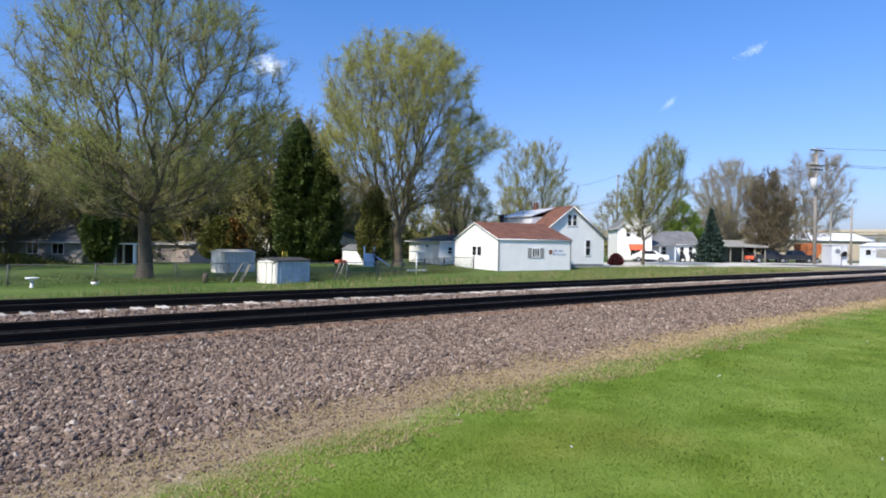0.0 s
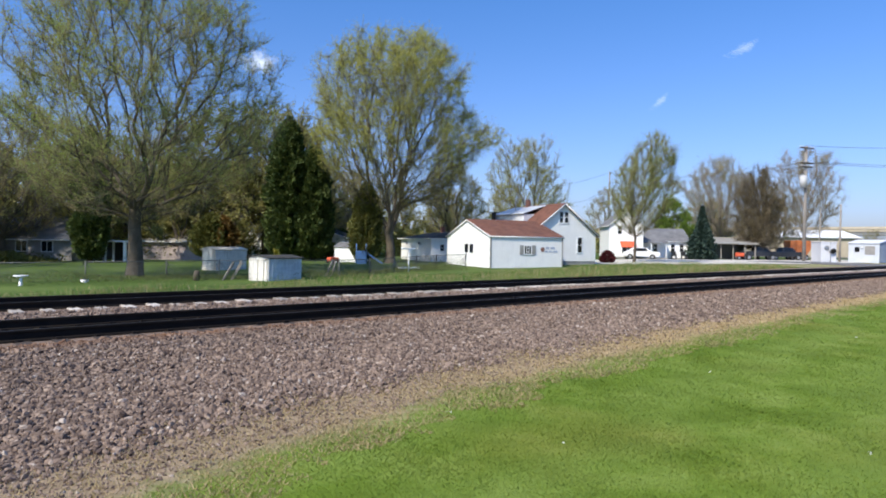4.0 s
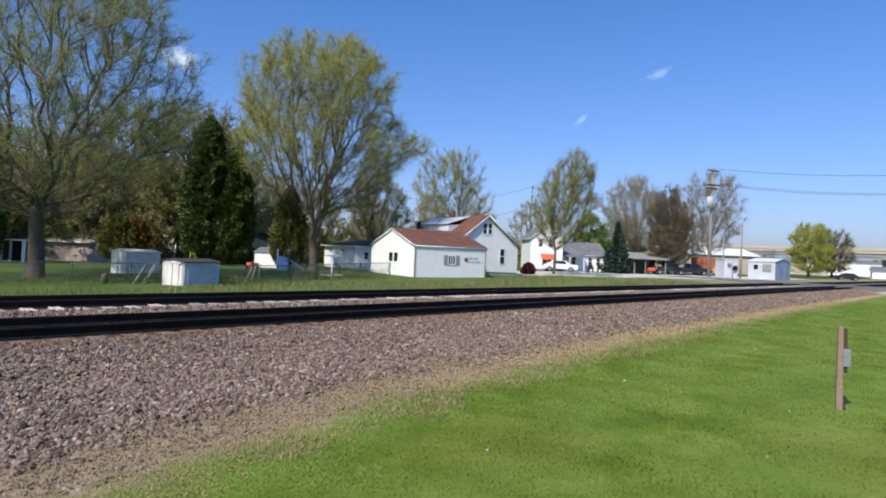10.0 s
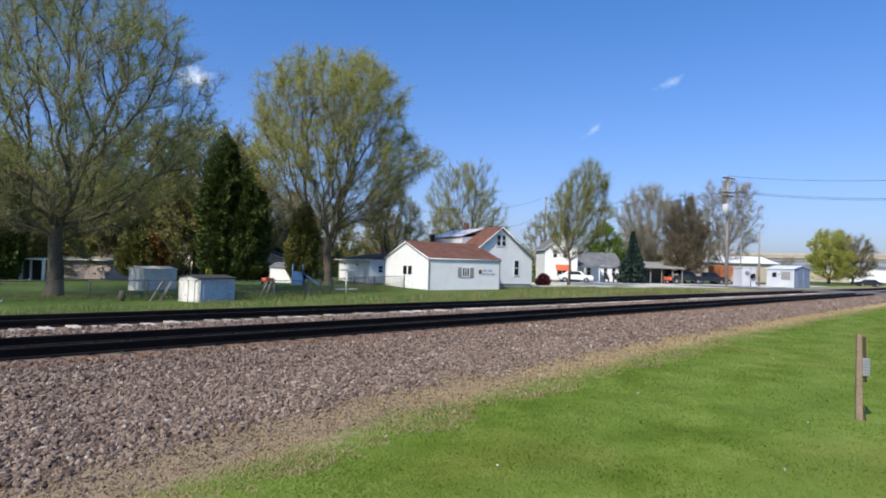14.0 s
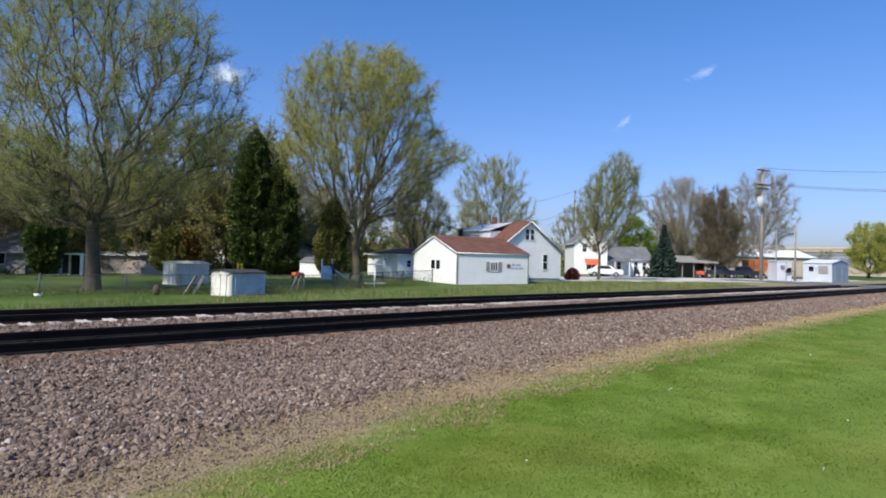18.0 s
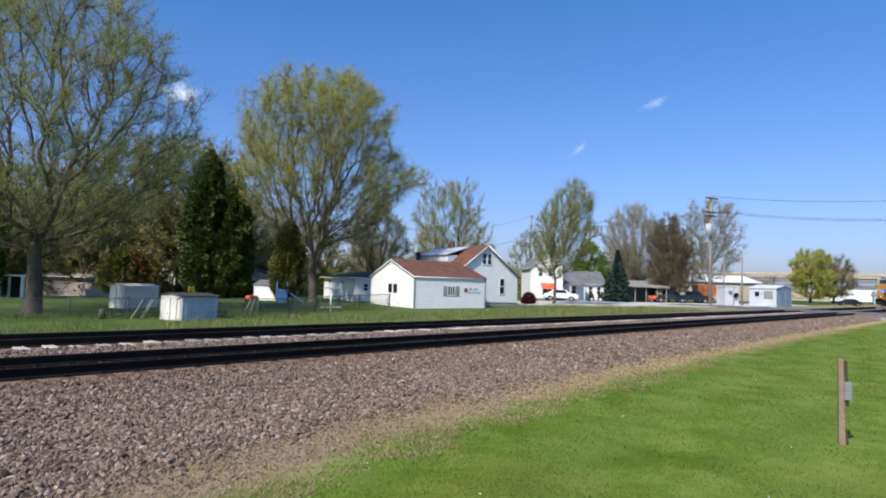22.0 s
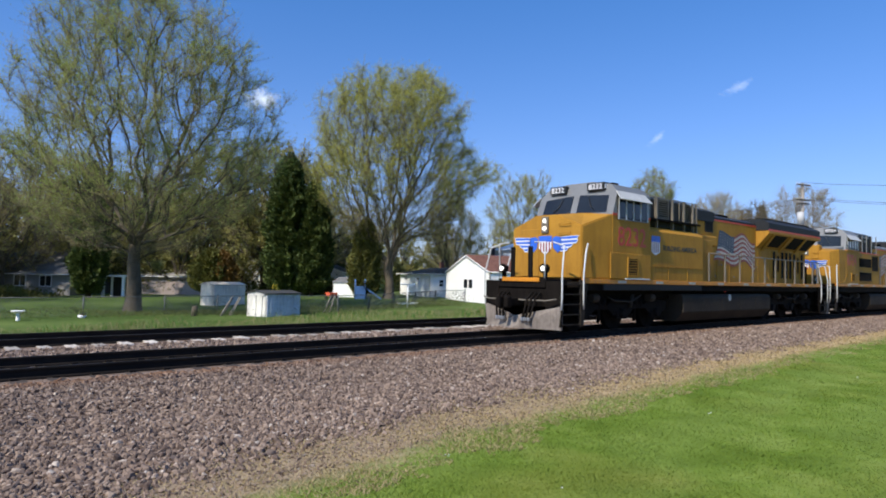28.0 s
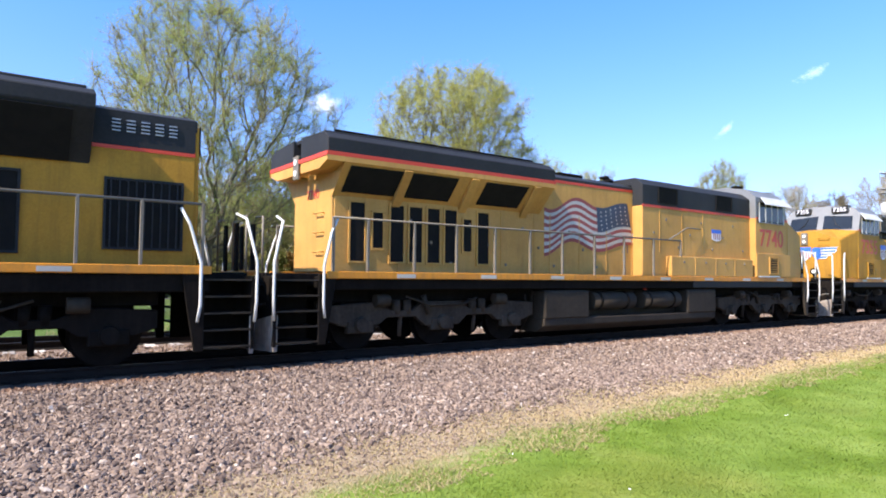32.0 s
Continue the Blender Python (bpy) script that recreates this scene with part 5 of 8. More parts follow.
part("door", bm_box(3.73, 3.77, 0.5, 1.5, 0.1, 2.2, 0.01), M_MIDBLUE, bg)
part("door", bm_box(3.73, 3.77, 2.6, 3.6, 0.1, 2.2, 0.01), M_MIDBLUE, bg)
part("wall_lamp", bm_tube([(1.75, -0.06, 2.1), (1.75, -0.3, 2.0)], 0.08, 8), M_TRIM, bg)


def insulator(parent, x, y, z):
    part("insulator", bm_tube([(x, y, z), (x, y, z + 0.2)], 0.055, 8, 0.03), M_CASE, parent)


M_ARM = surface("dark_crossarm_wood", (0.10, 0.085, 0.07), (0.06, 0.05, 0.042), 0.9, 16, 1.2, 0, 0.4)
M_CAN = surface("grey_transformer_paint", (0.50, 0.50, 0.49), (0.40, 0.40, 0.39), 0.6, 8, 1, 0, 0.05)


def utility_pole(spot, h, arms, label, turn=0.0, can=False, r=0.16):
    p = thing("utility_pole", pose(spot[0], spot[1], spot[2], 0, 0, turn), label, "utility pole")
    part("shaft", bm_tube([(0, 0, -0.3), (0, 0, h)], r, 10, r * 0.62), M_POLE, p)
    for z, w in arms:
        a = part("crossarm", bm_box(-w / 2, w / 2, -0.2, -0.05, z - 0.09, z + 0.09, 0.01), M_ARM, p)
        for s in (-1, 1):
            for k in (0.95, 0.55):
                insulator(a, s * k * w / 2, -0.1, z + 0.06)
            part("brace", bm_tube([(s * 0.55, -0.1, z - 0.05), (0, -0.12, z - 0.55)], 0.02, 4), M_GALV, p)
    if can:
        part("transformer", bm_tube([(-0.52, -0.1, h * 0.64), (-0.52, -0.1, h * 0.64 + 1.5)], 0.42, 14), M_CAN, p, "pale transformer can")
        part("transformer_lid", bm_tube([(-0.52, -0.1, h * 0.64 + 1.5), (-0.52, -0.1, h * 0.64 + 1.62)], 0.4, 14, 0.15), M_CAN, p)
    return p


utility_pole((89.2, 30.5, 0.15), 15.0, [(14.75, 2.4), (12.8, 2.2), (12.3, 2.0)], "tall wooden utility pole with crossarms and a transformer", -20, True, 0.24)
utility_pole((94.45, 27.95, 0.15), 7.7, [], "short wooden pole beside the equipment hut", 0)
utility_pole((94.8, 30.5, 0.15), 7.2, [], "thin wooden pole behind the signal cabinet", 0, False, 0.11)
utility_pole((92.4, 62.3, 0.15), 14.4, [(14.0, 2.4), (12.4, 2.4)], "wooden utility pole with two crossarms behind the houses", 30)
utility_pole((60.5, 63.0, 0.15), 9.5, [], "wooden pole behind the white house", 0)


def wire(a, b, sag, label="dark overhead power line", r=0.022):
    a, b = Vector(a), Vector(b)
    pts = [a.lerp(b, k / 14) - Vector((0, 0, sag * 4 * (k / 14) * (1 - k / 14))) for k in range(15)]
    w = part("overhead_wire", bm_tube(pts, r, 4), M_BLACK, None)
    return tagged(w, label, "power line", "overhead wires")


P1 = (89.2, 30.4)
wire((P1[0] - 1.0, P1[1], 15.1), (95.0, -22, 17.2), 2.6, r=0.03)
wire((P1[0] + 0.9, P1[1] - 0.6, 13.2), (96, -22, 15.2), 2.7, r=0.03)
wire((P1[0] - 0.9, P1[1] + 0.2, 13.0), (94, -22, 14.8), 2.8, r=0.03)
wire((P1[0], P1[1], 13.2), (92.4, 62.3, 12.6), 1.0)
wire((P1[0] + 0.5, P1[1], 12.6), (92.9, 62.0, 14.2), 1.0)
wire((92.0, 62.3, 14.2), (60.5, 63, 9.4), 1.2)
wire((92.8, 62.3, 12.6), (47.8, 40.5, 6.2), 1.6)
wire((P1[0], P1[1], 10.5), (94.45, 27.95, 7.6), 0.25)
utility_pole((95, -22, 0.0), 17.4, [(16.9, 2.4), (14.7, 2.2)], "tall wooden utility pole across the lawn", 60)

# overpass and far buildings
ov = thing("overpass", pose(271, 0, 0), "long tan concrete highway overpass in the distance", "bridge")
part("deck", bm_box(-5, 5, -340, 260, 8.6, 9.6, 0.05), M_TAN, ov)
part("girder", bm_box(-4.6, -4.2, -340, 260, 7.4, 8.6), M_FOUND, ov)
part("girder", bm_box(4.2, 4.6, -340, 260, 7.4, 8.6), M_FOUND, ov)
part("parapet", bm_box(-5.2, -4.9, -340, 260, 9.6, 10.5), M_TAN, ov)
part("parapet", bm_box(4.9, 5.2, -340, 260, 9.6, 10.5), M_TAN, ov)
for y in (-310, -280, -250, -220, -190, -160, -130, -100, -70, -40, -14, 4, 32, 60, 90, 120, 150, 180, 210, 240):
    part("pier", bm_join(bm_box(-0.7, 0.7, y - 0.8, y + 0.8, -0.5, 6.6, 0.05), bm_box(-4.6, 4.6, y - 1.0, y + 1.0, 6.5, 7.4, 0.05)), M_FOUND, ov)
bridge_truck = thing("freight_truck", pose(268.2, -198.2, 9.6), "orange flatbed freight truck driving over the distant overpass", "truck")
M_LOAD = surface("orange_load_paint", (0.78, 0.30, 0.05), (0.62, 0.22, 0.04), 0.6, 4, 0.5, 0, 0.1)
part("trailer", bm_box(-1.25, 1.25, -10.5, 3.0, 1.1, 2.5, 0.05), M_LOAD, bridge_truck, "low orange load")
part("tarpaulin", bm_prism([(-1.28, 2.5), (1.28, 2.5), (1.1, 2.85), (-1.1, 2.85)], "y", -10.6, 3.05, 0.02), M_TRIM, bridge_truck, "pale tarpaulin over the load")
part("cab", bm_prism([(3.3, 0.7), (5.4, 0.7), (5.4, 1.9), (5.0, 3.0), (3.3, 3.1)], "x", -1.15, 1.15, 0.05), M_LOAD, bridge_truck)
part("windshield", bm_loft([(-1.0, 5.44, 1.95), (1.0, 5.44, 1.95), (1.0, 5.08, 2.85), (-1.0, 5.08, 2.85)], [(-1.0, 5.38, 1.95), (1.0, 5.38, 1.95), (1.0, 5.02, 2.85), (-1.0, 5.02, 2.85)]), M_WINDOW, bridge_truck)
part("chassis", bm_box(-0.6, 0.6, -10.3, 5.2, 0.6, 1.1, 0.02), M_BLACK, bridge_truck)
for s in (-1, 1):
    for y in (-9.4, -8.1, 1.6, 4.4):
        part("wheel", bm_tube([(s * 0.85, y, 0.5), (s * 1.15, y, 0.5)], 0.5, 14), M_TYRE, bridge_truck)
for name, x, y, L, W, hgt, mt, lab in (("far_building", 205, 27, 26, 10, 3.5, M_WHITE, "low white commercial building in the distance"), ("far_building", 232, 20, 30, 14, 4.8, M_TAN, "low tan commercial building in the distance"),
                                      ("far_building", 240, 64, 20, 12, 5.5, M_TAN, "low tan building beyond the trees"),
                                      ("far_building", 296, 66, 44, 14, 6.5, M_WHITE, "long white commercial building beyond the overpass")):
    fb = thing(name, pose(x, y, 0.1, 0, 0, -80), lab, "building")
    gabled(fb, L, W, hgt - 1.2, hgt, "x", {"all": mt}, M_GREYSHINGLE, 0.3, 0.2, 0.6)
car("parked_car", pose(150, 22, 0.1, 0, 0, 120), M_CARDARK, "dark car parked beyond the crossing")
car("parked_car", pose(178, 26.5, 0.1, 0, 0, 130), M_CARWHITE, "white car parked beyond the crossing")

# ---------- sheds and things in the near yards ----------
def metal_shed(spot, turn, L, W, wall_h, ridge_h, side_mat, front_mat, roof_mat, label, door=True):
    s = thing("garden_shed", pose(spot[0], spot[1], spot[2], 0, 0, turn), label, "shed")
    pf = faces_of(L, W)
    for side, (p, w) in pf.items():
        gable = side in ("left", "right")
        lap_wall("wall", s, front_mat if gable else side_mat, p, w, -0.1, wall_h, ridge_h if gable else None, 3.0)
    o = 0.12
    sl = (ridge_h - wall_h) / (W / 2)
    part("roof", quad_solid((-o, -o, wall_h - sl * o + 0.05), (L + o, -o, wall_h - sl * o + 0.05), (L + o, W / 2, ridge_h + 0.05), (-o, W / 2, ridge_h + 0.05), 0.05), roof_mat, s)
    part("roof", quad_solid((-o, W + o, wall_h - sl * o + 0.05), (L + o, W + o, wall_h - sl * o + 0.05), (L + o, W / 2, ridge_h + 0.05), (-o, W / 2, ridge_h + 0.05), 0.05), roof_mat, s)
    n = int(L / 0.22)
    for k in range(n + 1):
        part("rib", bm_box(k * L / n - 0.02, k * L / n + 0.02, -0.05, -0.028, -0.1, wall_h), side_mat, s)
    if door:
        part("door", bm_box(-0.06, -0.03, W * 0.22, W * 0.48, 0.0, wall_h - 0.1, 0.005), front_mat, s)
        part("door", bm_box(-0.06, -0.03, W * 0.52, W * 0.78, 0.0, wall_h - 0.1, 0.005), front_mat, s)
        part("door_track", bm_box(-0.09, -0.03, W * 0.1, W * 0.9, wall_h - 0.1, wall_h - 0.03), front_mat, s)
    return s


metal_shed((18.1, 45.8, -0.6), 18, 2.85, 1.5, 1.55, 1.72, M_SHEDWHITE, M_SHEDWHITE, M_RUSTROOF, "weathered white metal garden shed with a rusty roof")
metal_shed((16.2, 33.3, -0.66), 14, 2.4, 1.75, 1.36, 1.50, M_SHEDBLUE, M_SHEDWHITE, M_DARKROOF, "small weathered shed with peeling blue side and white doors")
s3 = metal_shed((33.2, 53.9, -0.35), -60, 2.4, 2.6, 1.55, 2.0, M_WHITE, M_WHITE, M_GREYSHINGLE, "small white gabled garden shed")
vane = thing("white_outhouse", pose(29.9, 67.2, -0.35, 0, 0, -45), "narrow white gabled outbuilding with a steep dark roof", "outbuilding")
gabled(vane, 1.9, 6, 3.4, 5.4, "y", {"all": M_WHITE}, M_DARKROOF, 0.2, 0.1)
bh = thing("white_cottage", pose(34.2, 65.2, -0.25, 0, 0, -46), "white cottage with a dark roof behind the evergreens", "house")
gabled(bh, 6.6, 7, 2.4, 3.6, "y", {"all": M_WHITE}, M_DARKROOF, 0.3, 0.2)
lh = thing("grey_house", pose(3.0, 79.0, -0.8, 0, 0, -42), "long low grey house with a pale grey roof", "house")
gabled(lh, 14, 8, 2.4, 4.4, "x", {"all": M_HOUSEGREY}, M_GREYSHINGLE, 0.5, 0.2)
for uu in (2, 5, 8.5, 11):
    window_unit(lh, faces_of(14, 8)["front"][0], uu, 1.0, 1.2, 1.1, 2)
pk = thing("block_garage", pose(19.0, 71.0, -0.6, 0, 0, -41), "low pinkish block garage at the back of the yard", "garage")
gabled(pk, 9, 6, 2.0, 2.6, "x", {"all": M_PINK}, M_HOUSEGREY, 0.3, 0.1, 0.25)
st = thing("garden_pavilion", pose(15.4, 65.8, -0.66, 0, 0, -41), "small white open-fronted garden pavilion", "pavilion")
part("roof", bm_box(-0.3, 2.2, -0.3, 2.0, 1.95, 2.1, 0.02), M_WHITE, st)
for x in (0, 1.9):
    for y in (0, 1.7):
        part("post", bm_box(x - 0.12, x + 0.12, y - 0.12, y + 0.12, -0.1, 1.95, 0.01), M_WHITE, st)
part("rear_wall", bm_box(0.1, 1.8, 1.6, 1.68, 0, 1.95), M_BLACK, st, "dark back wall")

# chain-link fence
M_FENCE = surface("dull_weathered_zinc", (0.13, 0.135, 0.13), (0.08, 0.083, 0.08), 0.7, 10, 1, 0.2, 0.05)
fence_line = [(-4.0, 40.4), (0.5, 40.0), (4.2, 39.5), (8.2, 39.1), (12.3, 38.5), (15.0, 37.4), (19.2, 35.6), (21.4, 34.2), (24.0, 34.6), (26.8, 35.6), (29.6, 36.6), (32.6, 37.8), (36.2, 38.2)]
fe = thing("chain_link_fence", pose(0, 0, 0), "galvanised chain-link fence along the back yards", "fence")
for i, (x, y) in enumerate(fence_line):
    z = ground_z(x, y)
    part("post", bm_tube([(x, y, z - 0.2), (x, y, z + 1.12)], 0.035, 8), M_FENCE, fe)
    part("post_cap", bm_tube([(x, y, z + 1.12), (x, y, z + 1.17)], 0.045, 8, 0.015), M_FENCE, fe)
    if i:
        x0, y0 = fence_line[i - 1]
        z0 = ground_z(x0, y0)
        part("top_rail", bm_tube([(x0, y0, z0 + 1.07), (x, y, z + 1.07)], 0.022, 6), M_FENCE, fe)
        n = 44
        p0, p1 = [], []
        for k in range(-12, n):
            for sgn in (0, 1):
                a, b = (k, k + 12) if sgn == 0 else (k + 12, k)
                ta, tb = min(max(a / n, 0), 1), min(max(b / n, 0), 1)
                p0.append((x0 + (x - x0) * ta, y0 + (y - y0) * ta, z0 + (z - z0) * ta + 0.03))
                p1.append((x0 + (x - x0) * tb, y0 + (y - y0) * tb, z0 + (z - z0) * tb + 1.05))
        v, f = bars((np.array(p0), np.array(p1), np.full(len(p0), 0.0035), np.full(len(p0), 0.0035)), 3)
        mesh_part("wire_mesh", v, f, M_FENCE, fe)["kind"] = "stuff"

# clothes poles, bird bath, bowl, playthings, leaning boards
cl = thing("clothesline_pole", pose(*gz(28.3, 35.9)), "white T-shaped clothesline pole in the yard", "clothesline pole")
part("post", bm_tube([(0, 0, -0.1), (0, 0, 1.75)], 0.05, 8), M_TRIM, cl)
part("arm", bm_box(-0.65, 0.65, -0.05, 0.05, 1.68, 1.78, 0.01), M_TRIM, cl)
part("rail", bm_box(-0.9, 1.0, -0.05, 0.05, 0.3, 0.42, 0.01), M_TRIM, cl)
bb = thing("bird_bath", pose(*gz(5.0, 37.5)) @ Matrix.Scale(0.72, 4), "white pedestal bird bath on the grass", "bird bath")
part("bowl", bm_join(bm_tube([(0, 0, 0.62), (0, 0, 0.72)], 0.2, 16, 0.44), bm_tube([(0, 0, 0.72), (0, 0, 0.78)], 0.45, 16, 0.42)), M_TRIM, bb)
part("pedestal", bm_tube([(0, 0, -0.05), (0, 0, 0.1), (0, 0, 0.62)], 0.17, 12, 0.09), M_TRIM, bb)
bo = thing("white_planter", pose(*gz(8.0, 38.3)) @ Matrix.Scale(0.62, 4), "white round planter pot on the grass", "planter")
part("pot", bm_tube([(0, 0, -0.02), (0, 0, 0.32)], 0.26, 14, 0.34), M_TRIM, bo)
part("soil", bm_tube([(0, 0, 0.32), (0, 0, 0.34)], 0.29, 14), M_BARK, bo)
pl = thing("play_slide", pose(33.0, 49.0, -0.35, 0, 0, -30), "blue plastic playground climber and slide", "slide")
part("tower", bm_box(-0.5, 0.5, -0.5, 0.5, 0, 1.25, 0.05), M_BLUEPLASTIC, pl)
part("slide", bm_loft([(0.5, -0.3, 1.15), (0.5, 0.3, 1.15), (0.5, 0.3, 1.0), (0.5, -0.3, 1.0)], [(2.0, -0.3, 0.15), (2.0, 0.3, 0.15), (2.0, 0.3, 0.0), (2.0, -0.3, 0.0)]), M_BLUEPLASTIC, pl)
for x in (-0.45, 0.45):
    part("post", bm_tube([(x, -0.45, 0), (x, -0.45, 1.9)], 0.06), M_BLUEPLASTIC, pl)
rc = thing("red_wagon", pose(31.2, 51.0, -0.38, 0, 0, 10), "red plastic toy wagon on the grass", "toy wagon")
part("tub", bm_box(-0.5, 0.5, -0.3, 0.3, 0.25, 0.62, 0.05), M_REDCLOTH, rc)
for x in (-0.35, 0.35):
    for y in (-0.32, 0.32):
        part("wheel", bm_tube([(x, y - 0.04, 0.15), (x, y + 0.04, 0.15)], 0.15, 12), M_TYRE, rc)
yp = thing("yellow_slide", pose(23.6, 47.2, -0.5, 0, 0, 30), "small yellow plastic slide", "slide")
part("chute", bm_loft([(0, -0.2, 1.5), (0, 0.2, 1.5), (0, 0.2, 1.4), (0, -0.2, 1.4)], [(1.2, -0.2, 0.1), (1.2, 0.2, 0.1), (1.2, 0.2, 0.0), (1.2, -0.2, 0.0)]), M_YELLOWPLASTIC, yp)
for y in (-0.2, 0.2):
    part("leg", bm_tube([(0, y, 0), (0, y, 1.55)], 0.05), M_YELLOWPLASTIC, yp)
for x, y, t in ((14.6, 35.8, 20), (15.2, 36.0, -30), (20.9, 35.0, 35), (21.5, 35.3, 55)):
    b = part("leaning_board", bm_box(-0.08, 0.08, -0.03, 0.03, -0.05, 1.25, 0.01), M_POLE, None, at=pose(x, y, ground_z(x, y) - 0.02, 12, 28, t))
    tagged(b, "grey weathered board leaning at the fence", "board", "leaning boards")
for x, y, s in ((13.3, 36.5, 0.45),):
    b = part("stump", bm_tube([(0, 0, -0.1), (0.03, 0.02, 0.3), (0.05, 0, 0.62 * s / 0.5)], 0.2 * s / 0.5, 9, 0.15), M_BARK, None, at=pose(x, y, ground_z(x, y)))
    tagged(b, "weathered grey tree stump in the grass", "stump")
rb = conifer("red_bush", gz(53.6, 36.2), 1.25, 0.75, 1500, 0.2, foliage("dark_red_leaves", (0.16, 0.03, 0.03), (0.06, 0.012, 0.014)), M_BARK, 77, "dark red rounded bush at the house corner", "round", 0.05)

# post on the lawn
M_POSTWOOD = surface("weathered_post_wood", (0.34, 0.24, 0.16), (0.20, 0.14, 0.095), 0.9, 24, 3, 0, 0.6, streak=(0.13, 0.09, 0.06), streak_fac=0.6)
wp = thing("wooden_post", pose(9.24, 1.545, -0.03, 0, 0, 20), "weathered square wooden post with a small grey tag", "post")
M_DARKWOOD = surface("dark_split_wood", (0.085, 0.055, 0.035), (0.04, 0.027, 0.018), 0.95, 24, 3, 0, 0.6)
bm = bm_loft([(-0.045, -0.030, -0.1), (0.045, -0.045, -0.1), (0.045, 0.045, -0.1), (-0.045, 0.045, -0.1)], [(-0.040, -0.012, 1.075), (0.040, -0.030, 1.035), (0.036, 0.040, 1.05), (-0.040, 0.042, 1.09)])
bmesh.ops.bevel(bm, geom=bm.edges[:], offset=0.006, segments=1, affect="EDGES")
part("shaft", bm, M_POSTWOOD, wp, at=pose(0, 0, 0, 0, 1.0, 0))
part("split_edge", bm_loft([(-0.03, -0.068, 0.50), (0.03, -0.072, 0.50), (0.03, -0.040, 0.50), (-0.03, -0.036, 0.50)], [(-0.025, -0.052, 1.05), (0.03, -0.060, 1.03), (0.03, -0.028, 1.04), (-0.025, -0.020, 1.06)]), M_DARKWOOD, wp, "dark split wood")
part("dark_foot", bm_loft([(-0.03, -0.085, -0.08), (0.03, -0.085, -0.08), (0.03, -0.040, -0.08), (-0.03, -0.034, -0.08)], [(-0.02, -0.050, 0.16), (0.02, -0.050, 0.19), (0.02, -0.036, 0.19), (-0.02, -0.030, 0.16)]), M_DARKWOOD, wp, "dark rotten foot")
tag = part("tag", bm_box(-0.062, -0.050, -0.095, -0.012, 0.58, 0.80, 0.004), M_GALV, wp, "grey metal tag")
for k in range(5):
    part("lettering", bm_box(-0.0645, -0.0625, -0.085, -0.022, 0.61 + k * 0.036, 0.622 + k * 0.036), M_HOUSEGREY, tag)
part("wire_staple", bm_tube([(-0.045, 0.0, 0.30), (-0.06, 0.01, 0.32), (-0.045, 0.0, 0.34)], 0.004, 4), M_GALV, wp)

# a few white flowers in the lawn
rngd = random.Random(8)
pts = []
for k in range(9):
    d, a = rngd.uniform(4, 16), radians(rngd.uniform(8, 50))
    x, y = d * math.cos(a), d * math.sin(a)
    if y < lawn_edge(x) - 0.3:
        pts += [(x + rngd.gauss(0, 0.012), y + rngd.gauss(0, 0.012), 0.045) for _ in range(7)]
lv, lf = leaf_quads(np.random.default_rng(3), np.array(pts), 0.015)
tagged(mesh_part("lawn_flowers", lv, lf, M_TRIM, None), "tiny white flowers in the lawn", "flowers", kind="stuff")

# small fair-weather clouds
def cloud_material(name, density, wide):
    m, nt, bsdf = mat_new(name)
    co = nt.nodes.new("ShaderNodeTexCoord").outputs["Object"]
    n = noise_node(nt, co, 0.035, 6, 0.65)
    ln = nt.nodes.new("ShaderNodeVectorMath")
    ln.operation = "LENGTH"
    nt.links.new(stretched(nt, co, 1 / 52, 0, 1 / wide), ln.inputs[0])
    a = math_node(nt, "SUBTRACT", math_node(nt, "MULTIPLY_ADD", n, 2.6, -0.55), math_node(nt, "MULTIPLY", ln.outputs["Value"], 1.15), 0, True)
    bsdf.inputs["Base Color"].default_value = (0.9, 0.9, 0.92, 1)
    # emission stands in for the sunlit white of the cloud
    bsdf.inputs["Emission Color"].default_value, bsdf.inputs["Emission Strength"].default_value = (0.95, 0.96, 1.0, 1), 0.62
    bsdf.inputs["Roughness"].default_value = 1.0
    nt.links.new(math_node(nt, "MULTIPLY", a, density), bsdf.inputs["Alpha"])
    return m


M_CLOUD, M_WISP = cloud_material("small_cloud", 0.85, 34), cloud_material("thin_wisp", 0.24, 20)
for x, y, z, s, tilt in ((663, 1430, 430, 1.3, -12), (1531, 666, 482, 0.95, -28), (1333, 767, 339, 0.62, -48)):
    bm = bmesh.new()
    bmesh.ops.create_grid(bm, x_segments=12, y_segments=12, size=60)
    c = part("cloud", bm, M_CLOUD if s > 1 else M_WISP, None, at=look((x, y, z), (0, 0, 1.7), tilt) @ Matrix.Scale(s, 4) @ pose(0, 0, 0, -90, 0, 0))
    for v in c.data.vertices:
        v.co = (v.co.x, 4 * noise.noise((v.co.x * 0.05, v.co.y * 0.05, 1)), v.co.y)
    tagged(c, "small thin white cloud in the blue sky", "cloud", "clouds", "structure")

# ---------- the train ----------
M_YELLOW = surface("yellow_loco_paint", (0.44, 0.224, 0.032), (0.31, 0.152, 0.022), 0.6, 30, 0.7, 0, 0.08, 0.002, streak=(0.17, 0.085, 0.022), streak_fac=0.4, spec=0.12)
M_YELLOW_OLD = surface("faded_yellow_loco_paint", (0.54, 0.295, 0.080), (0.40, 0.21, 0.056), 0.6, 30, 0.7, 0, 0.08, 0.002, streak=(0.27, 0.15, 0.05), streak_fac=0.4, spec=0.2)
M_ORANGESILL = surface("orange_yellow_sill_paint", (0.62, 0.235, 0.012), (0.45, 0.165, 0.010), 0.45, 20, 0.8, 0, 0.05, streak=(0.20, 0.11, 0.03), streak_fac=0.5)
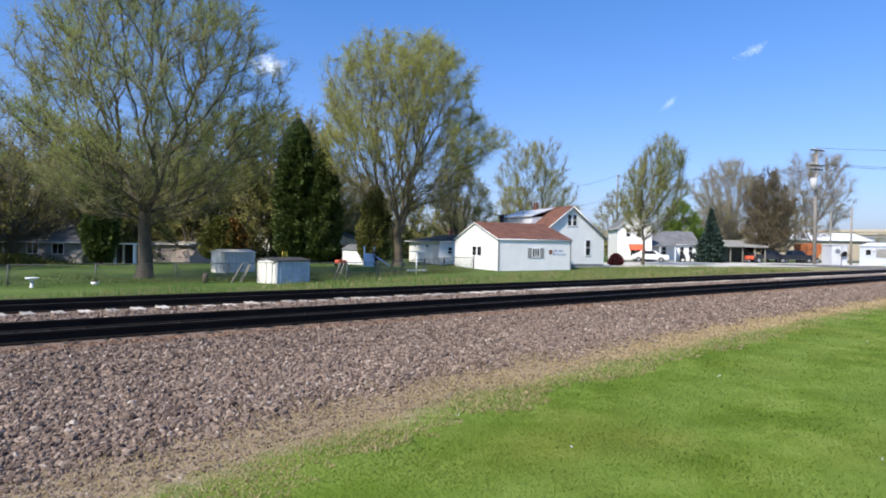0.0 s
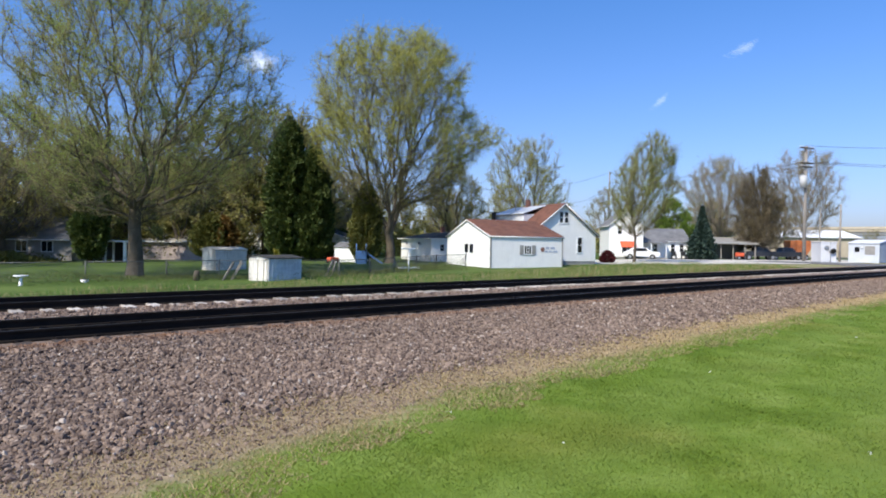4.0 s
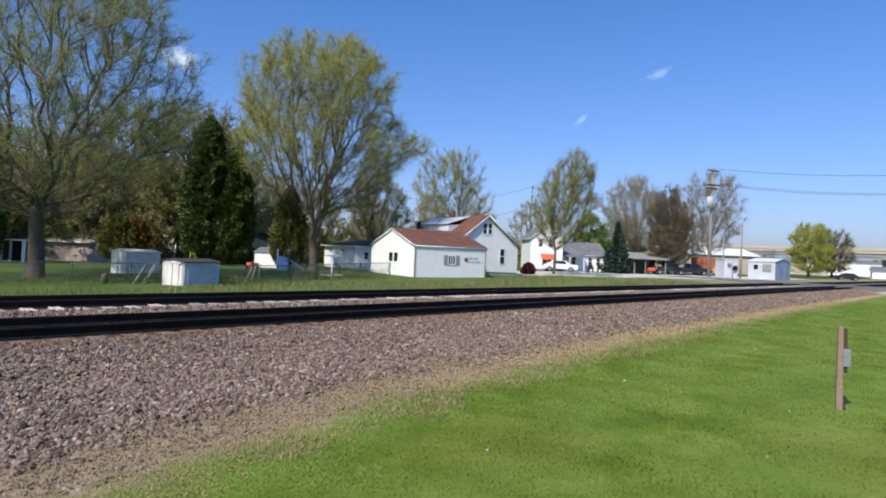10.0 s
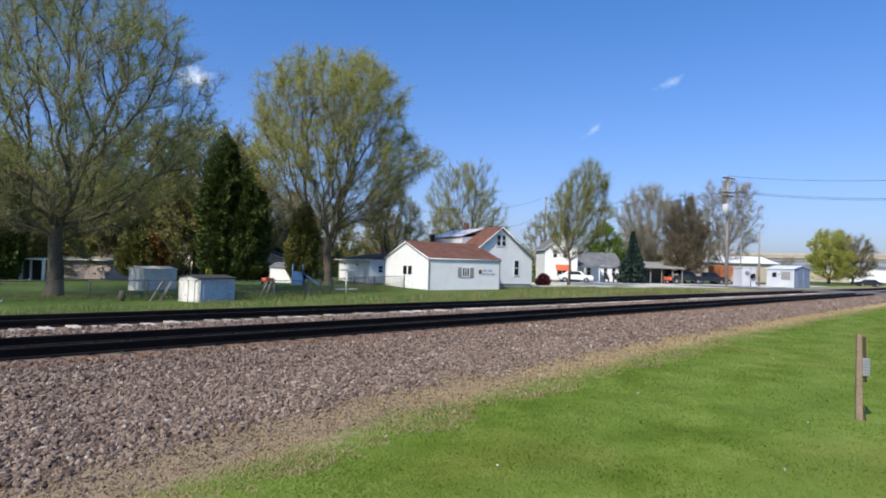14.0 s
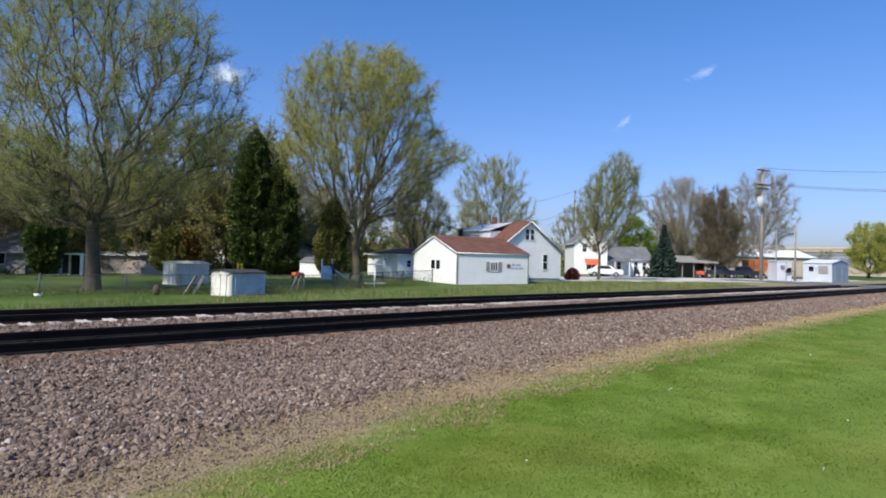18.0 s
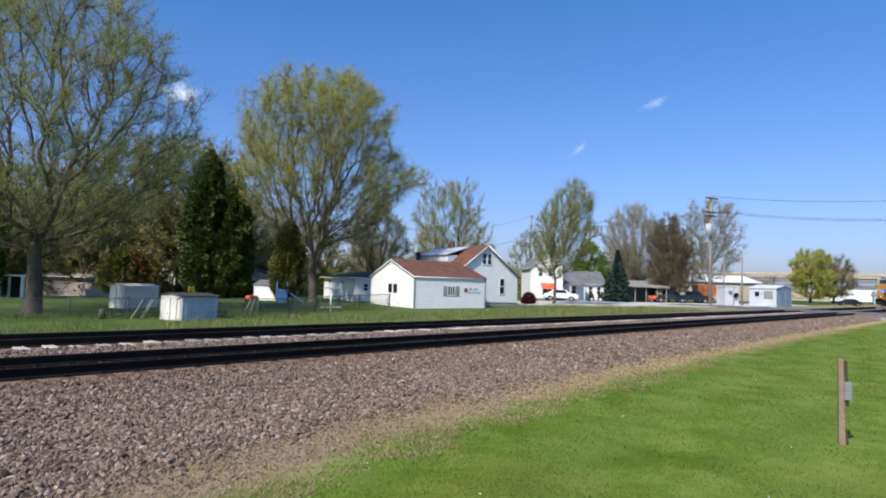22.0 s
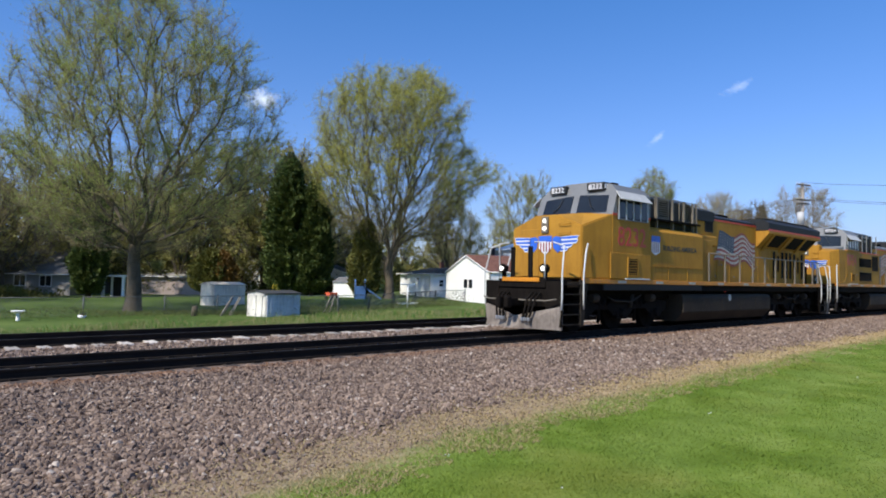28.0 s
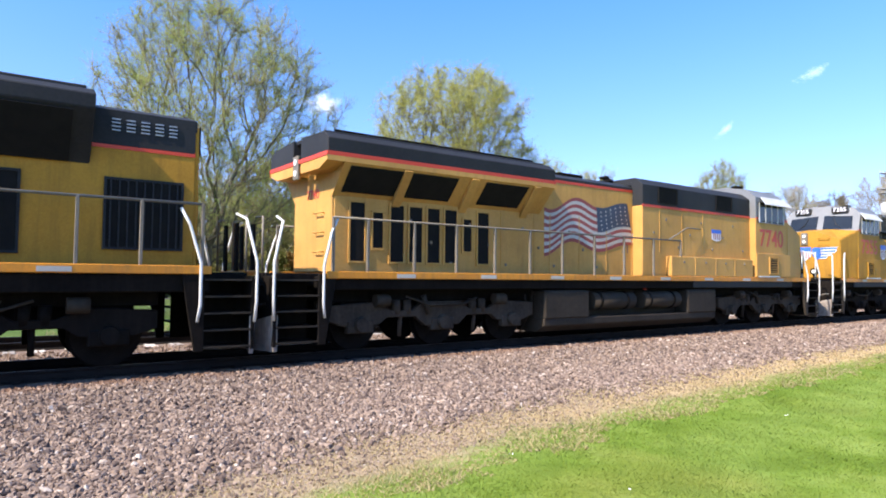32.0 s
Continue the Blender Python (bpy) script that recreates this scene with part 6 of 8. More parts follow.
M_GREYROOF = surface("dark_grey_loco_paint", (0.026, 0.027, 0.029), (0.016, 0.0165, 0.018), 0.6, 20, 0.7, 0, 0.08, streak=(0.03, 0.028, 0.025), streak_fac=0.4, spec=0.15)
M_GREYCAB = surface("light_grey_loco_paint", (0.18, 0.185, 0.19), (0.125, 0.13, 0.135), 0.5, 20, 0.7, 0, 0.08, streak=(0.12, 0.11, 0.10), streak_fac=0.3)
M_REDLINE = surface("red_stripe_paint", (0.62, 0.055, 0.02), (0.50, 0.04, 0.015), 0.5, 20, 1, 0, 0.0)
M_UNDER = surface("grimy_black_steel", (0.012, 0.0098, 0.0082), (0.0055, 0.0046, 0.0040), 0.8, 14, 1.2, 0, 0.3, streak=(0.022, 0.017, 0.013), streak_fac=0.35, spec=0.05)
M_DUSTY = surface("dusty_brown_steel", (0.060, 0.046, 0.034), (0.024, 0.019, 0.015), 0.8, 14, 1.2, 0, 0.3, streak=(0.09, 0.07, 0.05), streak_fac=0.4, spec=0.1)
M_TANK = surface("dusty_tank_steel", (0.044, 0.034, 0.024), (0.022, 0.0175, 0.0125), 0.75, 10, 0.8, 0, 0.15, streak=(0.03, 0.026, 0.022), streak_fac=0.5, spec=0.15)
M_PLOW = surface("scraped_plow_steel", (0.27, 0.225, 0.185), (0.14, 0.115, 0.095), 0.7, 10, 0.9, 0, 0.2, streak=(0.05, 0.04, 0.035), streak_fac=0.6)
M_RAILWHITE = surface("white_grab_rail", (0.60, 0.60, 0.58), (0.48, 0.48, 0.46), 0.5, 12, 1, 0, 0.0)
M_STANCHION = surface("grey_brown_handrail", (0.17, 0.145, 0.11), (0.11, 0.095, 0.075), 0.6, 12, 1, 0, 0.0)
M_VOID = surface("black_grille_mesh", (0.014, 0.013, 0.012), (0.008, 0.008, 0.008), 0.85, 60, 4, 0, 0.3, spec=0.1)
M_CABGLASS = surface("cab_window_glass", (0.018, 0.022, 0.028), (0.012, 0.015, 0.02), 0.06, 3, 0.6, 0, 0.0, spec=0.35)
M_FLAGRED = surface("flag_red_decal", (0.27, 0.045, 0.04), (0.20, 0.032, 0.03), 0.5, 20, 1.2, 0, 0.0)
M_FLAGWHITE = surface("flag_white_decal", (0.48, 0.44, 0.38), (0.34, 0.32, 0.29), 0.5, 20, 1.2, 0, 0.0)
M_FLAGBLUE = surface("flag_blue_decal", (0.03, 0.045, 0.08), (0.02, 0.03, 0.055), 0.5, 20, 1.2, 0, 0.0)
M_LOGOBLUE = surface("bright_blue_decal", (0.03, 0.13, 0.60), (0.025, 0.10, 0.46), 0.45, 20, 1.2, 0, 0.0)
M_LOGOWHITE = surface("white_decal", (0.78, 0.78, 0.80), (0.68, 0.68, 0.70), 0.45, 20, 1.2, 0, 0.0)
M_NUMRED = surface("red_number_decal", (0.50, 0.055, 0.025), (0.40, 0.04, 0.02), 0.5, 20, 1.2, 0, 0.0)
M_LAMP = glow("headlight_glow", (1.0, 0.95, 0.85), 1.4)
M_SEALED = glow("unlit_headlight_lens", (0.75, 0.75, 0.72), 0.0)


def lettered(name, body, material, parent, m, width, height):
    """Flat lettering fitted to a width and height, its lower left corner at m."""
    cu = bpy.data.curves.new(name, "FONT")
    cu.body, cu.extrude, cu.offset = body, 0.003, 0.012
    tmp = new(name, cu)
    bpy.context.view_layer.update()
    me = bpy.data.meshes.new_from_object(tmp.evaluated_get(bpy.context.evaluated_depsgraph_get()))
    bpy.data.objects.remove(tmp)
    co = np.array([v.co[:] for v in me.vertices])
    lo, hi = co.min(0), co.max(0)
    for v in me.vertices:
        v.co = ((v.co.x - lo[0]) / (hi[0] - lo[0]) * width, (v.co.y - lo[1]) / (hi[1] - lo[1]) * height, v.co.z)
    me.materials.clear()
    me.materials.append(material)
    ob = new(name, me)
    ob.parent, ob.matrix_basis = parent, m
    return ob


def side_pose(s, x, z, y):
    """Lettering on the side wall: s -1 is the side at y below 0."""
    return pose(x, s * y, z, 90, 0, 0) if s < 0 else pose(x, s * y, z, 90, 0, 180)


def sheet_strip(xs, lo, hi, y):
    bm = bmesh.new()
    a = [bm.verts.new((x, y, z)) for x, z in zip(xs, lo)]
    b = [bm.verts.new((x, y, z)) for x, z in zip(xs, hi)]
    for i in range(len(xs) - 1):
        bm.faces.new((a[i], a[i + 1], b[i + 1], b[i]))
    return bm


def waving_flag(parent, s, x0, x1, z0, z1, y):
    """A painted waving flag: thirteen stripes, a blue corner towards the front, small stars."""
    h = (z1 - z0)
    fl = part("flag", sheet_strip([x0 - 0.02, x0 + 0.02], [z0 + 0.05, z0 + 0.05], [z1 - 0.02, z1], s * (y + 0.004)), M_FLAGBLUE, parent, "waving striped flag decal")
    n = 22

    def wave(u, v):
        lean = 0.16 * h * (1 - v) * (1 - u) ** 2
        return (x0 + (x1 - x0) * u - lean * 2.2 * (1 - v), z0 + h * (0.10 + 0.80 * v) + 0.11 * h * math.sin(u * 10.5 + 0.5 + 0.8 * v) * (0.35 + u) - 0.10 * h * u * (1 - 0.3 * v) + 0.06 * h)
    for k in range(13):
        v0, v1 = 1 - (k + 1) / 13, 1 - k / 13
        bm = bmesh.new()
        ring = []
        for i in range(n + 1):
            u = i / n
            (xa, za), (xb, zb) = wave(u, v0), wave(u, v1)
            ring.append((bm.verts.new((xa, s * (y + 0.006), za)), bm.verts.new((xb, s * (y + 0.006), zb))))
        for a, b in zip(ring, ring[1:]):
            bm.faces.new((a[0], b[0], b[1], a[1]))
        part("stripe", bm, M_FLAGRED if k % 2 == 0 else M_FLAGWHITE, fl)
    bm = bmesh.new()
    ring = []
    for i in range(10):
        u = 0.40 * i / 9
        (xa, za), (xb, zb) = wave(u, 6 / 13 - 0.01), wave(u, 1.02)
        ring.append((bm.verts.new((xa, s * (y + 0.010), za)), bm.verts.new((xb, s * (y + 0.010), zb))))
    for a, b in zip(ring, ring[1:]):
        bm.faces.new((a[0], b[0], b[1], a[1]))
    part("canton", bm, M_FLAGBLUE, fl)
    bm = bmesh.new()
    for i in range(6):
        for j in range(5):
            px, pz = wave(0.035 + 0.062 * i, 0.52 + 0.1 * j)
            bmesh.ops.create_circle(bm, cap_ends=True, radius=0.028, segments=5, matrix=pose(px, s * (y + 0.013), pz, 90, 0, 0))
    part("stars", bm, M_FLAGWHITE, fl)["kind"] = "stuff"


def shield(parent, s, x, z, w, h, y):
    p = part("shield", bm_prism([(x, z + h), (x + w, z + h), (x + w, z + h * 0.14), (x + w / 2, z), (x, z + h * 0.14)], "y", s * (y + 0.003), s * (y + 0.008)), M_LOGOWHITE, parent, "small red, white and blue shield decal")
    part("chief", bm_prism([(x - 0.02, z + h * 1.02), (x + w + 0.02, z + h * 1.02), (x + w + 0.02, z + h * 0.70), (x - 0.02, z + h * 0.70)], "y", s * (y + 0.006), s * (y + 0.011)), M_LOGOBLUE, p)
    for k in range(4):
        xx = x + w * (0.1 + 0.22 * k)
        part("stripe", bm_box(xx, xx + w * 0.1, min(s * (y + 0.006), s * (y + 0.011)), max(s * (y + 0.006), s * (y + 0.011)), z + h * 0.13, z + h * 0.69), M_FLAGRED, p)


def slats(parent, x0, x1, z0, z1, y, s, n, frame_mat, vertical=False, name="grille"):
    """A dark grille in a frame, with slats."""
    a, b = sorted((s * (y - 0.02), s * (y + 0.012)))
    g = part(name, bm_box(x0, x1, a, b, z0, z1), M_VOID, parent, "black grille")
    a, b = sorted((s * y, s * (y + 0.03)))
    for q in ((x0 - 0.04, x1 + 0.04, z1, z1 + 0.04), (x0 - 0.04, x1 + 0.04, z0 - 0.04, z0), (x0 - 0.04, x0, z0, z1), (x1, x1 + 0.04, z0, z1)):
        part("frame", bm_box(q[0], q[1], a, b, q[2], q[3]), frame_mat, g)
    for k in range(n):
        t = (k + 0.5) / n
        if vertical:
            part("slat", bm_box(x0 + (x1 - x0) * t - 0.012, x0 + (x1 - x0) * t + 0.012, a, b - 0.008, z0, z1), frame_mat, g)
        else:
            part("slat", bm_box(x0, x1, a, b - 0.008, z0 + (z1 - z0) * t - 0.012, z0 + (z1 - z0) * t + 0.012), frame_mat, g)
    return g


WHEELSETS = []


def wheel_mesh():
    pieces = [bm_tube([(0, -0.95, 0), (0, 0.95, 0)], 0.09, 10)]
    for s in (-1, 1):
        pieces.append(bm_tube([(0, s * 0.70, 0), (0, s * 0.835, 0)], 0.53, 28, 0.52))
        pieces.append(bm_tube([(0, s * 0.68, 0), (0, s * 0.705, 0)], 0.56, 28))
        pieces.append(bm_tube([(0, s * 0.83, 0), (0, s * 0.90, 0)], 0.16, 12))
        for k in range(6):
            a = k * math.pi / 3
            pieces.append(bm_tube([(0.3 * math.cos(a), s * 0.834, 0.3 * math.sin(a)), (0.3 * math.cos(a), s * 0.85, 0.3 * math.sin(a))], 0.05, 6))
    bm = bm_join(*pieces)
    me = bpy.data.meshes.new("wheelset")
    bm.to_mesh(me)
    bm.free()
    me.materials.append(M_UNDER)
    return me


WHEEL_MESH = wheel_mesh()


def running_gear(loco, trucks, tank, reservoirs=False):
    gear = M_DUSTY if reservoirs else M_UNDER
    for cx in trucks:
        tk = part("truck", bm_box(cx - 2.3, cx + 2.3, -0.55, 0.55, 0.72, 1.05, 0.04), gear, loco, "grimy three-axle truck")
        for s in (-1, 1):
            y0, y1 = sorted((s * 0.98, s * 1.14))
            prof = [(-2.75, 0.62), (-2.75, 0.92), (-1.7, 0.98), (-1.3, 0.80), (-0.75, 0.80), (-0.5, 0.98), (0.5, 0.98), (0.75, 0.80), (1.3, 0.80), (1.7, 0.98), (2.75, 0.92), (2.75, 0.62), (2.4, 0.50), (1.6, 0.52),
                    (1.4, 0.66), (0.7, 0.66), (0.45, 0.46), (-0.45, 0.46), (-0.7, 0.66), (-1.4, 0.66), (-1.6, 0.52), (-2.4, 0.50)]
            part("side_frame", bm_prism([(cx + a, b) for a, b in prof], "y", y0, y1, 0.015), gear, tk)
            for ax in (-2.03, 0, 2.03):
                part("journal_box", bm_tube([(cx + ax, s * 1.10, 0.53), (cx + ax, s * 1.27, 0.53)], 0.17, 12, 0.14), gear, tk)
                part("pedestal", bm_box(cx + ax - 0.30, cx + ax + 0.30, min(s * 1.0, s * 1.17), max(s * 1.0, s * 1.17), 0.36, 0.62, 0.02), gear, tk)
            for ax in (-1.02, 1.02):
                for q in (-0.14, 0.14):
                    part("coil_spring", bm_tube([(cx + ax + q, s * 1.06, 0.72), (cx + ax + q, s * 1.06, 1.02)], 0.10, 9), gear, tk)
                part("brake_cylinder", bm_tube([(cx + ax * 1.55 - 0.16, s * 1.2, 1.02), (cx + ax * 1.55 + 0.16, s * 1.2, 1.02)], 0.13, 10), M_TANK, tk)
                part("brake_hanger", bm_tube([(cx + ax * 0.98, s * 1.0, 0.75), (cx + ax * 0.98, s * 0.95, 0.25)], 0.05, 6), gear, tk)
            part("damper", bm_tube([(cx + 0.4, s * 1.19, 0.72), (cx + 0.55, s * 1.19, 1.12)], 0.06, 8), M_TANK, tk)
            part("sand_pipe", bm_tube([(cx - 2.6, s * 1.0, 1.1), (cx - 2.75, s * 0.9, 0.5), (cx - 2.62, s * 0.78, 0.15)], 0.025, 5), gear, tk)
            part("air_hose", bm_tube([(cx - 0.9, s * 1.22, 1.05), (cx - 0.5, s * 1.25, 0.92), (cx + 0.4, s * 1.25, 0.90), (cx + 1.0, s * 1.22, 1.10)], 0.025, 5), M_TANK, tk)
        for ax in (-2.03, 0, 2.03):
            w = new("wheelset", WHEEL_MESH)
            w.parent = loco
            WHEELSETS.append((w, cx + ax))
    a, b = tank
    if reservoirs:
        prof = [(-1.42, 0.34), (-1.42, 0.52), (-1.0, 0.52), (-1.0, 1.2), (1.0, 1.2), (1.0, 0.52), (1.42, 0.52), (1.42, 0.34), (1.15, 0.18), (-1.15, 0.18)]
        tkb = part("fuel_tank", bm_prism(prof, "x", a, b, 0.02), M_TANK, loco, "dusty grey-brown fuel tank with air reservoirs")
        for s in (-1, 1):
            y0, y1 = sorted((s * 1.0, s * 1.45))
            part("tank_end", bm_box(a, a + 1.5, y0, y1, 0.5, 1.2, 0.04), M_TANK, tkb)
            part("tank_end", bm_box(b - 1.6, b, y0, y1, 0.5, 1.2, 0.04), M_TANK, tkb)
            for x in (a + 1.8, a + 3.9):
                part("air_reservoir", bm_tube([(x, s * 1.2, 0.92), (x + 1.7, s * 1.2, 0.92)], 0.24, 14), M_TANK, tkb)
                for q in (0.3, 1.4):
                    part("strap", bm_tube([(x + q, s * 1.2, 0.92), (x + q + 0.08, s * 1.2, 0.92)], 0.255, 14), M_UNDER, tkb)
    else:
        prof = [(-1.42, 0.50), (-1.42, 1.02), (-1.32, 1.14), (1.32, 1.14), (1.42, 1.02), (1.42, 0.50), (1.12, 0.17), (-1.12, 0.17)]
        tkb = part("fuel_tank", bm_prism(prof, "x", a, b, 0.025), M_TANK, loco, "dusty grey-brown fuel tank")
        for s in (-1, 1):
            y0, y1 = sorted((s * 1.40, s * 1.435))
            for k in range(1, 5):
                x = a + (b - a) * k / 5
                part("weld_seam", bm_box(x - 0.012, x + 0.012, min(s * 1.40, s * 1.426), max(s * 1.40, s * 1.426), 0.52, 1.0), M_TANK, tkb)
            part("filler_cap", bm_box(a + 3.5, a + 3.7, y0, y1 + 0.0, 0.88, 1.12, 0.01), M_GALV, tkb)
    for s in (-1, 1):
        part("brake_light", bm_tube([(a + 3.4, s * 1.3, 1.26), (a + 3.4, s * 1.36, 1.26)], 0.06, 8), M_REDLINE, loco)


def ends(loco, x_front, x_rear, paint):
    """Platforms, stairs, pilots, couplers and grab rails at both ends. x_front and x_rear are the outer faces of the platforms."""
    for d, xe in ((-1, x_front), (1, x_rear)):
        def X(a):
            return xe - d * a
        lo, hi = sorted((X(0), X(1.2)))
        part("end_platform", bm_box(lo, hi, -0.92, 0.92, 1.30, 1.56, 0.02), M_UNDER, loco)
        part("platform_edge", bm_box(min(X(0), X(-0.04)), max(X(0), X(-0.04)), -0.72, 0.72, 1.48, 1.60, 0.005), M_ORANGESILL, loco)
        part("end_sheet", bm_box(min(X(0.05), X(0.25)), max(X(0.05), X(0.25)), -1.0, 1.0, 0.75, 1.46, 0.03), M_UNDER, loco)
        # plow
        p0 = [(X(-0.40), 0.0, 0.14), (X(0.05), -1.45, 0.14), (X(0.12), -1.45, 0.14), (X(-0.3), 0.0, 0.14), (X(0.12), 1.45, 0.14), (X(0.05), 1.45, 0.14)]
        p1 = [(X(-0.30), 0.0, 0.48), (X(0.02), -1.45, 0.80), (X(0.12), -1.45, 0.80), (X(-0.18), 0.0, 0.48), (X(0.12), 1.45, 0.80), (X(0.02), 1.45, 0.80)]
        plow = bmesh.new()
        a, b = [plow.verts.new(p) for p in p0], [plow.verts.new(p) for p in p1]
        for i in range(6):
            plow.faces.new((a[i], a[(i + 1) % 6], b[(i + 1) % 6], b[i]))
        for r in (a, b):
            plow.faces.new((r[0], r[1], r[2], r[3]))
            plow.faces.new((r[0], r[3], r[4], r[5]))
        bmesh.ops.recalc_face_normals(plow, faces=plow.faces)
        part("plow", plow, M_PLOW, loco, "scraped grey-brown snow plow pilot")
        cpl = part("coupler", bm_box(min(X(0.1), X(-0.62)), max(X(0.1), X(-0.62)), -0.10, 0.10, 0.78, 1.0, 0.03), M_UNDER, loco)
        part("knuckle", bm_join(bm_box(min(X(-0.60), X(-0.92)), max(X(-0.60), X(-0.92)), 0.0, 0.17, 0.72, 1.06, 0.04), bm_box(min(X(-0.55), X(-0.80)), max(X(-0.55), X(-0.80)), -0.2, -0.04, 0.72, 1.06, 0.04)), M_UNDER, cpl)
        part("cut_lever", bm_tube([(X(-0.1), -1.4, 1.0), (X(-0.2), -1.1, 0.95), (X(-0.2), 1.1, 0.95), (X(-0.1), 1.4, 1.0)], 0.024, 6), M_STANCHION if d < 0 else M_UNDER, loco)
        for y in (-0.75, -0.6, -0.45, 0.45, 0.6, 0.75):
            part("air_hose", bm_tube([(X(0.0), y, 1.15), (X(-0.22), y, 1.0), (X(-0.30), y * 0.9, 0.62), (X(-0.34), y * 0.8, 0.42)], 0.035, 6), M_UNDER, loco)
            part("gladhand", bm_box(min(X(-0.29), X(-0.39)), max(X(-0.29), X(-0.39)), y * 0.8 - 0.05, y * 0.8 + 0.05, 0.36, 0.46, 0.015), M_GALV, loco, "grey hose coupling")
        for y0, y1 in ((-0.42, -0.26), (0.26, 0.42)):
            part("gate_plate", bm_box(min(X(0.0), X(0.05)), max(X(0.0), X(0.05)), y0, y1, 1.58, 2.50, 0.01), M_UNDER, loco, "dark gate plate")
        part("end_rail", bm_tube([(X(0.02), -0.88, 1.58), (X(0.02), -0.88, 2.62), (X(0.02), -0.5, 2.62)], 0.024, 6), M_RAILWHITE if d < 0 else M_STANCHION, loco)
        part("end_rail", bm_tube([(X(0.02), 0.88, 1.58), (X(0.02), 0.88, 2.62), (X(0.02), 0.5, 2.62)], 0.024, 6), M_RAILWHITE if d < 0 else M_STANCHION, loco)
        for s in (-1, 1):
            y0, y1 = sorted((s * 0.92, s * 1.46))
            lo, hi = sorted((X(0.10), X(0.90)))
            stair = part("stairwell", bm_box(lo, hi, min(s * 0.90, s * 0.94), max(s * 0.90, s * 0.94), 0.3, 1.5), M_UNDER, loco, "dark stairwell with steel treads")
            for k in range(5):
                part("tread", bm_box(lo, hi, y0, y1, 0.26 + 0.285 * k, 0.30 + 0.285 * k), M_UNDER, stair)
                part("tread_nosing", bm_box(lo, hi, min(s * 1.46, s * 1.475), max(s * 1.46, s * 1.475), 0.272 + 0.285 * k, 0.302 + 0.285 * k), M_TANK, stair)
            prof = [(X(0.90), 0.22), (X(0.90), 1.55), (X(1.28), 1.55), (X(1.05), 0.22)]
            part("stair_panel", bm_prism(prof, "y", min(s * 1.40, s * 1.48), max(s * 1.40, s * 1.48), 0.01), M_TANK if d < 0 else M_UNDER, stair, "dusty panel beside the steps")
            part("stair_panel", bm_box(min(X(0.03), X(0.10)), max(X(0.03), X(0.10)), y0, y1, 0.22, 1.5, 0.01), M_UNDER, stair)
            part("grab_rail", bm_tube([(X(0.04), s * 1.47, 0.70), (X(0.02), s * 1.50, 1.05), (X(0.02), s * 1.50, 1.75), (X(0.20), s * 1.42, 2.50), (X(0.24), s * 1.0, 2.62)], 0.026, 6), M_RAILWHITE, loco, "white grab rail")
            part("grab_rail", bm_tube([(X(1.02), s * 1.50, 0.72), (X(0.98), s * 1.52, 1.0), (X(0.98), s * 1.52, 1.70), (X(1.16), s * 1.46, 2.35), (X(1.30), s * 1.42, 2.62)], 0.026, 6), M_RAILWHITE, loco, "white grab rail")


def handrails(loco, xs, s, y=1.44, z0=1.58, z1=2.64):
    part("hand_rail", bm_tube([(x, s * y, z1) for x in (xs[0], (xs[0] + xs[-1]) / 2, xs[-1])], 0.024, 6), M_STANCHION, loco)
    for x in xs:
        part("stanchion", bm_box(x - 0.025, x + 0.025, min(s * (y - 0.03), s * (y + 0.03)), max(s * (y - 0.03), s * (y + 0.03)), z0 - 0.1, z1, 0.006), M_STANCHION, loco)


def wing_emblem(loco, x, half):
    """Blue wings in white outline with a striped shield on the nose."""
    em = part("nose_emblem", bm_prism([(-0.24, 2.86), (0.24, 2.86), (0.24, 2.50), (0, 2.30), (-0.24, 2.50)], "x", x - 0.012, x - 0.004), M_LOGOWHITE, loco, "blue winged emblem on the nose")
    part("chief", bm_box(x - 0.017, x - 0.008, -0.25, 0.25, 2.70, 2.88), M_LOGOBLUE, em)
    for k in range(4):
        part("stripe", bm_box(x - 0.017, x - 0.008, -0.19 + k * 0.11, -0.14 + k * 0.11, 2.40, 2.68), M_FLAGRED, em)
    for s in (-1, 1):
        a = 0.28
        part("wing_shoulder", bm_prism([(s * a, 2.80), (s * (a + 0.12), 2.86), (s * (a + 0.34), 2.83), (s * (a + 0.34), 2.46), (s * (a + 0.2), 2.36), (s * (a + 0.04), 2.50)], "x", x - 0.016, x - 0.008), M_LOGOBLUE, em)
        for k in range(4):
            z = 2.84 - k * 0.115
            w = half - (0.0, 0.02, 0.2, 0.36)[k]
            rise = 0.02
            part("feather_edge", bm_prism([(s * (a + 0.3), z), (s * w, z + rise), (s * (w - 0.09), z - 0.10), (s * (a + 0.3), z - 0.105)], "x", x - 0.012, x - 0.004), M_LOGOWHITE, em)
            part("feather", bm_prism([(s * (a + 0.3), z - 0.012), (s * (w - 0.03), z + rise - 0.016), (s * (w - 0.09), z - 0.068), (s * (a + 0.3), z - 0.078)], "x", x - 0.016, x - 0.008), M_LOGOBLUE, em)


def headlight_pair(loco, x, y, z, lamp, d=-1, name="headlight"):
    h = part(name, bm_box(min(x, x - 0.05 * -d), max(x, x - 0.05 * -d), y - 0.13, y + 0.13, z - 0.25, z + 0.25, 0.01), M_STANCHION, loco)
    for q in (-0.115, 0.115):
        part("lens", bm_tube([(x + d * 0.045, y, z + q), (x + d * 0.065, y, z + q)], 0.062, 14), lamp, h)


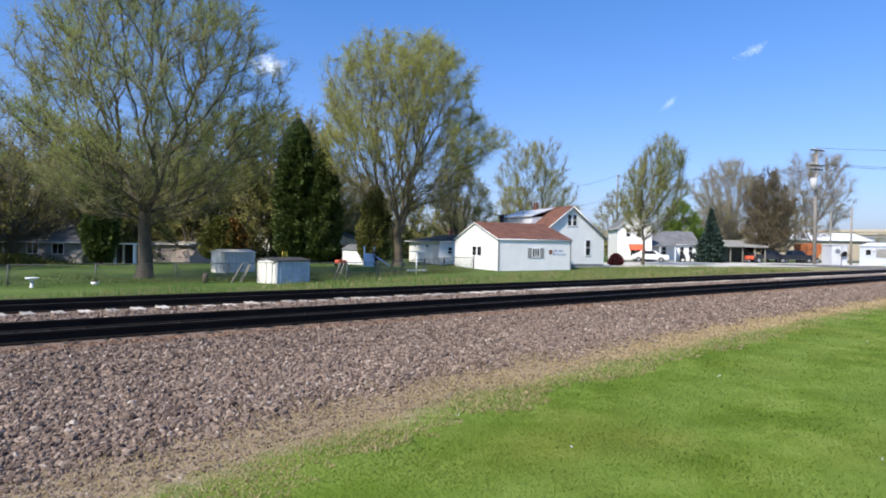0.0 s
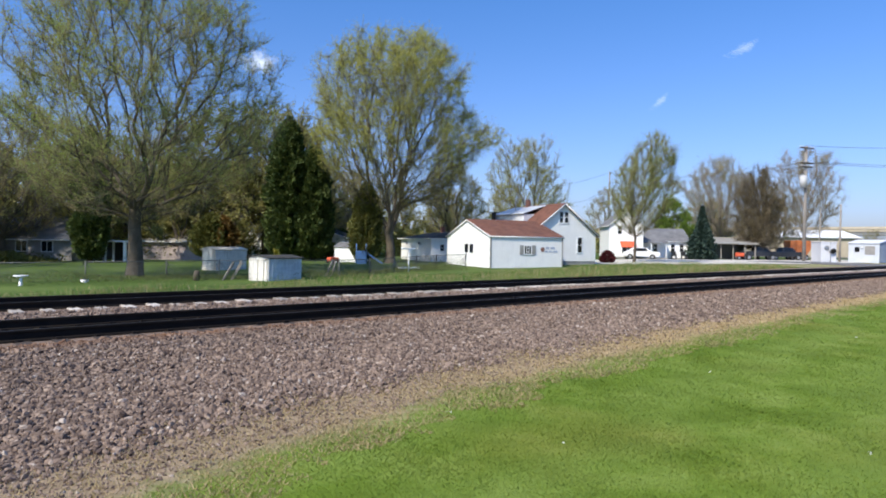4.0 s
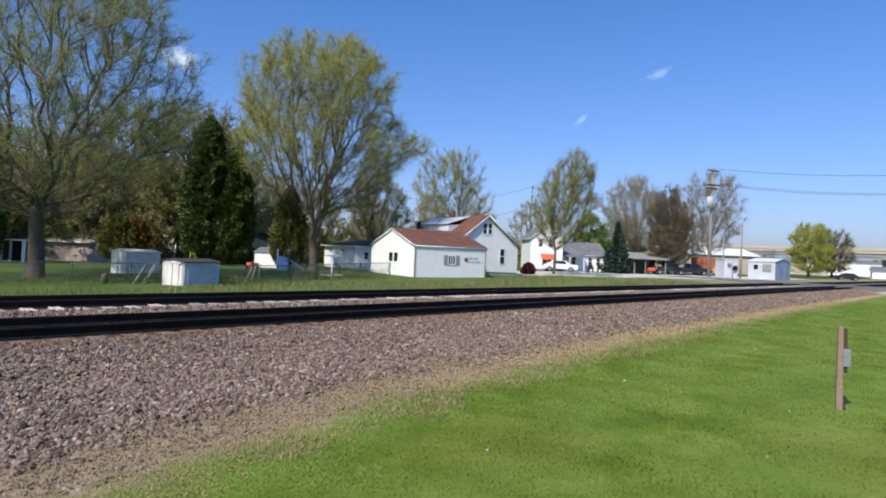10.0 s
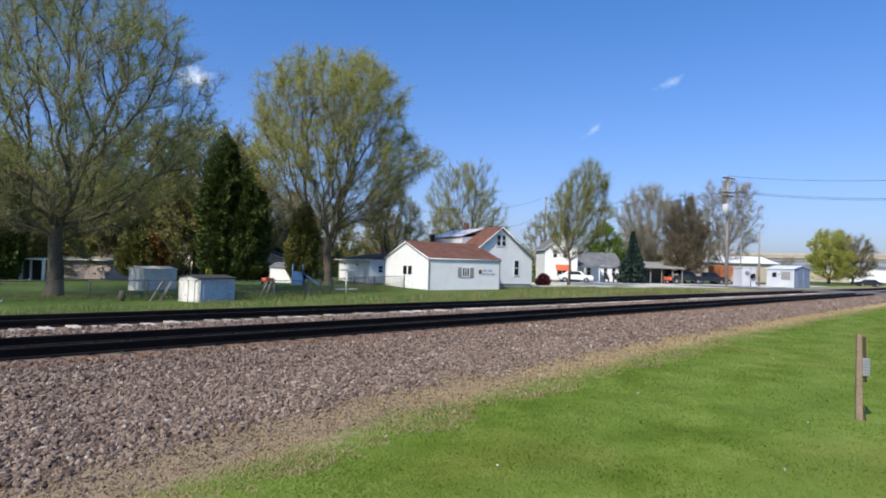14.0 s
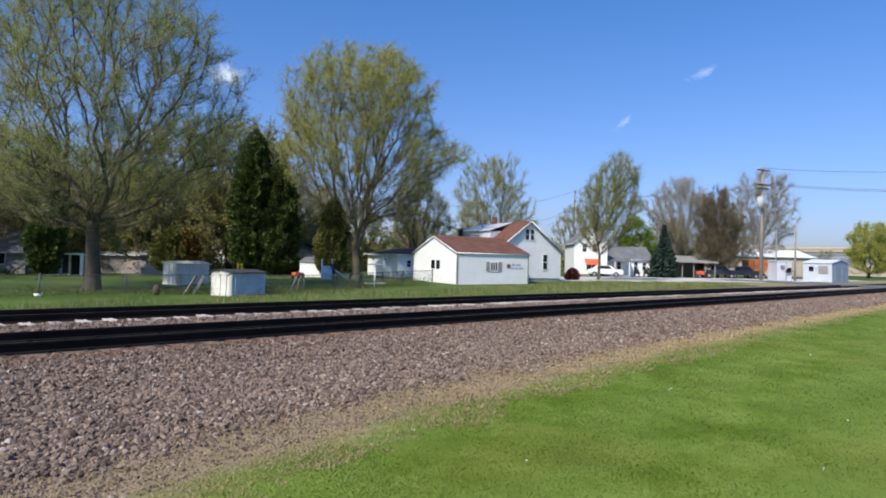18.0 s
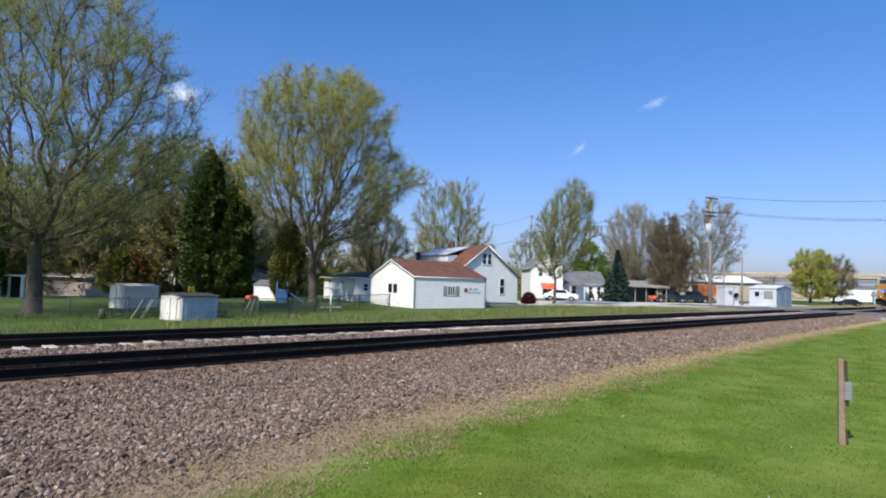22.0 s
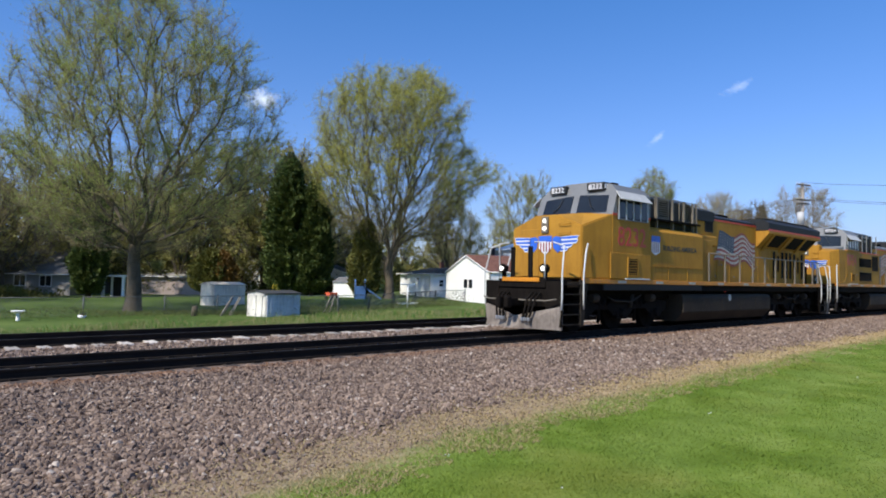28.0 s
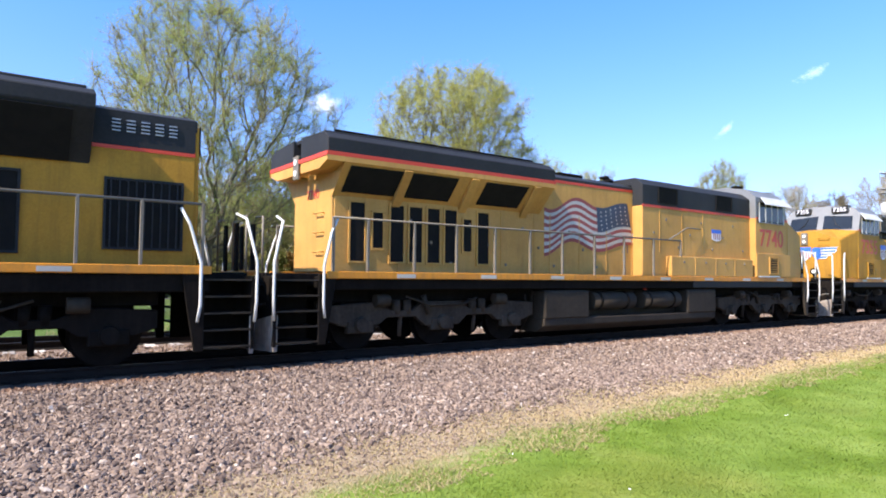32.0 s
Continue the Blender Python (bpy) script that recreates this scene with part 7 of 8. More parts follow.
def front_lights(loco, x, lamp):
    for s in (-1, 1):
        d = part("ditch_light", bm_tube([(x + 0.06, s * 0.80, 1.86), (x - 0.10, s * 0.80, 1.86)], 0.13, 14, 0.14), M_UNDER, loco)
        part("lens", bm_tube([(x - 0.10, s * 0.80, 1.86), (x - 0.12, s * 0.80, 1.86)], 0.07, 14), lamp, d)
        part("lamp_bracket", bm_box(x - 0.03, x + 0.05, s * 0.80 - 0.05, s * 0.80 + 0.05, 1.56, 1.76), M_UNDER, d)
    headlight_pair(loco, 0.0 - 0.05, 0.0, 3.22, lamp)


def cab_windows(loco, s, x0, x1, z0, z1, n):
    y = 1.5
    c = part("cab_window", bm_box(x0 - 0.05, x1 + 0.05, min(s * (y - 0.01), s * (y + 0.02)), max(s * (y - 0.01), s * (y + 0.02)), z0 - 0.05, z1 + 0.05, 0.008), M_UNDER, loco, "row of dark cab side windows in pale frames")
    w = (x1 - x0) / n
    for k in range(n):
        part("pane", bm_box(x0 + k * w + 0.035, x0 + (k + 1) * w - 0.035, min(s * (y + 0.012), s * (y + 0.026)), max(s * (y + 0.012), s * (y + 0.026)), z0 + 0.02, z1 - 0.02), M_CABGLASS, c)
    for k in range(n + 1):
        part("window_bar", bm_box(x0 + k * w - 0.022, x0 + k * w + 0.022, min(s * (y + 0.014), s * (y + 0.034)), max(s * (y + 0.014), s * (y + 0.034)), z0 - 0.04, z1 + 0.03), M_RAILWHITE, c)
    part("window_bar", bm_box(x0 - 0.02, x1 + 0.02, min(s * (y + 0.014), s * (y + 0.032)), max(s * (y + 0.014), s * (y + 0.032)), z0 - 0.05, z0 - 0.01), M_GREYCAB, c)
    part("sunshade", bm_loft([(x0 - 0.1, s * 1.50, z1 + 0.24), (x1 - 0.15, s * 1.50, z1 + 0.24), (x1 - 0.05, s * 1.74, z1 - 0.04), (x0 - 0.2, s * 1.74, z1 - 0.04)],
                             [(x0 - 0.1, s * 1.48, z1 + 0.22), (x1 - 0.15, s * 1.48, z1 + 0.22), (x1 - 0.05, s * 1.72, z1 - 0.06), (x0 - 0.2, s * 1.72, z1 - 0.06)]), M_CAN, c, "pale grey sunshade awning")


def cab_top(loco, x0, x1, number, z_low=3.58):
    """Grey upper cab with a raked front, two windshields and number boards."""
    ring = [(-1.5, z_low), (-1.5, 4.28), (-1.22, 4.56), (-0.5, 4.70), (0.5, 4.70), (1.22, 4.56), (1.5, 4.28), (1.5, z_low)]
    def rake(z):
        return x0 + (z - z_low) / (4.70 - z_low) * 0.40
    part("cab_top", bm_loft([(rake(z), y, z) for y, z in ring], [(x1, y, z) for y, z in ring]), M_GREYCAB, loco, "light grey upper cab")
    for s in (-1, 1):
        y0, y1 = s * 0.12, s * 1.26
        q = [(rake(3.66) - 0.012, y0, 3.66), (rake(3.66) - 0.012, y1, 3.66), (rake(4.20) - 0.012, y1 * 0.97, 4.20), (rake(4.28) - 0.012, y0, 4.28)]
        wsh = part("windshield", bm_loft(q, [(a + 0.02, b, c) for a, b, c in q]), M_CABGLASS, loco, "dark blue-grey windshield")
        part("wiper", bm_tube([(rake(4.18) - 0.04, s * 0.5, 4.2), (rake(3.9) - 0.04, s * 0.62, 3.9), (rake(3.72) - 0.03, s * 0.8, 3.76)], 0.012, 4), M_BLACK, wsh)
        nb = part("number_board", bm_box(rake(4.46) - 0.14, rake(4.46) + 0.2, min(s * 0.42, s * 1.06), max(s * 0.42, s * 1.06), 4.38, 4.63, 0.012), M_BLACK, loco, "black number board with white digits")
        ym = s * 0.74 + 0.25
        lettered("digits", number, M_LOGOWHITE, nb, pose(rake(4.46) - 0.144, ym, 4.42, 90, 0, -90), 0.50, 0.17)
        ym2 = s * 1.064
        lettered("digits", number, M_LOGOWHITE, nb, side_pose(s, rake(4.46) - 0.10 if s < 0 else rake(4.46) + 0.18, 4.44, abs(ym2)), 0.26, 0.13)
        part("red_line", bm_box(x0, x1, min(s * 1.497, s * 1.508), max(s * 1.497, s * 1.508), z_low - 0.03, z_low + 0.035), M_REDLINE, loco)
    for x, y in ((x0 + 0.9, 0.3), (x0 + 1.3, -0.5), (x0 + 1.5, 0.6)):
        part("roof_antenna", bm_box(x, x + 0.35, y - 0.15, y + 0.15, 4.66, 4.78, 0.03), M_UNDER, loco)


def rivets(parent, s, y, pts, mat):
    """Door latches and small fittings."""
    for x, z in pts:
        part("latch", bm_box(x - 0.03, x + 0.03, min(s * y, s * (y + 0.03)), max(s * y, s * (y + 0.03)), z - 0.035, z + 0.035, 0.008), mat, parent)


def seams(parent, s, y, xs, z0, z1, mat):
    for x in xs:
        part("door_edge", bm_box(x - 0.012, x + 0.012, min(s * y, s * (y + 0.012)), max(s * y, s * (y + 0.012)), z0, z1), mat, parent)


def catwalk_cabinet(lo, s, paint):
    """Electrical cabinet with the blower screens and their catwalk above it."""
    prof = [(s * 0.9, 1.6), (s * 1.49, 1.6), (s * 1.49, 3.20), (s * 1.30, 3.36), (s * 0.9, 3.42)]
    cab = part("equipment_cabinet", bm_prism(prof, "x", 3.42, 7.05, 0.012), paint, lo, "yellow electrical cabinet behind the cab")
    part("cabinet_ledge", bm_box(3.42, 7.05, min(s * 1.49, s * 1.515), max(s * 1.49, s * 1.515), 2.04, 2.08), paint, cab)
    seams(cab, s, 1.49, (4.6, 5.9), 1.62, 2.03, paint)
    shield(lo, s, 3.52, 2.42, 0.50, 0.62, 1.49)
    lettered("slogan", "BUILDING AMERICA", M_BLACK, lo, side_pose(s, 4.25 if s < 0 else 6.55, 2.60, 1.494), 2.3, 0.17)
    for x in (4.35, 6.0):
        slats(lo, x, x + 0.85, 3.74, 4.34, 1.12, s, 8, M_STANCHION)
    for x in (3.6, 4.25, 5.3, 6.1, 6.75, 7.0):
        part("catwalk_post", bm_box(x - 0.03, x + 0.03, min(s * 1.20, s * 1.28), max(s * 1.20, s * 1.28), 3.30, 4.42), M_STANCHION, lo)
    part("catwalk_rail", bm_tube([(3.5, s * 1.24, 4.42), (7.05, s * 1.24, 4.40)], 0.018, 5), M_STANCHION, lo)
    part("catwalk", bm_box(3.45, 7.05, min(s * 1.1, s * 1.40), max(s * 1.1, s * 1.40), 3.60, 3.66), M_UNDER, lo)


def flush_cabinet(lo, s, paint):
    """Wide hood section that reaches from the cab to the engine, grey above a red line, with low lockers on the walkway."""
    part("upper_side", bm_prism([(s * 0.9, 3.60), (s * 1.30, 3.60), (s * 1.30, 4.20), (s * 1.05, 4.40), (s * 0.9, 4.40)], "x", 3.42, 9.2, 0.012), M_GREYROOF, lo, "dark grey upper hood")
    part("upper_body", bm_box(3.42, 9.2, min(s * 0.9, s * 1.29), max(s * 0.9, s * 1.29), 1.60, 3.598, 0.012), paint, lo, "faded yellow hood side")
    part("upper_line", bm_box(3.42, 9.2, min(s * 1.288, s * 1.308), max(s * 1.288, s * 1.308), 3.57, 3.64), M_REDLINE, lo)
    for x in (4.6, 7.6):
        slats(lo, x, x + 0.85, 3.76, 4.15, 1.302, s, 6, M_VOID)
    locker = part("low_locker", bm_box(3.6, 8.1, min(s * 1.28, s * 1.48), max(s * 1.28, s * 1.48), 1.60, 2.18, 0.015), paint, lo, "low yellow locker on the walkway")
    seams(locker, s, 1.48, (4.7, 5.8, 6.9), 1.64, 2.14, paint)
    rivets(locker, s, 1.48, [(4.15, 2.02), (5.25, 2.02), (6.35, 2.02), (7.5, 2.02)], M_STANCHION)
    part("hand_rail", bm_tube([(8.2, s * 1.44, 2.64), (7.2, s * 1.40, 3.05), (6.4, s * 1.34, 3.05)], 0.02, 6), M_STANCHION, lo)
    shield(lo, s, 5.2, 2.72, 0.5, 0.36, 1.29)
    seams(lo, s, 1.29, (6.2, 7.3, 8.4), 2.3, 3.5, paint)
    rivets(lo, s, 1.29, [(3.9 + 0.6 * k, 2.45 + 0.8 * ((k * 5) % 3) / 2) for k in range(9)], M_STANCHION)


def es_locomotive(number, label, paint, lamp, reservoirs=False, emblem=True):
    """Diesel with radiator wings wider than the hood. x 0 is the nose, z 0 the rail top, the front towards lower x."""
    lo = thing("diesel_locomotive", Matrix(), label, "locomotive", "locomotives of the train")
    part("underframe", bm_box(-0.15, 19.0, -1.42, 1.42, 1.24, 1.50, 0.02), M_UNDER, lo)
    part("centre_sill", bm_box(0.2, 18.6, -0.9, 0.9, 0.98, 1.26, 0.02), M_UNDER, lo)
    for s in (-1, 1):
        part("sill_stripe", bm_box(-0.15, 19.0, min(s * 1.42, s * 1.50), max(s * 1.42, s * 1.50), 1.46, 1.60, 0.01), M_ORANGESILL, lo, "orange-yellow walkway sill")
        part("skirt", bm_box(0.9, 7.0, min(s * 1.40, s * 1.47), max(s * 1.40, s * 1.47), 1.26, 1.46, 0.01), M_GREYROOF, lo)
    nose_f = [(-1.34, 1.60), (-1.34, 3.14), (-0.42, 3.52), (0.42, 3.52), (1.34, 3.14), (1.34, 1.60)]
    nose_b = [(-1.49, 1.60), (-1.49, 3.58), (-0.42, 3.68), (0.42, 3.68), (1.49, 3.58), (1.49, 1.60)]
    nb = bm_loft([(-0.04, y, z) for y, z in nose_f], [(1.28, y, z) for y, z in nose_b])
    bmesh.ops.bevel(nb, geom=nb.edges[:], offset=0.03, segments=2, affect="EDGES")
    nose = part("nose", nb, paint, lo, "angular yellow nose")
    part("nose_door", bm_box(-0.06, -0.03, 0.25, 0.95, 1.64, 3.1, 0.01), paint, nose)
    for z in (2.95, 3.22):
        part("grab_iron", bm_tube([(-0.05, -0.55, z), (-0.12, -0.55, z), (-0.12, -0.95, z), (-0.05, -0.95, z)], 0.014, 5), paint, nose)
    if emblem:
        wing_emblem(lo, -0.05, 1.26)
    front_lights(lo, -1.02, lamp)
    part("cab", bm_box(1.28, 3.42, -1.495, 1.495, 1.60, 3.58, 0.015), paint, lo, "yellow lower cab")
    cab_top(lo, 1.28, 3.42, number)
    for s in (-1, 1):
        cab_windows(lo, s, 1.58, 3.22, 3.48, 4.08, 4)
        lettered("road_number", number, M_NUMRED, lo, side_pose(s, 1.58 if s < 0 else 3.16, 2.63, 1.499), 1.58, 0.60)
        part("step_box", bm_box(1.16, 3.42, min(s * 1.49, s * 1.53), max(s * 1.49, s * 1.53), 1.62, 2.40, 0.01), paint, lo)
        slats(lo, 2.08, 2.60, 1.75, 2.24, 1.535, s, 6, paint, name="cab_vent")
        part("step_edge", bm_box(1.95, 3.3, min(s * 1.50, s * 1.56), max(s * 1.50, s * 1.56), 1.60, 1.64), M_RAILWHITE, lo)
        (flush_cabinet if reservoirs else catwalk_cabinet)(lo, s, paint)
        # engine hood sides
        hs = part("hood_side", bm_box(7.05, 18.6, min(s * 0.90, s * 0.95), max(s * 0.90, s * 0.95), 1.58, 4.02, 0.008), paint, lo, "yellow engine hood side")
        part("roof_line", bm_box(9.22 if reservoirs else 7.05, 12.9, min(s * 0.948, s * 0.958), max(s * 0.948, s * 0.958), 3.98, 4.05), M_REDLINE, hs)
        if not reservoirs:
            slats(hs, 8.3, 8.85, 3.55, 4.0, 0.955, s, 5, M_GREYROOF)
            part("intake_box", bm_box(7.1, 8.2, min(s * 0.94, s * 1.30), max(s * 0.94, s * 1.30), 1.58, 3.15, 0.02), paint, hs)
            part("intake_hood", bm_box(7.75, 8.95, min(s * 0.94, s * 1.12), max(s * 0.94, s * 1.12), 2.95, 3.35, 0.05), paint, hs)
        seams(hs, s, 0.95, (9.25, 10.35, 11.45, 12.55, 13.1, 14.2, 17.1, 17.9), 1.62, 3.15, paint)
        rivets(hs, s, 0.95, [(9.1 + 0.55 * k, 1.82 + 0.9 * ((k * 7) % 3) / 2) for k in range(15)], M_STANCHION)
        waving_flag(lo, s, 9.45, 12.75, 2.18, 3.62, 0.955)
        for k in range(8):
            x0, short = 14.6 + 0.475 * k, k in (1, 6)
            slats(hs, x0 + 0.04 * short, x0 + 0.33 - 0.05 * short, 2.10 if short else 1.82, 2.84 if short else 3.02, 0.955, s, 0, paint, True, "louvre_door")
        # radiator wing
        wing = [(s * 1.495, 3.84), (s * 1.495, 4.16), (s * 1.30, 4.30), (s * 0.2, 4.36), (s * 0.2, 3.84)]
        rw = part("radiator_wing", bm_prism(wing, "x", 12.9, 19.02, 0.012), M_GREYROOF, lo, "wide dark grey radiator wing with a red line")
        part("wing_underside", bm_prism([(s * 0.93, 3.10), (s * 1.49, 3.72), (s * 1.49, 3.838), (s * 0.2, 3.838), (s * 0.2, 3.10)], "x", 12.92, 18.66, 0.008), paint, rw, "yellow slanted underside of the wing")
        part("wing_tail", bm_prism([(s * 0.2, 3.60), (s * 1.10, 3.60), (s * 1.49, 3.74), (s * 1.49, 3.838), (s * 0.2, 3.838)], "x", 18.66, 19.02, 0.008), paint, rw)
        part("wing_line", bm_box(12.88, 19.04, min(s * 1.494, s * 1.503), max(s * 1.494, s * 1.503), 3.82, 3.90), M_REDLINE, rw)
        part("wing_lip", bm_box(12.88, 19.04, min(s * 1.494, s * 1.502), max(s * 1.494, s * 1.502), 3.72, 3.82), paint, rw)
        for x0, x1 in ((13.75, 15.05), (15.85, 17.1), (17.25, 18.5)):
            q = [(x0, s * 1.02, 3.21), (x1, s * 1.02, 3.21), (x1, s * 1.45, 3.67), (x0, s * 1.45, 3.67)]
            part("radiator_screen", bm_loft([(a, b + s * 0.012, c - 0.012) for a, b, c in q], [(a, b - s * 0.02, c + 0.02) for a, b, c in q]), M_VOID, rw, "black radiator screen")
        for x in (13.5, 15.4, 17.18):
            q = [(x - 0.1, s * 0.94, 3.02), (x + 0.1, s * 0.94, 3.02), (x + 0.1, s * 1.48, 3.71), (x - 0.1, s * 1.48, 3.71)]
            part("wing_strut", bm_loft([(a, b + s * 0.03, c - 0.03) for a, b, c in q], [(a, b - s * 0.02, c + 0.02) for a, b, c in q]), paint, rw)
        handrails(lo, [7.6, 8.9, 10.2, 11.4, 12.6, 13.7, 14.8, 15.9, 17.0, 18.1, 18.85], s)
    for s in (-1, 1):
        for k in range(8):
            part("reflector", bm_box(1.6 + 2.2 * k, 2.05 + 2.2 * k, min(s * 1.499, s * 1.506), max(s * 1.499, s * 1.506), 1.48, 1.56), M_FLAGWHITE, lo)
    part("hood", bm_box(7.05, 18.6, -0.92, 0.92, 1.58, 4.0, 0.02), paint, lo)
    part("hood_roof", bm_prism([(-0.955, 4.02), (-0.955, 4.12), (-0.6, 4.27), (0.6, 4.27), (0.955, 4.12), (0.955, 4.02)], "x", 7.0, 12.95, 0.01), M_GREYROOF, lo, "dark grey hood roof")
    part("blower_housing", bm_prism([(-1.0, 4.2), (-1.0, 4.42), (1.0, 4.42), (1.0, 4.2)], "x", 3.42, 9.15, 0.015) if reservoirs else bm_prism([(-1.12, 3.42), (-1.12, 4.36), (-0.8, 4.50), (0.8, 4.50), (1.12, 4.36), (1.12, 3.42)], "x", 3.42, 7.05, 0.015), M_GREYROOF, lo, "dark grey blower housing")
    part("dynamic_brake_box", bm_prism([(-1.0, 3.9), (-1.0, 4.30), (-0.7, 4.42), (0.7, 4.42), (1.0, 4.30), (1.0, 3.9)], "x", 7.05, 8.95, 0.012), M_GREYROOF, lo)
    part("exhaust", bm_box(10.6, 11.6, -0.35, 0.35, 4.25, 4.42, 0.03), M_UNDER, lo)
    part("horn", bm_join(*[bm_tube([(9.5, y, 4.38 + z), (9.15, y, 4.40 + z)], 0.03, 8, 0.09) for y, z in ((-0.15, 0), (0, 0.12), (0.15, 0))]), M_UNDER, lo)
    part("wing_roof", bm_box(13.0, 18.95, -1.2, 1.2, 4.26, 4.36, 0.02), M_GREYROOF, lo)
    part("roof_grating", bm_join(*[bm_box(13.3, 18.7, y - 0.02, y + 0.02, 4.36, 4.42) for y in (-1.1, -0.8, -0.5, 0.5, 0.8, 1.1)]), M_UNDER, lo)
    part("hood_end", bm_box(18.58, 18.66, -0.93, 0.93, 1.58, 4.1, 0.02), paint, lo)
    part("wing_end_line", bm_box(19.02, 19.035, -1.49, 1.49, 3.82, 3.90), M_REDLINE, lo)
    headlight_pair(lo, 19.0, -0.0, 3.75, M_SEALED, 1, "rear_headlight")
    lettered("rear_number", number, M_NUMRED, lo, pose(18.665, -0.25, 3.12, 90, 0, 90), 0.6, 0.2)
    for z in (2.0, 2.4, 2.8):
        part("grab_iron", bm_tube([(18.66, 0.6, z), (18.74, 0.6, z), (18.74, 0.25, z), (18.66, 0.25, z)], 0.014, 5), paint, lo)
    ends(lo, -1.15, 20.05, paint)
    running_gear(lo, (2.35, 16.05), (5.75, 13.2), reservoirs)
    return lo


def sd_locomotive(number, label, paint, lamp):
    """Diesel with a flared radiator at the rear of a narrow hood."""
    lo = thing("diesel_locomotive", Matrix(), label, "locomotive", "locomotives of the train")
    part("underframe", bm_box(-0.15, 19.5, -1.42, 1.42, 1.22, 1.52, 0.02), M_UNDER, lo)
    part("centre_sill", bm_box(0.2, 18.8, -0.9, 0.9, 0.98, 1.24, 0.02), M_UNDER, lo)
    for s in (-1, 1):
        part("sill_stripe", bm_box(-0.15, 19.5, min(s * 1.42, s * 1.50), max(s * 1.42, s * 1.50), 1.52, 1.66, 0.01), M_ORANGESILL, lo, "orange-brown walkway sill")
    nf = [(-1.22, 1.64), (-1.22, 3.30), (-0.3, 3.36), (0.3, 3.36), (1.22, 3.30), (1.22, 1.64)]
    nbk = [(-1.49, 1.64), (-1.49, 3.42), (-0.3, 3.56), (0.3, 3.56), (1.49, 3.42), (1.49, 1.64)]
    b1 = bm_loft([(-0.28, y, z) for y, z in nf], [(0.30, y, z) for y, z in nbk])
    bmesh.ops.bevel(b1, geom=b1.edges[:], offset=0.025, segments=2, affect="EDGES")
    part("nose", b1, paint, lo, "blunt yellow nose")
    part("nose_side", bm_box(0.28, 1.32, -1.49, 1.49, 1.64, 3.44, 0.02), paint, lo)
    part("nose_top", bm_loft([(0.1, -1.15, 3.40), (0.1, 1.15, 3.40), (0.1, 1.15, 3.36), (0.1, -1.15, 3.36)], [(1.35, -1.40, 3.62), (1.35, 1.40, 3.62), (1.35, 1.40, 3.36), (1.35, -1.40, 3.36)]), M_GREYCAB, lo, "grey anti-glare nose top")
    part("headlight_housing", bm_box(-0.30, 0.15, -0.75, 0.10, 2.9, 3.66, 0.04), paint, lo)
    headlight_pair(lo, -0.30, -0.12, 3.38, M_SEALED)
    for z in (2.95, 3.25):
        part("grab_iron", bm_tube([(-0.29, -0.45, z), (-0.36, -0.45, z), (-0.36, -0.72, z), (-0.29, -0.72, z)], 0.014, 5), paint, lo)
    wing_emblem(lo, -0.295, 1.15)
    for s in (-1, 1):
        d = part("ditch_light", bm_tube([(-0.90, s * 0.80, 1.86), (-1.06, s * 0.80, 1.86)], 0.13, 14, 0.14), M_UNDER, lo)
        part("lens", bm_tube([(-1.06, s * 0.80, 1.86), (-1.08, s * 0.80, 1.86)], 0.07, 14), M_SEALED, d)
        part("lamp_bracket", bm_box(-1.0, -0.92, s * 0.80 - 0.05, s * 0.80 + 0.05, 1.56, 1.76), M_UNDER, d)
    part("cab", bm_box(1.32, 3.55, -1.495, 1.495, 1.64, 3.46, 0.015), paint, lo, "yellow lower cab")
    cab_top(lo, 1.30, 3.50, number, 3.46)
    for s in (-1, 1):
        cab_windows(lo, s, 1.55, 3.25, 3.58, 4.04, 4)
        lettered("road_number", number, M_NUMRED, lo, side_pose(s, 1.55 if s < 0 else 3.07, 2.64, 1.499), 1.52, 0.60)
        part("window_ledge", bm_box(1.35, 3.5, min(s * 1.49, s * 1.56), max(s * 1.49, s * 1.56), 3.40, 3.47, 0.01), paint, lo)
        part("panel_edge", bm_tube([(0.35, s * 1.497, 1.72), (1.0, s * 1.497, 1.72), (1.75, s * 1.497, 2.42), (3.45, s * 1.497, 2.42)], 0.018, 4), paint, lo)
        slats(lo, 2.2, 2.75, 1.85, 2.2, 1.50, s, 5, paint, name="cab_vent")
        part("step_edge", bm_box(1.75, 3.1, min(s * 1.50, s * 1.57), max(s * 1.50, s * 1.57), 1.64, 1.68), M_RAILWHITE, lo)
        rivets(lo, s, 1.497, [(1.95, 2.1), (3.0, 2.15), (3.2, 2.15)], M_STANCHION)
        eq = part("equipment_cabinet", bm_box(3.55, 7.45, min(s * 0.9, s * 1.47), max(s * 0.9, s * 1.47), 1.64, 3.42, 0.015), paint, lo, "yellow side cabinet with black grilles")
        slats(eq, 3.70, 5.72, 2.66, 3.06, 1.475, s, 26, M_VOID, True)
        slats(eq, 3.70, 5.72, 1.88, 2.28, 1.475, s, 26, M_VOID, True)
        slats(eq, 6.0, 7.05, 2.48, 3.24, 1.475, s, 14, M_VOID, True)
        for z in (2.48, 1.78, 3.1):
            part("cabinet_ledge", bm_box(3.58, 5.85, min(s * 1.47, s * 1.50), max(s * 1.47, s * 1.50), z, z + 0.045), paint, eq)
        rivets(eq, s, 1.47, [(4.0, 3.28), (5.8, 3.28), (4.0, 2.38), (5.8, 2.38), (6.9, 2.1)], M_STANCHION)
        part("red_line", bm_box(3.5, 7.45, min(s * 1.47, s * 1.482), max(s * 1.47, s * 1.482), 3.39, 3.45), M_REDLINE, eq)
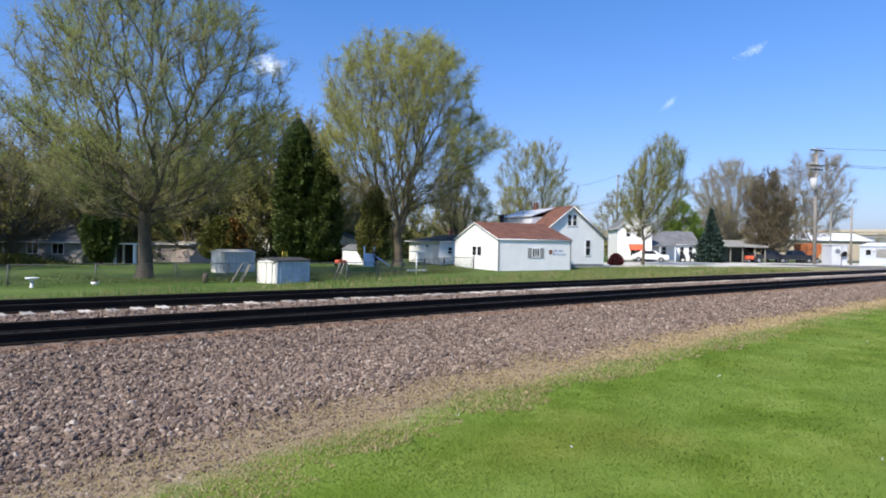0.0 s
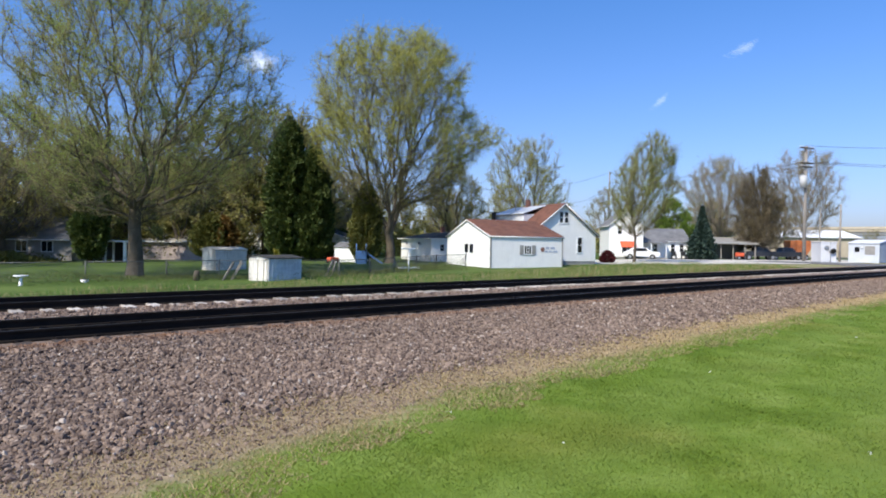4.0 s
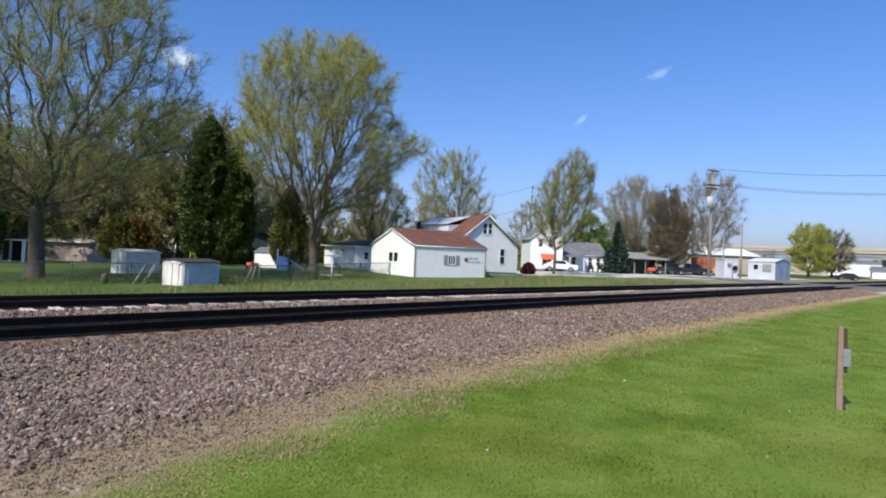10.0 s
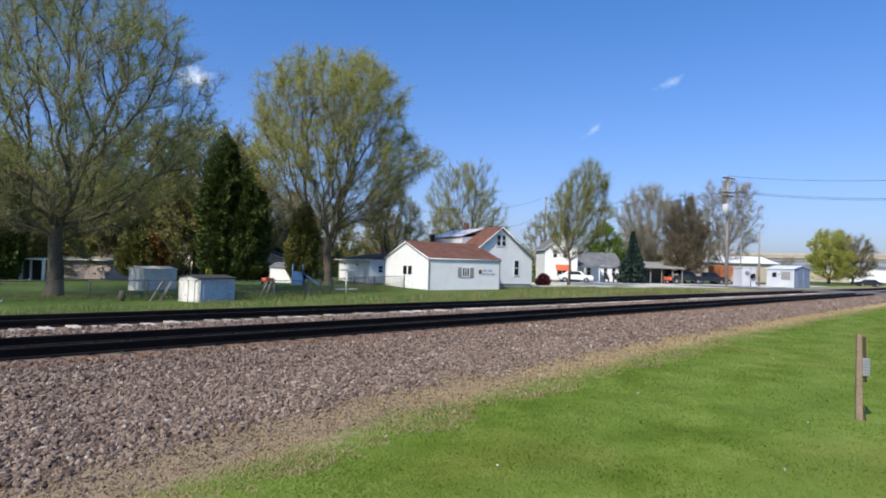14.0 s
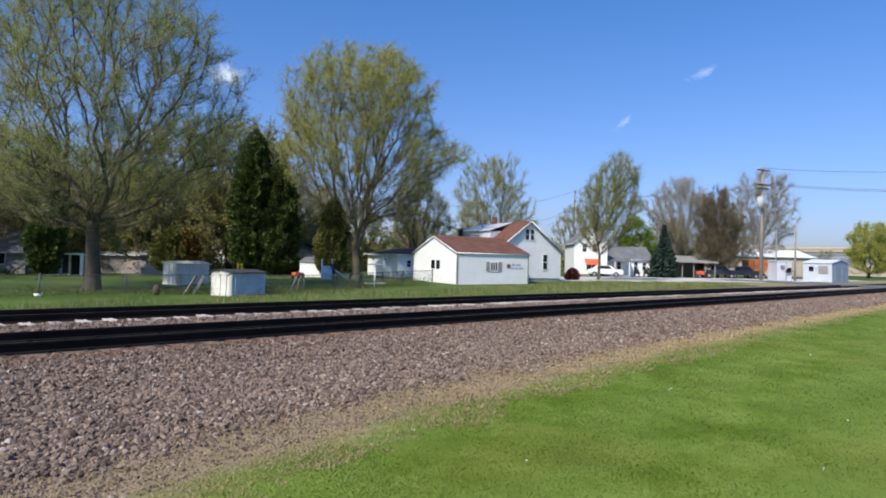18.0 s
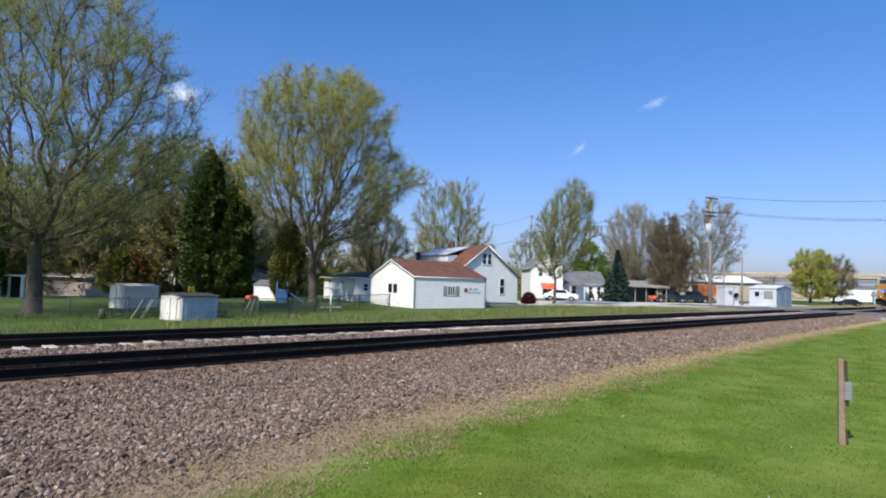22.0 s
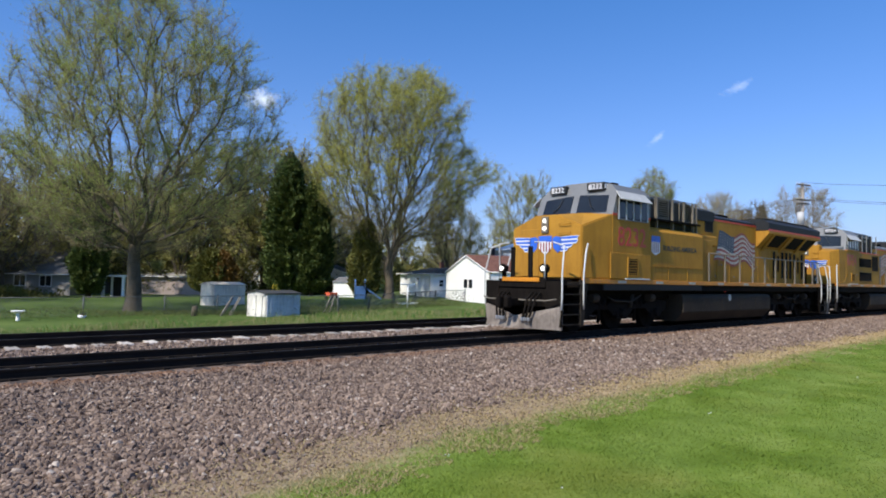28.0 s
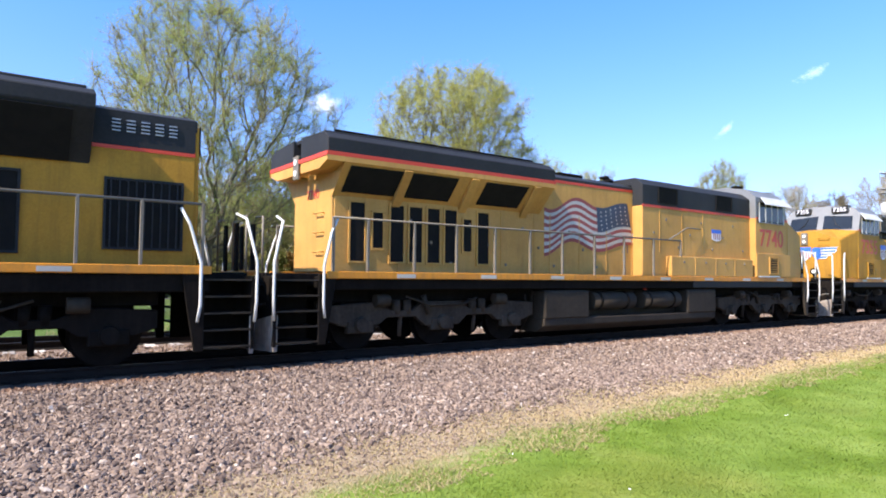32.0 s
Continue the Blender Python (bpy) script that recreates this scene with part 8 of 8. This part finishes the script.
        part("brake_box", bm_box(4.75, 5.9, min(s * 1.1, s * 1.33), max(s * 1.1, s * 1.33), 3.52, 4.36, 0.02), M_GREYROOF, lo, "grey resistor cover")
        part("cover_edge", bm_box(4.75, 5.9, min(s * 1.32, s * 1.345), max(s * 1.32, s * 1.345), 4.28, 4.38, 0.005), M_GREYCAB, lo)
        part("cover_label", bm_box(5.1, 5.4, min(s * 1.33, s * 1.338), max(s * 1.33, s * 1.338), 4.06, 4.16), M_GREYCAB, lo)
        slats(lo, 6.05, 7.15, 3.56, 4.42, 1.15, s, 14, M_GREYROOF, True)
        for x in (3.75, 4.55, 5.35, 6.3, 7.2):
            part("catwalk_post", bm_box(x - 0.02, x + 0.02, min(s * 1.36, s * 1.40), max(s * 1.36, s * 1.40), 3.44, 4.48), M_GREYCAB, lo)
        hs = part("hood_side", bm_box(7.4, 19.32, min(s * 0.90, s * 0.95), max(s * 0.90, s * 0.95), 1.64, 3.86, 0.008), paint, lo, "yellow engine hood side")
        part("roof_line", bm_box(7.4, 12.4, min(s * 0.948, s * 0.958), max(s * 0.948, s * 0.958), 3.80, 3.86), M_REDLINE, hs)
        part("hood_curve", bm_tube([(7.9, s * 0.97, 2.7), (7.85, s * 0.97, 3.6), (7.9, s * 0.97, 3.9)], 0.02, 5), M_RAILWHITE, hs)
        waving_flag(lo, s, 8.3, 12.1, 2.10, 3.62, 0.955)
        seams(hs, s, 0.95, (8.2, 9.3, 10.4, 11.5, 12.6, 13.7, 15.1), 1.70, 3.75, paint)
        rivets(hs, s, 0.95, [(7.9 + 0.5 * k, 1.86 if k % 2 else 3.68) for k in range(15)], M_STANCHION)
        # flared radiator
        rad = [(s * 0.90, 3.20), (s * 1.49, 4.06), (s * 1.49, 4.28), (s * 1.28, 4.40), (s * 0.3, 4.46), (s * 0.3, 3.20)]
        rp = part("radiator_flare", bm_prism(rad, "x", 12.45, 17.7, 0.015), M_GREYROOF, lo, "dark grey flared radiator housing")
        q = [(12.75, s * 0.98, 3.28), (17.4, s * 0.98, 3.28), (17.4, s * 1.47, 4.00), (12.75, s * 1.47, 4.00)]
        part("radiator_screen", bm_loft([(a, b + s * 0.014, c - 0.012) for a, b, c in q], [(a, b - s * 0.02, c + 0.02) for a, b, c in q]), M_VOID, rp, "black slanted radiator screen")
        q = [(12.35, s * 0.95, 3.20), (12.75, s * 0.95, 3.20), (12.75, s * 1.49, 4.06), (12.35, s * 0.95, 4.10)]
        part("flare_front", bm_loft([(12.55, s * 0.93, 3.15), (12.55, s * 1.49, 4.05), (12.55, s * 1.40, 4.36), (12.55, s * 0.93, 4.30)], [(12.30, s * 0.93, 3.6), (12.30, s * 0.97, 3.95), (12.30, s * 0.97, 4.05), (12.30, s * 0.93, 4.05)]), paint, rp)
        lettered("slogan", "BUILDING AMERICA", M_BLACK, lo, side_pose(s, 13.0 if s < 0 else 15.0, 2.62, 0.955), 1.95, 0.14)
        shield(lo, s, 15.2, 2.08, 0.55, 0.72, 0.955)
        slats(hs, 16.25, 16.75, 1.85, 3.05, 0.955, s, 1, M_GREYROOF, True, "louvre_door")
        slats(hs, 17.95, 19.1, 1.95, 3.05, 0.955, s, 9, M_GREYROOF, True, "rear_grille")
        part("rear_line", bm_box(17.6, 19.32, min(s * 0.948, s * 0.96), max(s * 0.948, s * 0.96), 3.56, 3.62), M_REDLINE, hs)
        rr_ = part("rear_top_side", bm_box(17.6, 19.32, min(s * 0.94, s * 0.956), max(s * 0.94, s * 0.956), 3.62, 4.2, 0.005), M_GREYROOF, hs)
        for k in range(5):
            part("louvre", bm_join(*[bm_box(18.0 + 0.22 * k, 18.13 + 0.22 * k, min(s * 0.955, s * 0.975), max(s * 0.955, s * 0.975), 3.86 + 0.06 * j, 3.88 + 0.06 * j) for j in range(4)]), M_GALV, rr_)
        handrails(lo, [7.7, 8.9, 10.1, 11.3, 12.4, 13.5, 14.5, 15.5, 16.5, 17.5, 18.4, 19.35], s, 1.44, 1.64, 2.70)
    for s in (-1, 1):
        for k in range(8):
            part("reflector", bm_box(1.6 + 2.2 * k, 2.05 + 2.2 * k, min(s * 1.499, s * 1.506), max(s * 1.499, s * 1.506), 1.54, 1.62), M_FLAGWHITE, lo)
    part("hood", bm_box(7.4, 19.3, -0.92, 0.92, 1.64, 3.9, 0.02), paint, lo)
    part("hood_roof", bm_prism([(-0.955, 3.86), (-0.955, 3.95), (-0.6, 4.10), (0.6, 4.10), (0.955, 3.95), (0.955, 3.86)], "x", 7.4, 12.7, 0.01), M_GREYCAB, lo, "grey hood roof")
    part("inertial_filter_hood", bm_prism([(-1.08, 3.40), (-1.08, 4.50), (-0.75, 4.66), (0.75, 4.66), (1.08, 4.50), (1.08, 3.40)], "x", 3.48, 7.6, 0.015), M_GREYROOF, lo, "dark grey filter housing")
    part("intake_step", bm_prism([(-0.96, 3.8), (-0.96, 4.12), (-0.6, 4.25), (0.6, 4.25), (0.96, 4.12), (0.96, 3.8)], "x", 7.5, 8.6, 0.01), M_GREYROOF, lo)
    part("radiator_roof", bm_box(12.6, 17.6, -1.2, 1.2, 4.34, 4.47, 0.02), M_GREYROOF, lo)
    part("fan_grille", bm_join(*[bm_tube([(x, 0, 4.46), (x, 0, 4.54)], 0.62, 18) for x in (13.5, 15.0, 16.5)]), M_UNDER, lo)
    part("rear_roof", bm_prism([(-0.955, 4.0), (-0.955, 4.2), (-0.6, 4.32), (0.6, 4.32), (0.955, 4.2), (0.955, 4.0)], "x", 17.6, 19.35, 0.012), M_GREYROOF, lo)
    part("horn", bm_join(bm_box(9.5, 9.6, -0.35, 0.35, 4.10, 4.28), *[bm_tube([(9.6, y, 4.3 + z), (9.25, y, 4.32 + z)], 0.03, 8, 0.09) for y, z in ((-0.3, 0), (-0.1, 0.06), (0.1, 0), (0.3, 0.06))],
                         *[bm_tube([(9.6, y, 4.34), (9.9, y, 4.36)], 0.03, 8, 0.08) for y in (-0.2, 0.2)]), M_UNDER, lo, "black roof-mounted air horn")
    part("hood_end", bm_box(19.3, 19.4, -0.93, 0.93, 1.64, 4.12, 0.03), paint, lo)
    part("hood_end_top", bm_box(19.39, 19.42, -0.92, 0.92, 3.62, 4.12, 0.01), M_GREYROOF, lo)
    headlight_pair(lo, 19.4, 0, 3.35, M_SEALED, 1, "rear_headlight")
    ends(lo, -1.15, 20.3, paint)
    running_gear(lo, (2.5, 16.0), (5.8, 13.3))
    return lo


loco_1 = es_locomotive("8232", "leading yellow and grey diesel locomotive with lit headlights and flag decal", M_YELLOW, M_LAMP)
loco_2 = sd_locomotive("8704", "second yellow diesel locomotive with a flared dark radiator", M_YELLOW, M_SEALED)
loco_3 = es_locomotive("7740", "third faded yellow diesel locomotive running tail first", M_YELLOW_OLD, M_SEALED, True)
loco_4 = es_locomotive("7355", "fourth yellow diesel locomotive with pale cab windows", M_YELLOW, M_SEALED)


def train_x(t):
    """Where the first nose is along the track at t seconds."""
    if t >= 27.5:
        return 1.88 - 13.27 * (t - 29.0)
    early = 27.5 - t
    slow = min(early, 6.0)
    return 21.79 + 14.05 * slow + 0.27 * slow ** 2 + 17.3 * (early - slow)


def motions():
    times = [0, 10.0, 20.0, 21.5, 22.0, 23.0, 24.0, 25.0, 26.0, 27.0, 27.5, 28.0, 29.0, 30.0, 31.0, 32.0]
    for ob, off, turn in ((loco_1, 0.0, 0), (loco_2, 21.5, 0), (loco_3, 43.5 + 18.62, 180), (loco_4, 65.5, 0)):
        walk(ob, [(t, pose(train_x(t) + off, NEAR_TRACK, RAIL_TOP, 0, 0, turn)) for t in times])
    walk(bridge_truck, [(t, pose(268.2, 50.0 + 11.5 * (t - 21.5), 9.6)) for t in times])
    steps = [k / 30 for k in range(961)]
    spin = [math.degrees((train_x(0) - train_x(t)) / 0.53) for t in steps]
    for w, x in WHEELSETS:
        s = -1 if w.parent != loco_3 else 1
        walk(w, [(t, pose(x, 0, 0.53, 0, s * a, 0)) for t, a in zip(steps, spin)])


motions()
